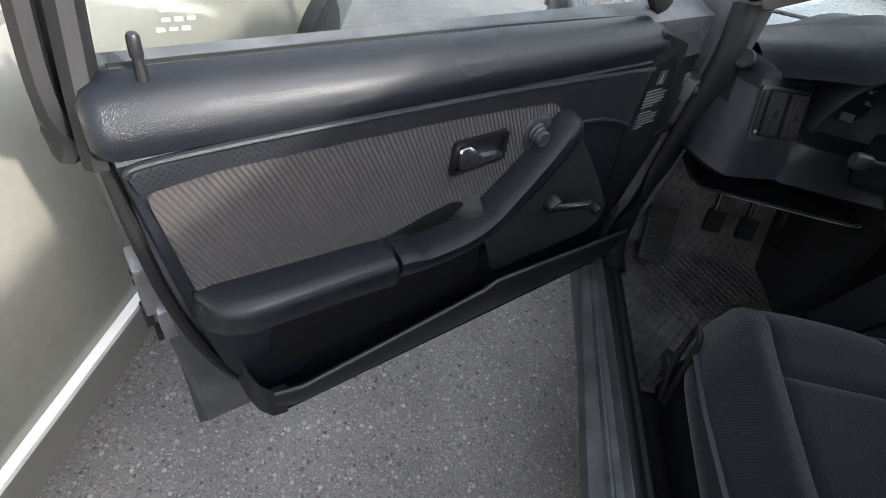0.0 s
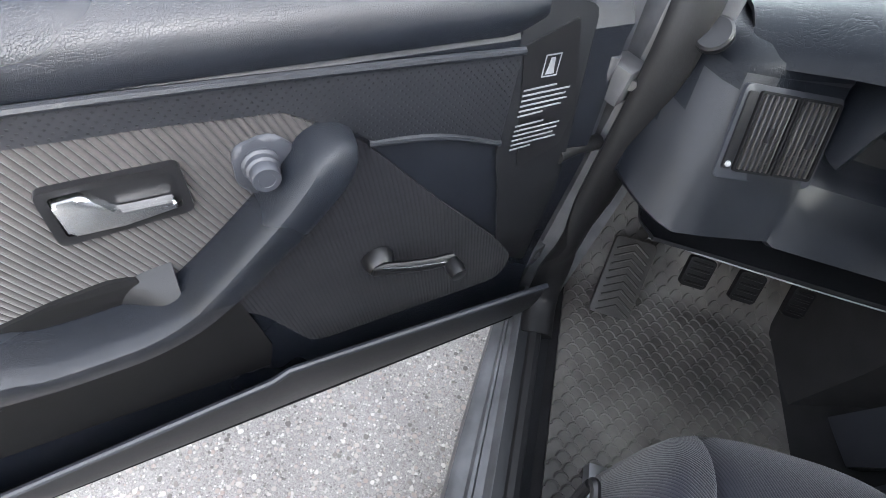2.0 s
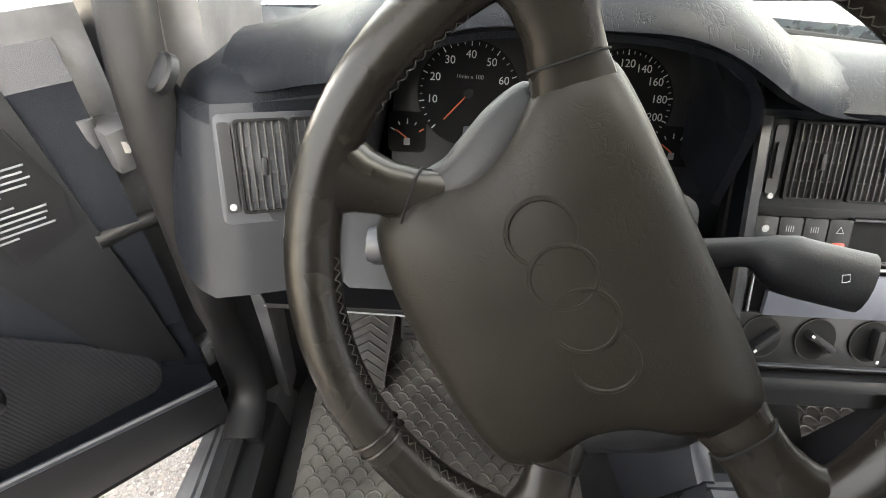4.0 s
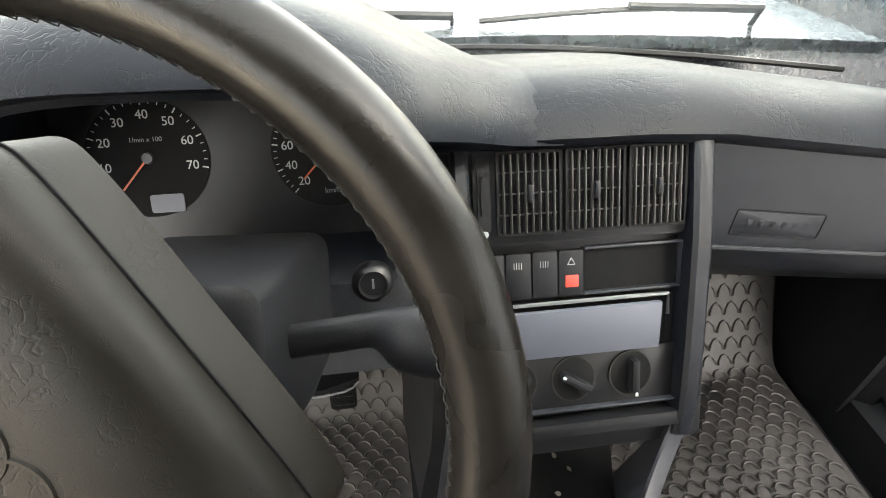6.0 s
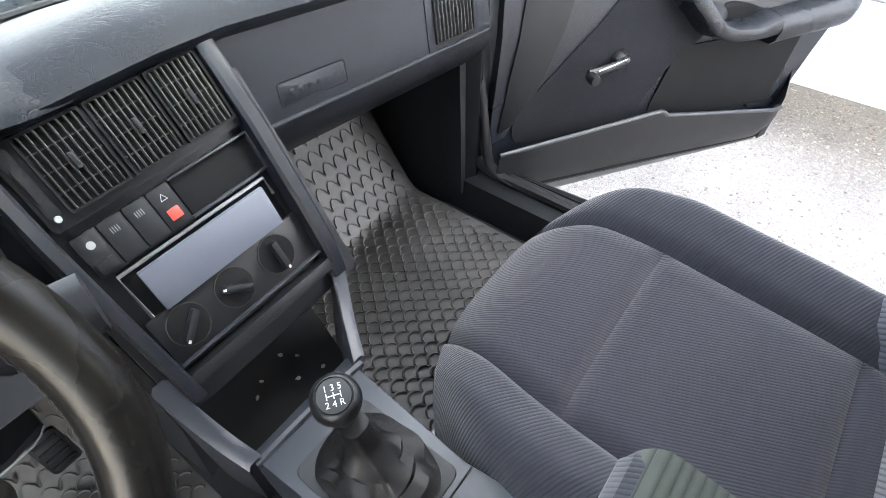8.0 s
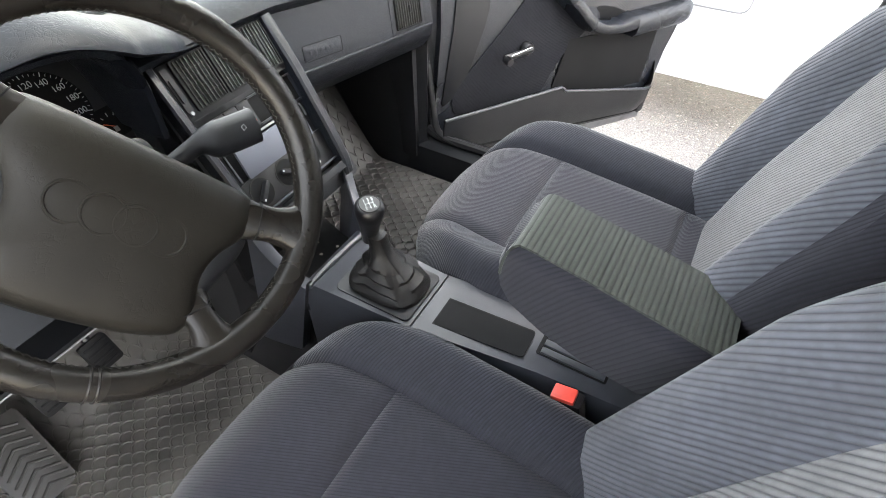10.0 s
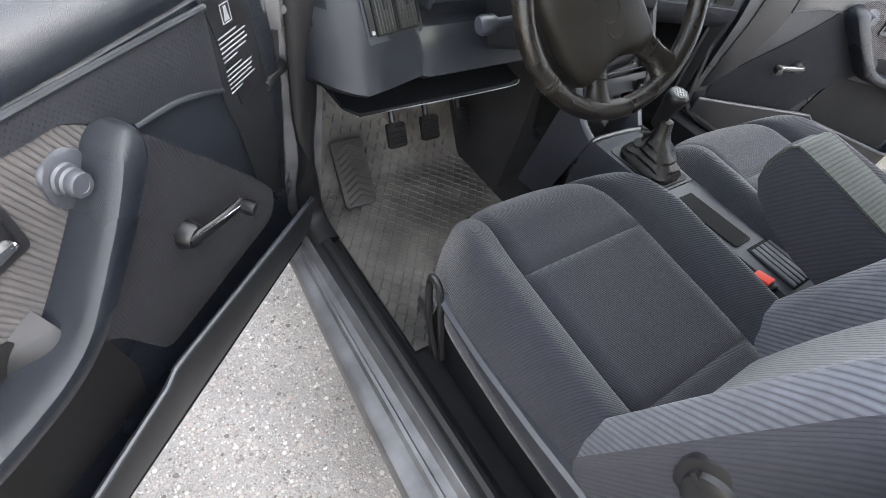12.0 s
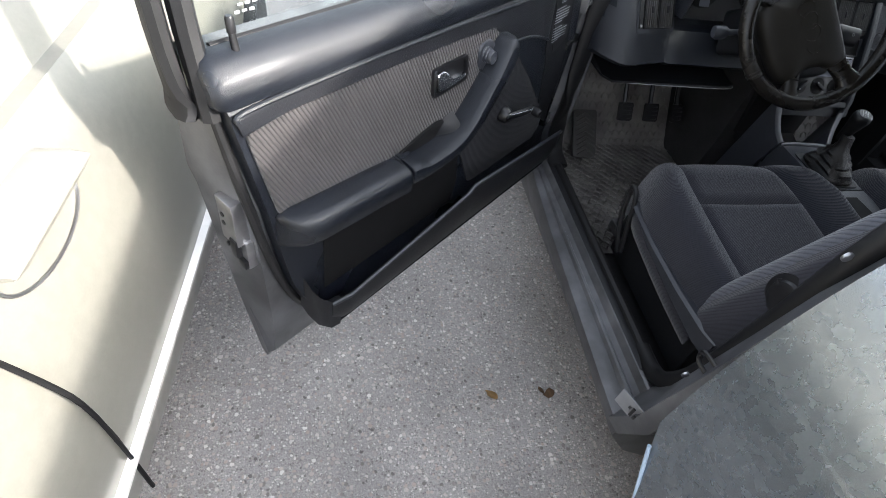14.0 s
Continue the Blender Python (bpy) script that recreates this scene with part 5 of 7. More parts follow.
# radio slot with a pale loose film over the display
# slot is a flat slab; near-black colour stands for its shade
bezel("radio_slot", rounded([(-0.104, -0.226), (0.108, -0.226), (0.108, -0.163), (-0.104, -0.163)], 0.002), 0.004, STACK @ pose(0, 0, -0.020), M_VOID, "flat near-black sheet painting the shade in the radio slot")
bm = bmesh.new()
tube(bm, [STACK @ Vector(p) for p in ((-0.106, -0.224, -0.008), (-0.106, -0.166, -0.008), (0.106, -0.166, -0.008), (0.106, -0.190, -0.008))], 0.0022, 6)
part("radio_cage", bm, M_STEEL, dash, "bent metal radio cage edge")
bm = bmesh.new()
prism(bm, rounded([(-0.091, -0.0285), (0.091, -0.0285), (0.091, 0.0255), (-0.091, 0.0255)], 0.001), 0.006, STACK @ pose(0.002, -0.197, -0.006, 6, 0, 0), 0.0008)
part("radio_front", bm, M_SCREEN, dash, "pale blank radio front")
# heater panel
bezel("heater_panel", rounded([(-0.118, -0.290), (0.118, -0.290), (0.118, -0.226), (-0.118, -0.226)], 0.003), 0.006, STACK @ pose(0, 0, -0.016), M_BLACK, "black heater panel")
for k, turn in ((-1, 40), (0, -30), (1, 90)):
    bm = bmesh.new()
    lathe(bm, [(0, 0), (0.0265, 0), (0.0265, 0.002), (0.0250, 0.0026), (0, 0.0026)], STACK @ pose(0.071 * k - 0.010, -0.256, -0.010), 32)
    kb = part("heater_dial", bm, M_VOID, dash, "round black heater dial")
    bm = bmesh.new()
    lathe(bm, [(0.0264, 0), (0.0270, 0), (0.0270, 0.0006), (0.0264, 0.0006)], STACK @ pose(0.071 * k - 0.010, -0.256, -0.0082), 40)
    part("dial_ring", bm, M_STITCH, kb, "thin printed ring")
    bm = bmesh.new()
    box(bm, (0, 0, 0.009), (0.040, 0.010, 0.014), 0.004)
    bmesh.ops.transform(bm, matrix=STACK @ pose(0.071 * k - 0.010, -0.256, -0.0085, 0, 0, turn), verts=bm.verts)
    hd = part("dial_grip", bm, M_PLASTIC, kb, "ridged turning grip")
    bm = bmesh.new()
    box(bm, (-0.019, 0, 0.0165), (0.004, 0.003, 0.001), 0)
    bmesh.ops.transform(bm, matrix=STACK @ pose(0.071 * k - 0.010, -0.256, -0.0085, 0, 0, turn), verts=bm.verts)
    part("white_mark", bm, M_WHITE, kb)
bezel("pale_strip", [(-0.117, -0.292), (0.118, -0.292), (0.118, -0.2895), (-0.117, -0.2895)], 0.012, STACK @ pose(0, 0, -0.014), M_PLASTIC_BLUE, "thin pale strip", 0.0005)
bezel("stack_ledge", rounded([(-0.120, -0.318), (0.122, -0.318), (0.122, -0.302), (-0.120, -0.302)], 0.004), 0.022, STACK @ pose(0, 0, -0.016), M_PLASTIC, "dark plastic ledge")
# driver's vent
VL = axes((-0.645, 0.0005, 0.7695), (1, 0.27, -0.04), (-0.05, 0.60, 1.0))
bezel("vent_panel", rounded([(0.016, -0.006), (0.152, -0.006), (0.150, 0.104), (0.018, 0.104)], 0.008), 0.008, VL @ pose(0, 0, -0.002), M_PLASTIC_BLUE, "slate plastic surround of the side vent")
vent(VL @ pose(0.037, 0.004, 0.004), 0.052, 0.094, 6, cross=6)
vent(VL @ pose(0.091, 0.004, 0.004), 0.054, 0.094, 6, cross=6)
bm = bmesh.new()
prism(bm, rounded([(0.022, 0.006), (0.034, 0.006), (0.034, 0.096), (0.022, 0.096)], 0.004), 0.004, VL @ pose(0, 0, 0.005))
sl = part("vent_slider", bm, M_BLACK, dash, "black slider slot")
bm = bmesh.new()
lathe(bm, [(0, 0), (0.0038, 0), (0.0032, 0.002), (0, 0.002)], VL @ pose(0.028, 0.012, 0.009), 14)
part("white_dot", bm, M_GREYPRINT, sl, "small white dot")
# passenger's vent and glovebox shelf
VR = axes((0.520, 0.0615, 0.702), (1, 0, -0.15), (0, 0.22, 1.0))
bezel("vent_panel", rounded([(-0.006, -0.006), (0.140, -0.006), (0.140, 0.100), (-0.006, 0.100)], 0.008), 0.004, VR @ pose(0, 0.004, -0.0028), M_FASCIA, "dark surround of the passenger's side vent")
vent(VR @ pose(0.012, 0.012, -0.0005), 0.110, 0.082, 10)
bm = bmesh.new()
tube(bm, smooth_path([(0.17, 0.0615, 0.755), (0.30, 0.0615, 0.7355), (0.45, 0.0615, 0.713), (0.58, 0.0615, 0.6935), (0.690, 0.0625, 0.677)], 5), 0.0034, 8)
part("shelf_edge", bm, M_FASCIA, dash, "raised edge of the passenger's side fascia")
BADGE = axes((0.277, 0.0688, 0.770), (1, 0, -0.16), (0, 0.22, 1.0)) @ Matrix.Diagonal((1.28, 1.1, 1, 1))
bm = bmesh.new()
loft(bm, [[BADGE @ Vector((a * k, b * k, h)) for a, b in rounded([(-0.044, -0.012), (0.044, -0.012), (0.044, 0.012), (-0.044, 0.012)], 0.003)] for k, h in ((1.0, -0.006), (1.0, 0.0002), (0.98, 0.0005))])
bd = part("moulded_badge", bm, M_FASCIA, dash, "moulded fascia plate")
bm = bmesh.new()
for k in range(6):
    box(bm, (-0.030 + 0.012 * k, 0, 0.0005), (0.006, 0.007, 0.0005), 0.0002, seg=1)
bmesh.ops.transform(bm, matrix=BADGE, verts=bm.verts)
part("raised_mark", bm, M_FASCIA, bd, "raised plain shapes on the plate")
bm = bmesh.new()
ring = rounded([(-0.046, -0.0138), (0.046, -0.0138), (0.046, 0.0138), (-0.046, 0.0138)], 0.004)
tube(bm, [BADGE @ Vector((a, b, 0.0003)) for a, b in ring + ring[:1]], 0.0007, 5)
part("plate_groove", bm, M_VOID, bd)
# ignition lock and light switch
bm = bmesh.new()
IG = axes((-0.173, 0.012, 0.792), (1, 0, 0), (0, 0.4, 1.0))
lathe(bm, [(0, 0), (0.019, 0), (0.019, 0.008), (0.016, 0.012), (0.013, 0.014), (0.0115, 0.010), (0, 0.010)], IG, 26)
ig = part("ignition_lock", bm, M_BLACK, dash, "round ignition lock")
bm = bmesh.new()
box(bm, (0, 0, 0.010), (0.002, 0.009, 0.002), 0)
bmesh.ops.transform(bm, matrix=IG, verts=bm.verts)
part("key_slot", bm, M_STEEL, ig, "metal key slot")
bm = bmesh.new()
lathe(bm, [(0, 0), (0.021, 0), (0.021, 0.008), (0.018, 0.011), (0, 0.012)], axes((-0.686, 0.087, 0.882), (0.7, -0.7, 0), (0.35, 0.55, 0.75)), 24)
part("side_cap", bm, M_PLASTIC, dash, "round plug in the dashboard's end")

# knee shelf under the driver's side
bm = bmesh.new()
rings = []
for x, k in ((-0.64, 0.0), (-0.62, 1.0), (-0.45, 1.0), (-0.24, 1.0), (-0.20, 0.6)):
    rings.append([(x, y, z) for y, z in ((0.24, 0.600), (0.035 + 0.03 * (1 - k), 0.604), (0.022 + 0.03 * (1 - k), 0.607), (0.024 + 0.03 * (1 - k), 0.613), (0.05, 0.612), (0.24, 0.640))])
loft(bm, rings)
shelf = part("knee_shelf", bm, M_PLASTIC, dash, "dark plastic shelf below the dashboard")
bm = bmesh.new()
tube(bm, smooth_path([(-0.625, 0.026, 0.606), (-0.45, 0.019, 0.608), (-0.24, 0.019, 0.608), (-0.20, 0.035, 0.608)], 4), 0.0012, 6)
part("shelf_edge", bm, M_GREYPRINT, shelf, "thin worn pale edge")

# steering column shroud and stalks
col = thing("steering_column", "dark plastic column shroud with two stalks", "steering column", (-0.335, -0.05, 0.82))
CW = axes((-0.300, -0.205, 0.916), (1, -0.06, 0), (0, math.sin(radians(27)), math.cos(radians(27))))
bm = bmesh.new()
rings = []
for h, w, t, b in ((-0.075, 0.055, 0.040, -0.065), (-0.08, 0.062, 0.046, -0.072), (-0.17, 0.072, 0.044, -0.08), (-0.26, 0.075, 0.036, -0.08)):
    rings.append([CW @ Vector((a, c, h)) for a, c in rounded([(-w, b), (w, b), (w, t), (-w, t)], 0.018, 4)])
loft(bm, rings)
part("shroud", bm, M_PLASTIC, col, "dark plastic shroud with rounded edges")
bm = bmesh.new()
pts = smooth_path([CW @ Vector(p) for p in ((0.055, -0.010, -0.125), (0.10, -0.002, -0.118), (0.125, 0.002, -0.112), (0.150, -0.004, -0.105), (0.198, -0.010, -0.098))], 4)
k = len(pts)
tube(bm, pts, [0.012 if i < 0.45 * k else mix(0.013, 0.023, min(1, (i - 0.45 * k) / (0.2 * k))) for i in range(k)], 16, 0.55, up=CW.col[2].to_3d())
st = part("wiper_stalk", bm, M_PLASTIC, col, "flat-ended dark plastic wiper stalk")
bm = bmesh.new()
tube(bm, [CW @ Vector(p) for p in ((0.173, -0.002, -0.0870), (0.178, -0.001, -0.0868), (0.179, -0.006, -0.0866), (0.174, -0.0075, -0.0868), (0.173, -0.002, -0.0870))], 0.0004, 5)
part("stalk_symbol", bm, M_GREYPRINT, st, "small white wiper symbol")
bm = bmesh.new()
pts = [CW @ Vector(p) for p in ((-0.06, -0.02, -0.14), (-0.11, -0.025, -0.142), (-0.135, -0.028, -0.144), (-0.145, -0.029, -0.144), (-0.168, -0.030, -0.145), (-0.176, -0.030, -0.145))]
tube(bm, pts, [0.007, 0.007, 0.008, 0.016, 0.0175, 0.014], 14, 0.8, up=CW.col[2].to_3d())
part("indicator_stalk", bm, M_PLASTIC_BLUE, col, "short stalk with a grey end")

# ---- the steering wheel, turned to one side ----
TURN = 54.0
WM = axes((-0.306, -0.203, 0.921), (1, -0.17, 0), (0, math.sin(radians(28)), math.cos(radians(28)))) @ pose(0, 0, 0, 0, 0, -TURN)
wheel = thing("steering_wheel", "worn black leather steering wheel with padded hub, turned", "steering wheel", m=WM)
R, r = 0.1812, 0.0168
bm = bmesh.new()
K = 96
rings = []
for i in range(K):
    a = math.tau * i / K
    wob = 1 + 0.05 * math.sin(2 * a + 0.6) * math.sin(3 * a)
    rings.append([((R + r * wob * math.cos(b)) * math.cos(a), (R + r * wob * math.cos(b)) * math.sin(a), r * 0.98 * wob * math.sin(b)) for b in (math.tau * j / 18 for j in range(18))])
loft(bm, rings, loop=True, caps=False)
part("rim", bm, M_LEATHER, wheel, "shiny worn leather rim")
for a, q0, w0, w1, h0 in ((11, 0.104, 0.052, 0.082, -0.022), (169, 0.104, 0.052, 0.082, -0.022), (-42, 0.112, 0.044, 0.066, -0.026), (222, 0.112, 0.044, 0.066, -0.026)):
    w = radians(a)
    d, o = Vector((math.cos(w), math.sin(w), 0)), Vector((-math.sin(w), math.cos(w), 0))
    bm = bmesh.new()
    rings = []
    for f, k in ((0.0, 0.0), (0.25, 0.0), (0.5, 0.05), (0.7, 0.2), (0.85, 0.55), (1.0, 1.0)):
        q = mix(q0, 0.179, f)
        wd = mix(w0, w1, k) - 0.012 * math.sin(math.pi * f)
        th = mix(0.026, 0.030, f)
        rings.append([d * q + o * wd * c + Vector((0, 0, h0 * (1 - f) + th * 0.5 * s_)) for c, s_ in ((-0.5, 0), (-0.46, 0.55), (-0.34, 0.88), (-0.15, 1), (0.15, 1), (0.34, 0.88), (0.46, 0.55), (0.5, 0), (0.42, -0.8), (-0.42, -0.8))])
    loft(bm, rings)
    part("spoke", bm, M_LEATHER, wheel, "leather-clad spoke")
    bm = bmesh.new()
    q = mix(q0, 0.179, 0.27)
    tube(bm, smooth_path([d * q + o * c + Vector((0, 0, h + h0 * 0.62)) for c, h in ((-w0 * 0.42, 0.002), (-w0 * 0.32, 0.0115), (0, 0.0135), (w0 * 0.32, 0.0115), (w0 * 0.42, 0.002))], 3), 0.0008, 6)
    part("spoke_seam", bm, M_VOID, wheel)


def hub_outline():
    """The padded hub: broad, with hollowed sides."""
    half = [(0.0, 0.051), (0.05, 0.051), (0.092, 0.050), (0.113, 0.046), (0.123, 0.032), (0.124, 0.014), (0.116, -0.004), (0.104, -0.022), (0.096, -0.042), (0.094, -0.062), (0.099, -0.082), (0.103, -0.096), (0.097, -0.110), (0.086, -0.122), (0.05, -0.130), (0.0, -0.132)]
    return half + [(-a, b) for a, b in half[-2:0:-1]]


def smooth_closed(ps, n=4):
    out = []
    k = len(ps)
    for i in range(k):
        a, b, c, d = ps[i - 1], ps[i], ps[(i + 1) % k], ps[(i + 2) % k]
        for j in range(n):
            t = j / n
            out.append(0.5 * (2 * b + (c - a) * t + (2 * a - 5 * b + 4 * c - d) * t * t + (3 * b - a - 3 * c + d) * t ** 3))
    return out


def pad_ring(inset, h):
    c = Vector((0.0, -0.04))
    ps = [Vector(p) for p in hub_outline()]
    return [((c + (p - c) * inset).x, (c + (p - c) * inset).y, h) for p in smooth_closed(ps)]


bm = bmesh.new()
loft(bm, [pad_ring(k, h) for k, h in ((0.90, -0.070), (0.97, -0.052), (1.0, -0.034), (0.995, -0.024), (0.97, -0.015), (0.92, -0.008), (0.83, -0.003), (0.68, 0.0005), (0.48, 0.0025), (0.25, 0.0035), (0.08, 0.004))])
hub = part("hub_pad", bm, M_LEATHER_PAD, wheel, "creased padded airbag cover")
bm = bmesh.new()
low = pad_ring(0.992, -0.036)
loft(bm, [low, [(x, y + 0.004 * max(0.0, y) / 0.051, -0.050) for x, y, z in low], [(x, y + 0.007 * max(0.0, y) / 0.051, -0.068) for x, y, z in low], [(x * 0.9, y * 0.9 + 0.002 * max(0.0, y) / 0.051, -0.085) for x, y, z in low]])
part("hub_shell", bm, M_LEATHER_PAD, wheel, "smooth rear shell of the hub")
bm = bmesh.new()
ring = pad_ring(1.002, -0.036)
tube(bm, ring + ring[:1], 0.0011, 5)
part("hub_seam", bm, M_VOID, wheel)
for s_ in (-1, 1):
    bm = bmesh.new()
    pts = smooth_path([(s_ * a, b, -0.026) for a, b in ((0.118, 0.006), (0.106, -0.016), (0.093, -0.040), (0.090, -0.062), (0.098, -0.090))], 5)
    n = len(pts)
    tube(bm, pts, [0.004 + 0.018 * math.sin(math.pi * i / (n - 1)) ** 0.6 for i in range(n)], 12, 0.75)
    part("thumb_pad", bm, M_PLASTIC, wheel, "smooth slate side pad of the hub")
for k in range(4):
    bm = bmesh.new()
    c = Vector((-0.048 + 0.0285 * k, -0.028, 0.0034 - 0.0008 * abs(k - 1.5)))
    ring = [c + Vector((0.0190 * math.cos(a), 0.0190 * math.sin(a), 0)) for a in (math.tau * i / 36 for i in range(37))]
    tube(bm, ring, 0.0017, 6, 0.8)
    part("moulded_ring", bm, M_LEATHER_PAD, hub, "moulded ring shape in the cover")
# pale stitches where the leather is sewn
for lo, hi in ((30, 150), (184, 206), (238, 302), (-26, -4)):
    bm = bmesh.new()
    a = lo
    while a < hi:
        w = radians(a)
        p = Vector(((R - r * 0.95) * math.cos(w), (R - r * 0.95) * math.sin(w), r * 0.36))
        q = Vector(((R - r * 1.03) * math.cos(w + 0.022), (R - r * 1.03) * math.sin(w + 0.022), r * 0.10))
        tube(bm, [p, (p + q) / 2 * 0.996, q], 0.0003, 5)
        tube(bm, [Vector((q.x, q.y, q.z)), Vector(((R - r * 0.95) * math.cos(w + 0.042), (R - r * 0.95) * math.sin(w + 0.042), r * 0.36))], 0.0003, 5)
        a += 2.4
    tagged(part("stitching", bm, M_STITCH, wheel, "grey zigzag stitching along the rim's inside"), kind="stuff")
# worn joint of the leather on the rim
for a in (278, 280.4):
    bm = bmesh.new()
    w = radians(a)
    tube(bm, [((R + r * 1.015 * math.cos(b)) * math.cos(w), (R + r * 1.015 * math.cos(b)) * math.sin(w), r * 0.99 * math.sin(b)) for b in (math.tau * j / 18 for j in range(19))], 0.0012, 5)
    part("leather_joint", bm, M_LEATHER, wheel)

# ---- seats ----
def seat(label, m, hb):
    """A front seat in its own axes: x across, y ahead from the cushion's front edge at 0, z up from the ground."""
    o = thing("front_seat", label, "car seat", m=m, group="front seats")

    def cushion(s, t, dip):
        """A point of the cushion: s from -1 to 1 across, t from 0 at the front to 1 at the back; outside that it rolls under."""
        wd = 0.300 - 0.060 * max(0.0, 1 - t / 0.40) ** 2 - 0.03 * max(0.0, t - 0.75)
        x = s * wd + 0.006
        y = 0.014 + 0.022 * max(0.0, 1 - t / 0.36) - 0.514 * t - 0.075 * abs(s) ** 3 * max(0.0, 1 - t / 0.55)
        z = 0.520 - 0.045 * t
        side = max(0.0, abs(s) - 0.53) / 0.47
        z += 0.048 * math.sin(min(1.0, side) * math.pi * 0.70) * (0.45 + 0.55 * min(1, t / 0.35))
        z -= 0.115 * max(0.0, side - 0.50) ** 2.2 / 0.5 ** 2.2
        z -= 0.080 * max(0.0, 0.22 - t) ** 2.2 / 0.22 ** 2.2
        z -= 0.006 * math.sin(math.pi * t) * (1 if abs(s) < 0.53 else 0) * (1 - (s / 0.53) ** 2)
        return Vector((x, y, z - dip))

    def panel(name, s0, s1, t0, t1, mt, lab, nu=16, nv=18, seams=(1, 1, 1, 1)):
        bm = bmesh.new()

        def f(a, b):
            s, t = mix(s0, s1, a), mix(t0, t1, b)
            wx, wy = abs(s1 - s0) * 0.29, abs(t1 - t0) * 0.52
            e = min(x for x, on in ((a * wx, seams[0]), ((1 - a) * wx, seams[1]), (b * wy, seams[2]), ((1 - b) * wy, seams[3]), (9, 1)) if on)
            return cushion(s, t, 0.014 * math.exp(-(e / 0.009) ** 2))

        sheet(bm, f, nu, nv, 0.015)
        return part(name, bm, mt, o, lab)

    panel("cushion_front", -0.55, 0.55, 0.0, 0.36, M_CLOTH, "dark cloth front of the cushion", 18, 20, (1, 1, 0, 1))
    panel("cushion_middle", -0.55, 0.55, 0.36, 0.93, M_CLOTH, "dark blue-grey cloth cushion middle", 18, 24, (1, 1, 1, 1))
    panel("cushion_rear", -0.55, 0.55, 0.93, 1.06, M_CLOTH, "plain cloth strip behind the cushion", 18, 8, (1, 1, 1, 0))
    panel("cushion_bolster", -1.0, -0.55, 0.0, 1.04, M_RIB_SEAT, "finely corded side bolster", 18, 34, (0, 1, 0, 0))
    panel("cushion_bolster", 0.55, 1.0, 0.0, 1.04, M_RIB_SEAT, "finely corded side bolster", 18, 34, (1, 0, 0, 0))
    # skirt under the cushion's rounded edge
    bm = bmesh.new()
    edge = [(-1.0, 1 - k / 14) for k in range(15)] + [(-1 + 2 * k / 16, 0.0) for k in range(1, 16)] + [(1.0, k / 14) for k in range(15)]
    rings = [[cushion(s, t, 0.0) for s, t in edge]]
    for drop, inn in ((0.02, -0.004), (0.04, 0.000), (0.06, 0.012), (0.08, 0.03)):
        ring = []
        for s, t in edge:
            p = cushion(s, t, 0.0)
            q = Vector((p.x, p.y + 0.26, 0)).normalized()
            ring.append(Vector((p.x - q.x * inn, p.y - q.y * inn, max(0.33, p.z - drop))))
        rings.append(ring)
    loft(bm, rings, closed=False)
    part("cushion_skirt", bm, M_CLOTH, o, "cloth side of the cushion")
    bm = bmesh.new()
    loft(bm, [[(x, y, z) for x, z in ((-0.262, 0.24), (-0.272, 0.34), (-0.268, 0.385), (-0.24, 0.395), (0.24, 0.395), (0.268, 0.385), (0.272, 0.34), (0.262, 0.24))] for y in (-0.10, -0.14, -0.48, -0.52)])
    base = part("seat_base", bm, M_PLASTIC, o, "dark plastic seat base and side cover")
    for s in (-1, 1):
        bm = bmesh.new()
        box(bm, (s * 0.2, -0.27, 0.235), (0.035, 0.56, 0.03), 0.004)
        part("seat_rail", bm, M_STEEL, base, "metal seat rail")
        bm = bmesh.new()
        loft(bm, [[(s * (0.302 + 0.004 * k), y, z0), (s * (0.309 + 0.004 * k), y, z0 + 0.004), (s * (0.309 + 0.004 * k), y, z1 - 0.006), (s * (0.302 + 0.004 * k), y, z1), (s * 0.26, y, z1 - 0.004), (s * 0.26, y, z0)] for y, z0, z1, k in ((-0.12, 0.438, 0.446, -4.0), (-0.16, 0.430, 0.444, -3.0), (-0.26, 0.416, 0.440, -2.0), (-0.40, 0.402, 0.440, -2.0), (-0.52, 0.396, 0.448, -2.0), (-0.56, 0.400, 0.455, -3.0))])
        part("side_trim", bm, M_PLASTIC_BLUE, base, "slate plastic trim strip")
    # backrest, leaning back
    B = axes((0, -0.530, 0.455), (-1, 0, 0), (0, -0.31, 0.95))      # a across, b up, third axis ahead

    BOLSTER = [(0.148, 0.0), (0.172, 0.030), (0.202, 0.058), (0.236, 0.070), (0.266, 0.060), (0.288, 0.026), (0.297, -0.022), (0.292, -0.075)]   # across and ahead

    def back(s, b, dip):
        wd = 0.285 - 0.085 * max(0.0, (b - hb + 0.26) / 0.26) ** 2
        a = s * wd
        side = max(0.0, abs(s) - 0.52) / 0.48
        h = 0.030 + 0.010 * math.sin(b * 9.0) * (1 if abs(s) < 0.52 else 0)
        if side > 0:
            k = min(side * 7, 6.999)
            i, f = int(k), k - int(k)
            f = f * f * (3 - 2 * f) * 0.35 + f * 0.65
            ax, ah = (mix(BOLSTER[i][q], BOLSTER[i + 1][q], f) for q in (0, 1))
            a = math.copysign(ax, s) * wd / 0.285
            h += ah * (1 - 0.45 * max(0, (b - hb + 0.24) / 0.24))
        h -= 0.11 * max(0.0, (b - hb + 0.11) / 0.11) ** 2
        return B @ Vector((a, b, h - dip))

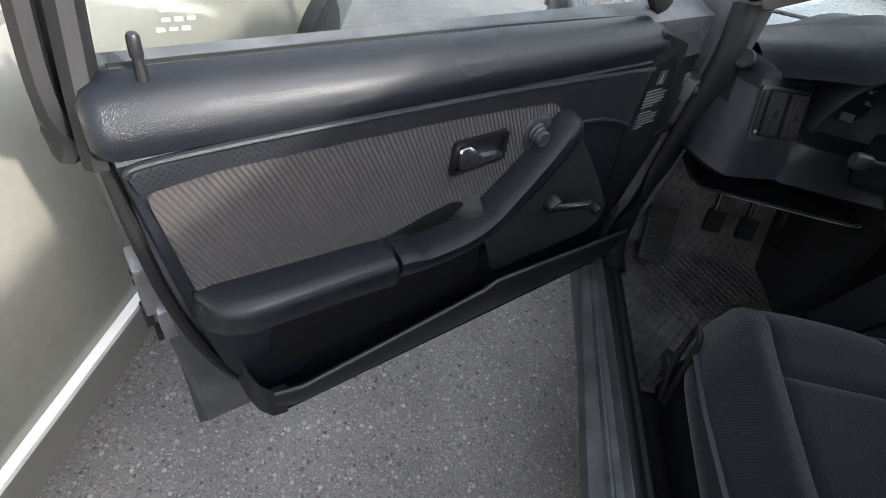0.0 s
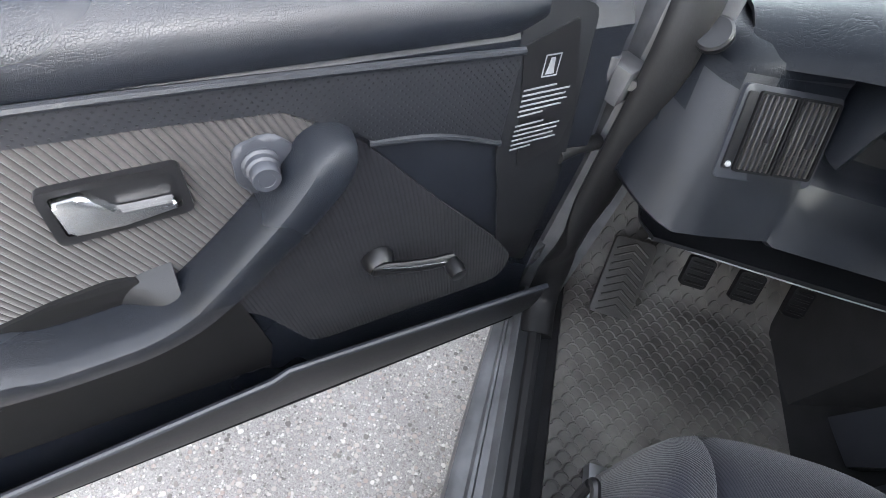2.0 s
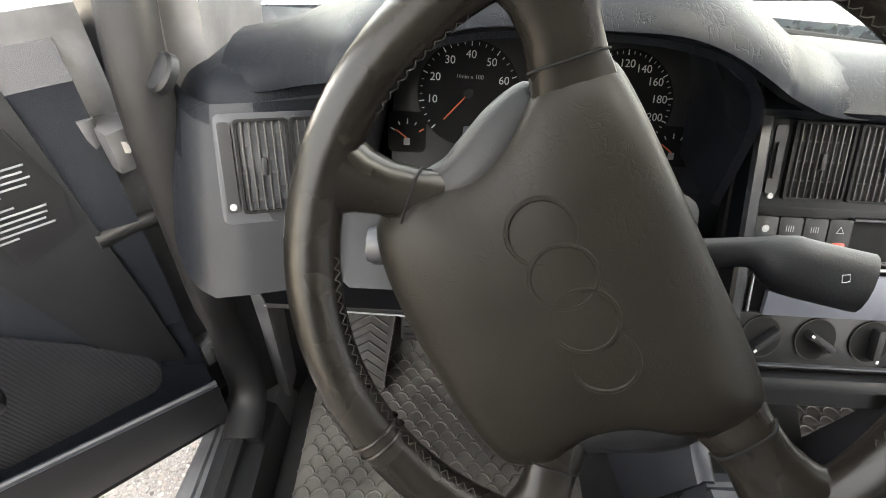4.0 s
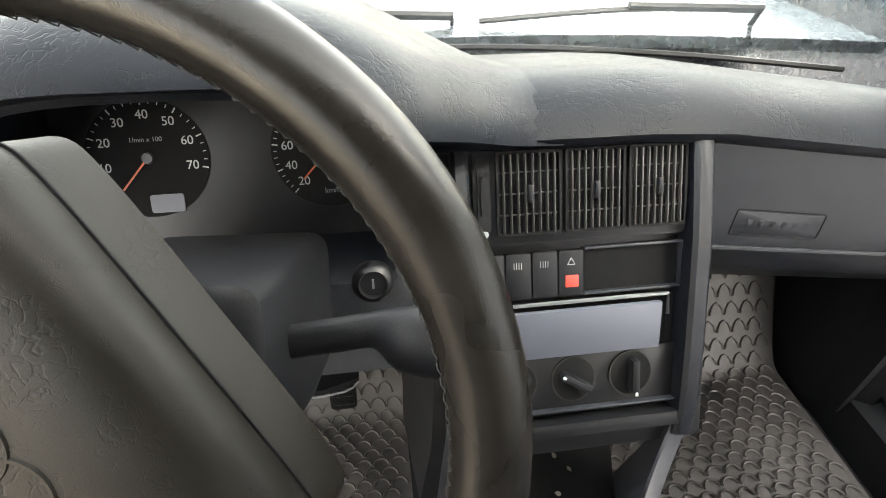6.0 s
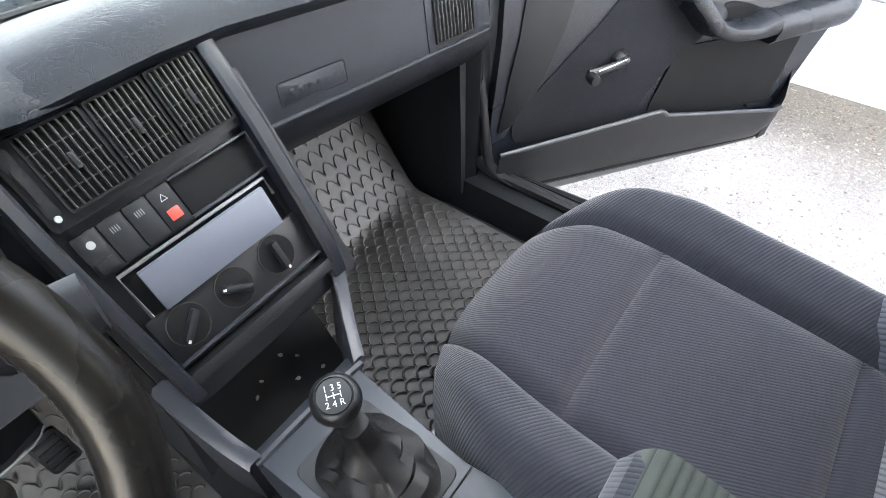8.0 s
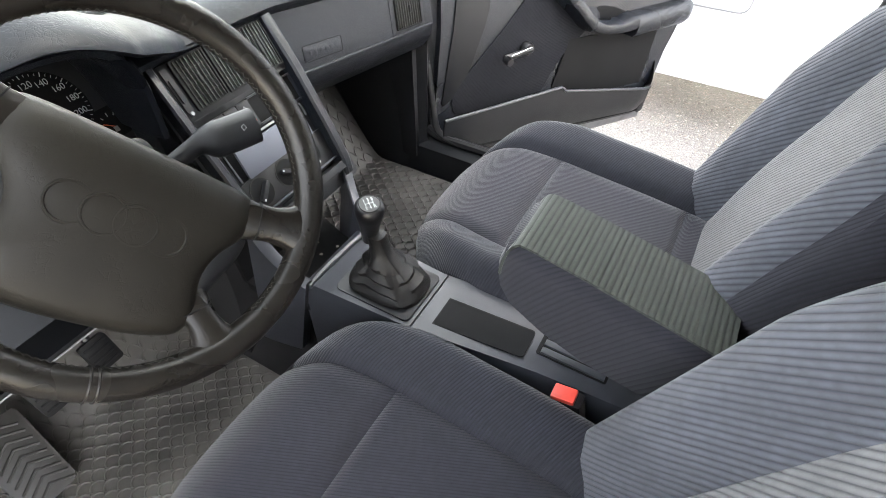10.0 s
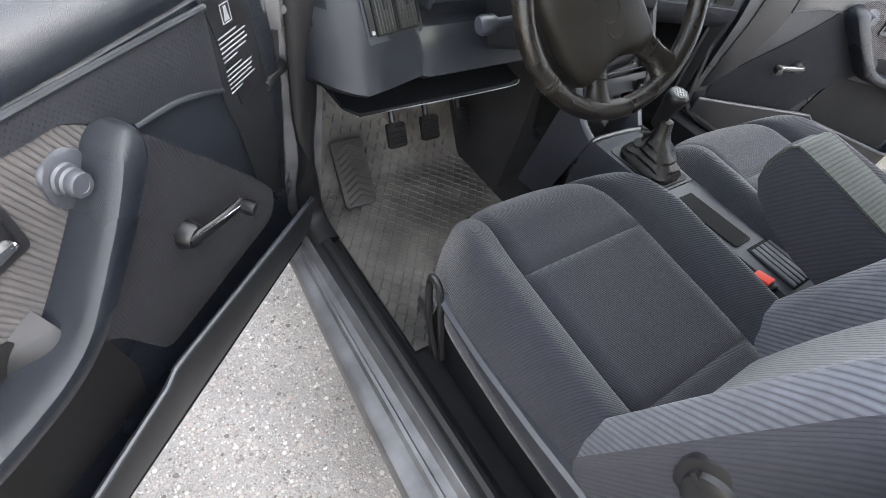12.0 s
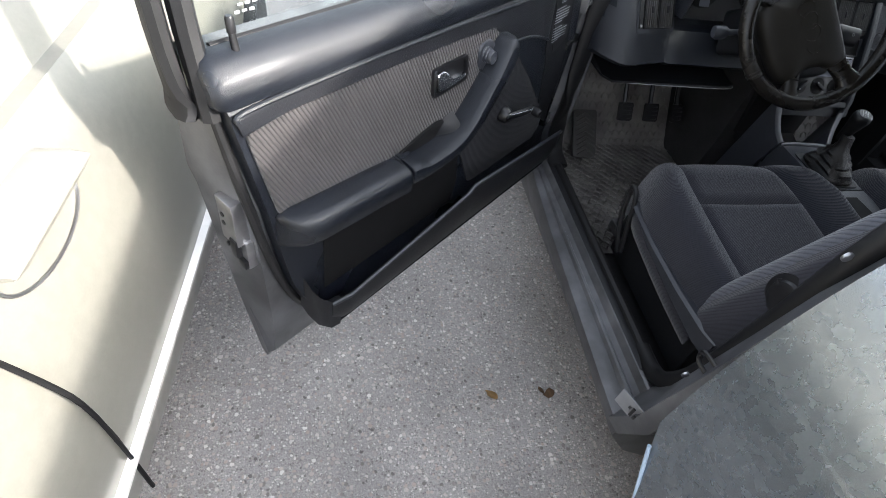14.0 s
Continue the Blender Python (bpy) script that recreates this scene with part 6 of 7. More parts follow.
    def bpanel(name, s0, s1, b0, b1, mt, lab, nu=16, nv=24, seams=(1, 1, 1, 1)):
        bm = bmesh.new()

        def f(p, q):
            wx, wy = abs(s1 - s0) * 0.25, b1 - b0
            e = min(x for x, on in ((p * wx, seams[0]), ((1 - p) * wx, seams[1]), (q * wy, seams[2]), ((1 - q) * wy, seams[3]), (9, 1)) if on)
            return back(mix(s0, s1, p), mix(b0, b1, q), 0.012 * math.exp(-(e / 0.012) ** 2))

        sheet(bm, f, nu, nv, 0.015)
        return part(name, bm, mt, o, lab)

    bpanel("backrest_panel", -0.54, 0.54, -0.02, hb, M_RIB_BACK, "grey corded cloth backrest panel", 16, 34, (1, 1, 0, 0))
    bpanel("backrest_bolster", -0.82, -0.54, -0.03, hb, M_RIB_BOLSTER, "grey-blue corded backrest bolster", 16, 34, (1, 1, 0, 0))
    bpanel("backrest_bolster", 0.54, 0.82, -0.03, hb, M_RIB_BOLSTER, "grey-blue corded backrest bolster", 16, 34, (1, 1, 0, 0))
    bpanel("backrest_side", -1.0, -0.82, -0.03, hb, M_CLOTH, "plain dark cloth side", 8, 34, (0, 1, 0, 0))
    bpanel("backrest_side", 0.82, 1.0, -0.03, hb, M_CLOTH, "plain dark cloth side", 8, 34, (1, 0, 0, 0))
    bm = bmesh.new()
    edge = [(-1.0, -0.03 + (hb + 0.03) * k / 16) for k in range(17)] + [(-1 + 2 * k / 12, hb) for k in range(1, 12)] + [(1.0, hb - (hb + 0.03) * k / 16) for k in range(17)]
    inv = B.inverted()
    rings = []
    for depth, inn in ((0.0, 0.0), (0.03, -0.004), (0.07, 0.0), (0.10, 0.02)):
        ring = []
        for s, b in edge:
            p = inv @ back(s, b, 0.0)
            k = 1 - inn / 0.26
            ring.append(B @ Vector((p.x * k, p.y * (1 - inn / 0.6), min(p.z, 0.02) - depth)))
        rings.append(ring)
    loft(bm, rings, closed=False)
    vs = [v for v in bm.verts][-len(edge):]
    bm.faces.new(vs)
    part("backrest_shell", bm, M_CLOTH, o, "dark cloth sides and back of the seat")
    bm = bmesh.new()
    loft(bm, [[B @ Vector((a * k, hb + 0.14 + b * k, h)) for a, b in rounded([(-0.135, -0.080), (0.135, -0.080), (0.12, 0.080), (-0.12, 0.080)], 0.04)] for h, k in ((-0.085, 0.75), (-0.070, 0.93), (-0.045, 1), (0.0, 1), (0.025, 0.93), (0.036, 0.7))])
    hr = part("headrest", bm, M_RIB_BACK, o, "grey corded cloth headrest")
    for s in (-1, 1):
        bm = bmesh.new()
        tube(bm, [B @ Vector((s * 0.06, hb - 0.06, -0.04)), B @ Vector((s * 0.06, hb + 0.08, -0.04))], 0.006, 8)
        part("headrest_post", bm, M_CHROME, hr, "metal headrest post")
    return o


def seat_controls(o, s):
    """Height lever and round recliner on the seat's door side (s)."""
    bm = bmesh.new()
    pts = smooth_path([(s * 0.288, -0.16, 0.29), (s * 0.294, -0.12, 0.36), (s * 0.297, -0.10, 0.43), (s * 0.297, -0.095, 0.475), (s * 0.292, -0.118, 0.46), (s * 0.289, -0.145, 0.38), (s * 0.286, -0.17, 0.30)], 5)
    tube(bm, pts, 0.007, 8)
    part("height_lever", bm, M_BLACK, o, "black looped seat lever")
    bm = bmesh.new()
    m = axes((s * 0.280, -0.590, 0.655), (0, -0.31, 0.95), (0, -0.95, -0.31)) if s < 0 else axes((s * 0.280, -0.59, 0.655), (0, -0.95, -0.31), (0, -0.31, 0.95))
    m = m @ pose(0, 0, 0, 0, 0 if m.col[2].x * s > 0 else 180, 0)
    lathe(bm, [(0, 0), (0.052, 0), (0.050, 0.012), (0.038, 0.015), (0.035, 0.022), (0.028, 0.025), (0, 0.025)], m, 30)
    k = part("recliner_knob", bm, M_BLACK, o, "round black recliner knob")
    for q in range(3):
        bm = bmesh.new()
        box(bm, (0.030, 0, 0.016), (0.022, 0.010, 0.018), 0.004)
        bmesh.ops.transform(bm, matrix=m @ pose(0, 0, 0, 0, 0, 120 * q + 20), verts=bm.verts)
        part("knob_rib", bm, M_BLACK, k)


seat_d = seat("dark cloth driver's seat with grey corded backrest", pose(-0.347, -0.212, 0.025), 0.62)
seat_p = seat("dark cloth passenger seat beside the open door", pose(0.335, -0.222, 0.03), 0.55)
seat_controls(seat_d, -1)

# ---- centre console, gear lever, armrest, buckle ----
con = thing("centre_console", "slate plastic centre console with open tray and coin slot", "console", (0, -0.3, 0.25))
bm = bmesh.new()


def con_ring(y, xl, xr, z, zb=0.25):
    return [(xl, y, zb), (xl, y, z - 0.012), (xl + 0.004, y, z), (xr - 0.004, y, z), (xr, y, z - 0.012), (xr, y, zb)]


loft(bm, [con_ring(y, xl, xr, z) for y, xl, xr, z in ((-0.125, -0.085, 0.085, 0.520), (-0.15, -0.085, 0.080, 0.530), (-0.335, -0.076, 0.066, 0.528), (-0.56, -0.045, 0.092, 0.522), (-0.75, -0.030, 0.100, 0.515))])
cb = part("console_body", bm, M_PLASTIC_BLUE, con, "slate plastic console body")
# tray floor and back coloured near-black for the shade inside
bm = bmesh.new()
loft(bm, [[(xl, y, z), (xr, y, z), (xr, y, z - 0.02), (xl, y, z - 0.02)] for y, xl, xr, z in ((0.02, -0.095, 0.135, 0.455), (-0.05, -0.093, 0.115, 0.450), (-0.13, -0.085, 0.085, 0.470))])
part("tray_floor", bm, M_VOID, con, "open tray below the heater panel, its shade painted near-black")
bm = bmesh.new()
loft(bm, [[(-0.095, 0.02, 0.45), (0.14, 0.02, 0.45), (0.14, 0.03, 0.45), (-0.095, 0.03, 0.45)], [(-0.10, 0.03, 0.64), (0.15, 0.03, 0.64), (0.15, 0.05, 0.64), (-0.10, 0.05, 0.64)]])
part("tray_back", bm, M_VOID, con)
for s, pts in ((-1, [(-0.100, -0.055, 0.640), (-0.098, -0.075, 0.600), (-0.092, -0.11, 0.555), (-0.085, -0.145, 0.530)]), (1, [(0.150, -0.06, 0.625), (0.138, -0.075, 0.590), (0.110, -0.11, 0.555), (0.082, -0.15, 0.533)])):
    bm = bmesh.new()
    rings = []
    for x, y, z in smooth_path(pts, 4):
        rings.append([(x - 0.011, y, z + 0.002), (x - 0.006, y + 0.002, z + 0.008), (x + 0.006, y + 0.002, z + 0.008), (x + 0.011, y, z + 0.002), (x + 0.011, y + 0.06, 0.30), (x - 0.011, y + 0.06, 0.30)])
    loft(bm, rings)
    part("console_arm", bm, M_PLASTIC_BLUE, con, "slate side arm of the console")
bm = bmesh.new()
tube(bm, smooth_path([(-0.085, -0.142, 0.527), (-0.04, -0.143, 0.531), (0.04, -0.146, 0.531), (0.085, -0.150, 0.529)], 4), 0.007, 8)
part("tray_edge", bm, M_PLASTIC_BLUE, con)
bm = bmesh.new()
prism(bm, rounded([(-0.066, -0.337), (0.050, -0.337), (0.050, -0.185), (-0.066, -0.185)], 0.012), 0.004, Matrix.Translation((0, 0, 0.528)), 0.001)
part("gaiter_plate", bm, M_PLASTIC, con, "recessed frame round the gear gaiter")
# coin tray and cassette slots: flat sheets, shade of their depth painted near-black
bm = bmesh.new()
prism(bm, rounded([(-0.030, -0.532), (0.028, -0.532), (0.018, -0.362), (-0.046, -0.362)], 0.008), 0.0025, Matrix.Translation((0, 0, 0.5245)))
part("coin_slot", bm, M_VOID, con, "long coin tray, a flat sheet with its shade painted near-black")
bm = bmesh.new()
prism(bm, rounded([(-0.008, -0.662), (0.076, -0.662), (0.076, -0.545), (-0.008, -0.545)], 0.004), 0.002, Matrix.Translation((0, 0, 0.5215)))
gp = part("cassette_box", bm, M_VOID, con, "slotted cassette holder")
for k in range(5):
    bm = bmesh.new()
    box(bm, (0.0005 + 0.0165 * k, -0.605, 0.525), (0.012, 0.105, 0.005), 0.0012)
    part("rib", bm, M_PLASTIC_BLUE, gp)
bm = bmesh.new()
box(bm, (-0.005, -0.345, 0.5295), (0.134, 0.0016, 0.002), 0)
part("console_joint", bm, M_VOID, con)

gear = thing("gear_lever", "black gear lever with leather gaiter and numbered knob", "gear lever", (-0.002, -0.262, 0.53))
bm = bmesh.new()
rings = []
for h, a, b, wr in ((0.534, 0.054, 0.072, 0.0), (0.542, 0.054, 0.071, 0.003), (0.549, 0.048, 0.062, 0.005), (0.556, 0.049, 0.060, 0.007), (0.564, 0.039, 0.048, 0.005), (0.571, 0.040, 0.048, 0.007), (0.580, 0.029, 0.036, 0.005), (0.588, 0.029, 0.034, 0.006), (0.598, 0.021, 0.023, 0.003), (0.615, 0.016, 0.017, 0.001), (0.640, 0.0145, 0.0145, 0.0)):
    rings.append([(-0.006 + (a + 0.55 * wr * math.sin(5 * t + h * 60) + 0.3 * wr * math.sin(9 * t + h * 30)) * math.copysign(abs(math.cos(t)) ** 0.7, math.cos(t)), -0.262 + 0.018 * max(0.0, h - 0.55) / 0.09 + (b + 0.55 * wr * math.cos(5 * t + h * 70)) * math.copysign(abs(math.sin(t)) ** 0.7, math.sin(t)), h + wr * 0.4 * math.sin(4 * t + 1.3)) for t in (math.tau * k / 64 for k in range(64))])
loft(bm, rings)
part("gaiter", bm, M_BOOT, gear, "wrinkled black leather gaiter")
GT = axes((-0.009, -0.236, 0.680), (0.82, -0.57, 0.0), (0.56, 0.79, 0.22))
bm = bmesh.new()
lathe(bm, [(0, -0.065), (0.013, -0.065), (0.015, -0.045), (0.018, -0.02), (0.022, 0.0), (0.0245, 0.014), (0.0235, 0.024), (0.020, 0.0295), (0.0178, 0.0305), (0.0172, 0.0295), (0, 0.0300)], GT, 30)
kn = part("knob", bm, M_BLACK, gear, "rounded black gear knob")
bm = bmesh.new()
lathe(bm, [(0, 0.0298), (0.0168, 0.0298), (0.0160, 0.0312), (0, 0.0318)], GT, 28)
part("knob_cap", bm, M_BLACK, kn, "domed shift pattern cap")
words("shift_number", "1 3 5", 0.0085, GT @ pose(0.0, 0.0072, 0.0322), M_WHITE, kn, 0.0002)
words("shift_number", "2 4 R", 0.0085, GT @ pose(0.0, -0.0078, 0.0322), M_WHITE, kn, 0.0002)
for dx in (-0.0065, 0, 0.0065):
    bm = bmesh.new()
    box(bm, (dx, 0, 0.0322), (0.0009, 0.006, 0.0005), 0)
    bmesh.ops.transform(bm, matrix=GT, verts=bm.verts)
    part("pattern_line", bm, M_WHITE, kn)
bm = bmesh.new()
box(bm, (0, 0, 0.0322), (0.0139, 0.0009, 0.0005), 0)
bmesh.ops.transform(bm, matrix=GT, verts=bm.verts)
part("pattern_line", bm, M_WHITE, kn)

arm = thing("armrest", "green-grey corded armrest folded down between the seats", "armrest", (0.0, -0.7, 0.6))
bm = bmesh.new()
rings = []
for y, zt, zb, k in ((-0.470, 0.725, 0.700, 0.5), (-0.477, 0.748, 0.672, 0.8), (-0.497, 0.762, 0.645, 1), (-0.55, 0.757, 0.612, 1), (-0.62, 0.742, 0.585, 1), (-0.70, 0.722, 0.570, 1), (-0.78, 0.702, 0.57, 0.9)):
    w = 0.062 * (0.75 + 0.25 * k)
    rings.append([(0.030 + a * w, y, mix(zb, zt, b)) for a, b in ((-1, 0.0), (-1.0, 0.75), (-0.93, 0.92), (-0.75, 1.0), (0.75, 1.0), (0.93, 0.92), (1.0, 0.75), (1, 0.0))])
loft(bm, rings)
part("armrest_side", bm, M_CLOTH, arm, "plain dark cloth armrest body")
bm = bmesh.new()
sheet(bm, lambda a, b: Vector((0.030 + mix(-0.060, 0.060, a), *((lambda t: (mix(-0.50, -0.78, (t - 0.25) / 0.75), mix(0.7645, 0.705, ((t - 0.25) / 0.75) ** 1.15) + 0.002 * math.sin(math.pi * a)) if t > 0.25 else (-0.50 + 0.028 * math.sin((0.25 - t) / 0.25 * 1.5), 0.7645 - 0.075 * (1 - math.cos((0.25 - t) / 0.25 * 1.5))))(b)))), 8, 30, 0.004)
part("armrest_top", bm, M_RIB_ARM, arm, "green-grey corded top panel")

buckle = thing("seat_belt_buckle", "black seat belt buckle with red button by the seat", "buckle", (-0.06, -0.62, 0.45))
bm = bmesh.new()
box(bm, (-0.062, -0.625, 0.495), (0.030, 0.05, 0.075), 0.006, (-12, 0, 0))
part("buckle_body", bm, M_BLACK, buckle)
bm = bmesh.new()
box(bm, (-0.062, -0.613, 0.533), (0.026, 0.036, 0.010), 0.003, (-12, 0, 0))
part("release_button", bm, M_RED, buckle, "worn red release button")
bm = bmesh.new()
tube(bm, [(-0.062, -0.635, 0.46), (-0.075, -0.66, 0.30)], 0.010, 8, 0.5)
part("buckle_stem", bm, M_BLACK, buckle)

# ---- floor mats and pedals ----
def scale_mat(name, label, x0, x1, y0, y1, step, kick, rubber):
    """A rubber mat of raised fish-scale arcs that climbs the toe board."""
    o = thing(name, label, "floor mat", ((x0 + x1) / 2, (y0 + y1) / 2, FLOOR_Z), group="floor mats")

    def lift(x, y):
        return FLOOR_Z + 0.008 + (math.hypot(max(0, y - kick), 0.03) - 0.03) * 1.6

    bm = bmesh.new()
    loft(bm, [[(x0, y, z), (x1, y, z), (x1, y + 0.003, z - 0.006), (x0, y + 0.003, z - 0.006)] for y, z in ((y, lift(0, y)) for y in (mix(y0, y1, k / 40) for k in range(41)))])
    base = part("mat_sheet", bm, rubber, o, "dusty black rubber sheet")
    bm = bmesh.new()
    rows = int((y1 - y0) / (step * 0.62))
    for j in range(rows):
        y = y0 + step * 0.4 + j * step * 0.62
        x = x0 + step * 0.5 + (step / 2 if j % 2 else 0)
        while x < x1 - step * 0.4:
            pts = [(x + step * 0.47 * math.cos(w), y + step * 0.52 * math.sin(w), lift(0, y + step * 0.5 * math.sin(w)) + 0.0045) for w in (math.pi * (0.06 + 0.88 * k / 6) for k in range(7))]
            tube(bm, pts, 0.0024, 4)
            x += step
    sc = part("scale_pattern", bm, rubber, base, "raised fish-scale pattern")
    tagged(sc, kind="stuff")
    return o


scale_mat("floor_mat", "dusty black rubber driver's mat with scale pattern", -0.625, -0.14, -0.30, 0.42, 0.030, 0.22, M_MAT)
scale_mat("floor_mat", "black rubber passenger mat with raised scale pattern", 0.155, 0.64, -0.26, 0.40, 0.034, 0.22, M_MATD)

for x, w in ((-0.436, 0.050), (-0.338, 0.050), (-0.237, 0.040)):
    pd = thing("pedal", "worn black rubber pedal below the dashboard", "pedal", (x, 0.18, 0.38), group="pedals")
    bm = bmesh.new()
    M_ = axes((x, 0.158, 0.422), (1, 0, 0), (0, 0.5, 0.87))
    prism(bm, rounded([(-w / 2, -0.03), (w / 2, -0.03), (w / 2, 0.03), (-w / 2, 0.03)], 0.006), 0.012, M_, 0.003)
    pad = part("pedal_pad", bm, M_RUBBER, pd, "ribbed rubber pad")
    for k in range(4):
        bm = bmesh.new()
        box(bm, (0, -0.02 + 0.0133 * k, 0.013), (w * 0.8, 0.005, 0.003), 0.001, seg=1)
        bmesh.ops.transform(bm, matrix=M_, verts=bm.verts)
        part("pad_rib", bm, M_RUBBER, pad)
    bm = bmesh.new()
    tube(bm, smooth_path([(x, 0.168, 0.43), (x, 0.22, 0.52), (x, 0.24, 0.66)], 4), 0.008, 8)
    part("pedal_arm", bm, M_BLACK, pd, "black metal pedal arm")

# foot rest beside the pedals
fr_ = thing("foot_rest", "dusty ribbed rubber foot rest beside the pedals", "foot rest", (-0.53, 0.2, 0.25))
FR = axes((-0.530, 0.190, 0.300), (1, 0, 0), (0, 0.80, 0.60))
bm = bmesh.new()
prism(bm, rounded([(-0.050, -0.085), (0.036, -0.085), (0.054, 0.085), (-0.036, 0.085)], 0.010), 0.012, FR, 0.003)
fp = part("foot_pad", bm, M_REST, fr_, "dusty rubber pad")
for k in range(9):
    bm = bmesh.new()
    b = -0.068 + 0.017 * k
    tube(bm, [FR @ Vector(p) for p in ((-0.038 + 0.09 * (b + 0.085) / 1.9, b - 0.012, 0.013), (0.0 + 0.09 * (b + 0.085) / 1.9, b + 0.008, 0.013), (0.032 + 0.09 * (b + 0.085) / 1.9, b - 0.012, 0.013))], 0.003, 6)
    part("pad_rib", bm, M_REST, fp)

# ---- the neighbouring cars ----
def parked_car(name, label, x_side, s, y0, y1, paint, strip=True, lean=0.0, tall=0.48, boxy=False):
    """The side of a parked car that faces this one, with roof, wheels and handle; s is the way its side faces."""
    o = thing(name, label, "car", (x_side, (y0 + y1) / 2, 0))
    away = -s

    def X(d, y):
        return x_side + away * d + lean * (y - y0)

    bm = bmesh.new()
    prof = [(0.10, 0.22), (0.035, 0.24), (0.012, 0.32), (0.0, 0.45), (0.0, 0.60), (0.02, 0.74), (0.06, 0.86), (0.10, 0.93), (1.55, 0.93), (1.62, 0.5), (1.55, 0.22)]
    n = 14
    loft(bm, [[(X(d + (0.10 * (abs(2 * k / n - 1) ** 4)), y0 + (y1 - y0) * k / n), y0 + (y1 - y0) * k / n, z - (0.12 * max(0, abs(2 * k / n - 1) - 0.75) / 0.25 if z > 0.8 else 0)) for d, z in prof] for k in range(n + 1)])
    b = part("body", bm, paint, o, "smooth painted car side")
    bm = bmesh.new()
    ya, yb = mix(y0, y1, 0.25), mix(y0, y1, 0.80)
    rings = []
    line = ((y0 + 0.03, 0.0), (y0 + 0.06, 0.97), (y0 + 0.5, 1.0), (yb - 0.2, 1.0), (yb + 0.05, 0.9), (y1 - 0.35, 0.0)) if boxy else ((ya - 0.25, 0.0), (ya + 0.1, 0.8), (mix(ya, yb, 0.5), 1.0), (yb - 0.2, 0.9), (yb + 0.3, 0.0))
    for y, k in line:
        rings.append([(X(d, y), y, 0.92 + tall * k * q) for d, q in ((0.12, 0), (0.22, 0.6), (0.32, 0.95), (0.8, 1.0), (1.3, 0.95), (1.42, 0.6), (1.52, 0))])
    loft(bm, rings, closed=False)
    part("cabin", bm, paint, o, "cabin and roof")
    for q in (0.14, 0.84):
        y = mix(y0, y1, q)
        bm = bmesh.new()
        lathe(bm, [(0.19, 0.0), (0.30, 0.0), (0.315, 0.03), (0.315, 0.17), (0.29, 0.20), (0.19, 0.20)], pose(X(-0.005, y), y, 0.315, 0, 90 * away, 0), 40)
        wh = part("wheel", bm, M_RUBBER, o, "black tyre")
        bm = bmesh.new()
        lathe(bm, [(0, 0.03), (0.10, 0.035), (0.185, 0.012), (0.195, 0.012), (0.195, 0.19), (0, 0.19)], pose(X(-0.005, y), y, 0.315, 0, 90 * away, 0), 32)
        part("rim", bm, M_STEEL, wh, "silver wheel rim")
    if strip:
        bm = bmesh.new()
        loft(bm, [[(X(-0.006 + d, y), y, z) for d, z in ((0.012, 0.430), (-0.006, 0.433), (-0.008, 0.449), (0.012, 0.457))] for y in (y0 + 0.9, y1 - 0.9)])
        part("side_moulding", bm, M_TRIMWHITE, o, "bright moulding along the side")
    return o, b, X


o, b, X = parked_car("parked_car", "champagne-grey car parked close beside the open door", -2.028, 1, -3.4, 1.3, M_GOLD, lean=0.10)
bm = bmesh.new()
for pts in ([(-0.004, -0.845, 0.30), (-0.004, -0.85, 0.62), (0.018, -0.86, 0.76), (0.092, -0.87, 0.925)],):
    tube(bm, smooth_path([(X(d, y), y, z) for d, y, z in pts], 4), 0.004, 6)
part("door_gap", bm, M_VOID, o, "dark gap between the doors")
bm = bmesh.new()
rings = []
for y, k in ((-0.800, 0.25), (-0.792, 0.75), (-0.775, 1.0), (-0.68, 1.0), (-0.60, 0.92), (-0.582, 0.7), (-0.575, 0.25)):
    rings.append([(X(d, y), y, 0.882 + h * k) for d, h in ((0.070, -0.020), (0.034, -0.018), (0.022, -0.012), (0.018, -0.002), (0.022, 0.008), (0.036, 0.017), (0.088, 0.020))])
loft(bm, rings)
hd = part("door_handle", bm, M_GOLD, o, "broad champagne-grey pull handle")
bm = bmesh.new()
ring = [Vector((-0.685 + 0.105 * math.cos(a), 0.845 + 0.045 * math.sin(a))) for a in (math.tau * k / 40 for k in range(41))]
tube(bm, [(X(0.02 + (p.y - 0.74) / 3.0 - 0.001, p.x), p.x, p.y) for p in ring], 0.0028, 6)
part("handle_hollow", bm, M_STEEL, hd, "rounded hollow behind the handle")
# the van's roof is out of view; its height is set to shade the cabin
o2, b2, X2 = parked_car("parked_van", "white van parked beyond the passenger door, unseen roof raised to block sun", 1.80, -1, -3.0, 1.6, M_WHITEPAINT, False, tall=2.2, boxy=True)
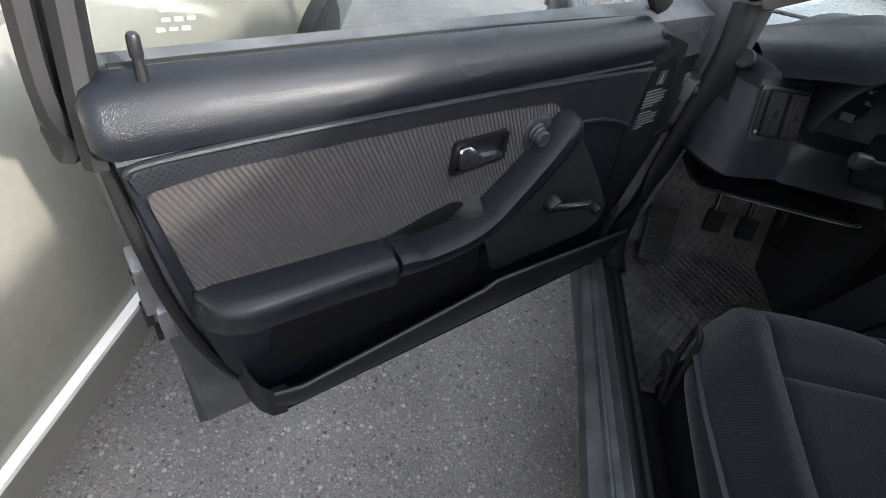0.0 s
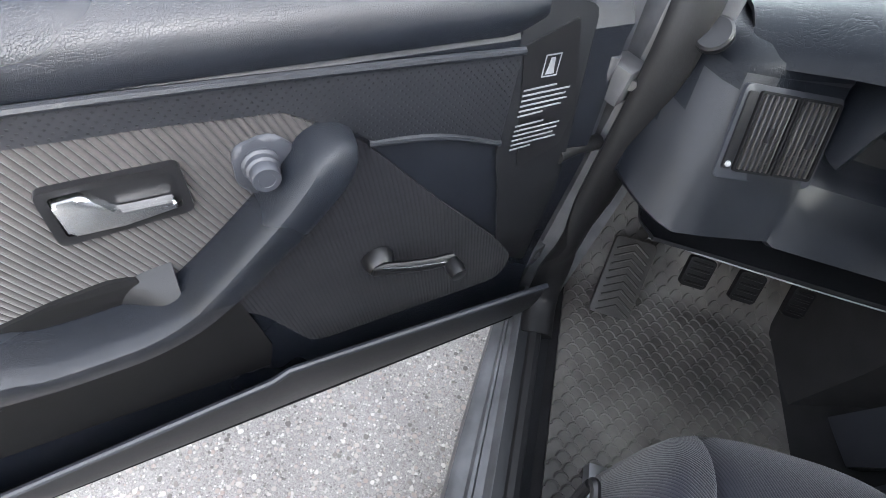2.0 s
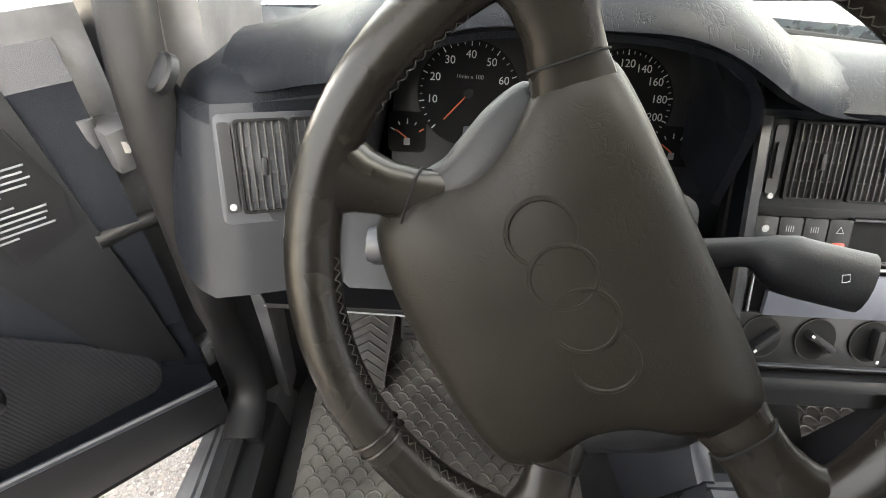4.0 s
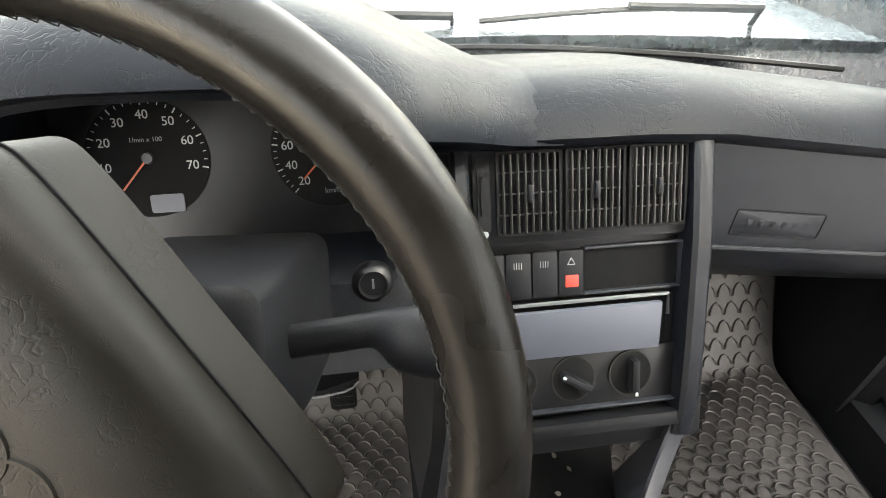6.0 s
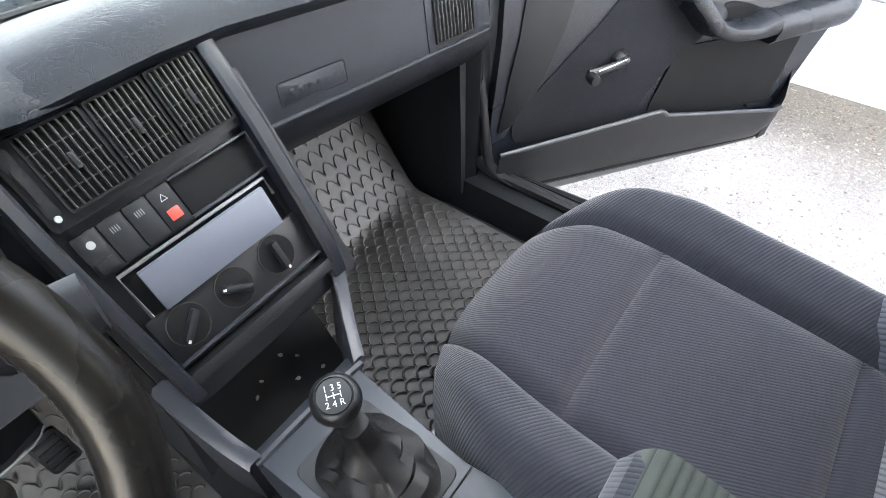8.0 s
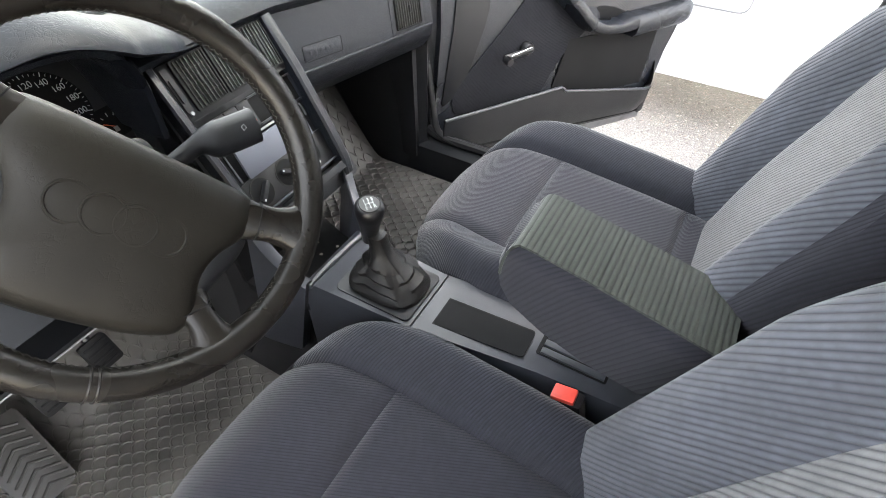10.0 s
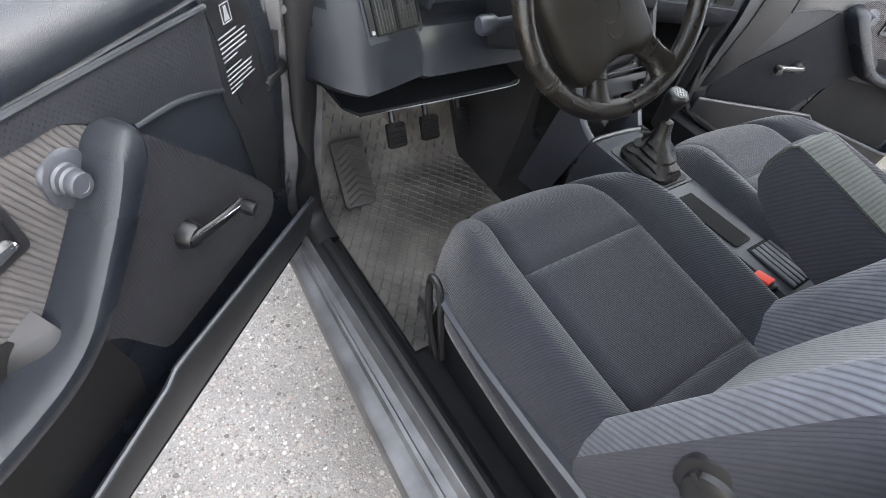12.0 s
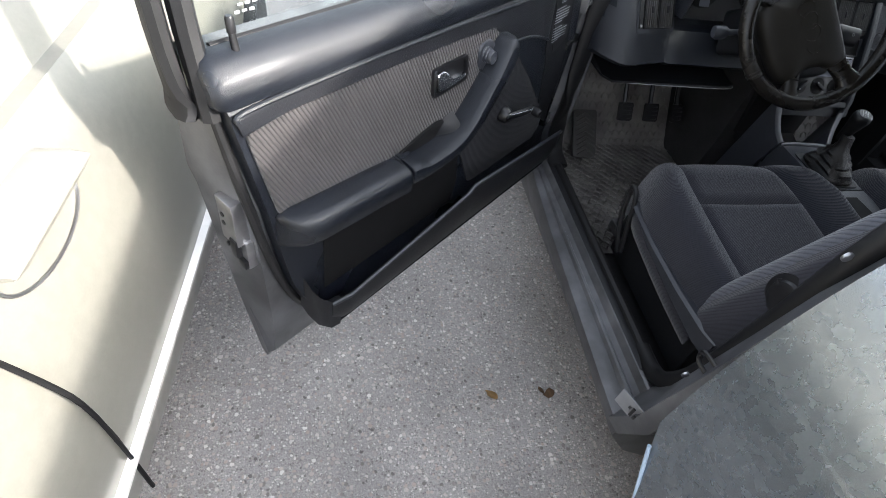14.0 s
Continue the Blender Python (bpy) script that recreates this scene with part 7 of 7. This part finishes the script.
for y in (-1.35, -0.15):
    bm = bmesh.new()
    tube(bm, smooth_path([(X2(d, y + e), y + e, z) for d, e, z in ((-0.004, 0, 0.28), (-0.004, 0, 0.60), (0.024, 0.01, 0.76), (0.095, 0.03, 0.925))], 4), 0.004, 6)
    part("door_gap", bm, M_GREYPRINT, o2, "grey gap between the doors")
bm = bmesh.new()
ring = rounded([(-0.65, 0.55), (-0.30, 0.55), (-0.30, 0.80), (-0.65, 0.80)], 0.04)
tube(bm, [(X2(-0.003 + (0.06 * max(0, z - 0.62) / 0.2), y), y, z) for y, z in ring + ring[:1]], 0.003, 6)
part("filler_flap", bm, M_GREYPRINT, o2, "outline of a flap in the white side")
o3, b3, X3 = parked_car("parked_car", "silver-white car standing ahead beyond the driver's door", -3.9, 1, 0.2, 4.6, M_WHITEPAINT, False)

for q in (o, o2, o3):
    q.location.z = GROUND_Z

# ---- leaves ----
def leaf(x, y, z, size, turn, mt, label):
    bm = bmesh.new()
    pts = [(0, -0.5), (0.22, -0.32), (0.34, -0.05), (0.22, 0.2), (0.08, 0.42), (0, 0.55), (-0.12, 0.36), (-0.30, 0.12), (-0.28, -0.15), (-0.15, -0.36)]
    c = bm.verts.new((0, 0, 0.10 * size))
    vs = [bm.verts.new((a * size, b * size, 0.05 * size + 0.18 * size * math.sin(3 * a + 2 * b + turn))) for a, b in pts]
    fs = [bm.faces.new((c, vs[i], vs[(i + 1) % len(vs)])) for i in range(len(vs))]
    bmesh.ops.solidify(bm, geom=fs, thickness=0.0012)
    bmesh.ops.transform(bm, matrix=pose(x, y, z + 0.003, 0, 0, turn), verts=bm.verts)
    tagged(part("leaf", bm, mt), label, "leaf", "fallen leaves")


leaf(-0.965, -0.588, GROUND_Z, 0.045, 40, M_LEAF, "pale brown dry leaf on the asphalt")
leaf(-0.780, -0.600, GROUND_Z, 0.050, 100, M_LEAFD, "dark brown curled leaf on the asphalt")
leaf(-0.805, -0.585, GROUND_Z, 0.030, 10, M_LEAFD, "dark brown curled leaf on the asphalt")
for x, y, a in ((0.0, -0.02, 10), (0.035, -0.06, 70), (-0.02, -0.035, 130), (0.06, -0.03, 200), (0.045, -0.01, 20), (0.07, -0.075, 95)):
    leaf(x, y, 0.455, 0.009, a, M_SCRAP, "scrap of dry leaf in the console tray")
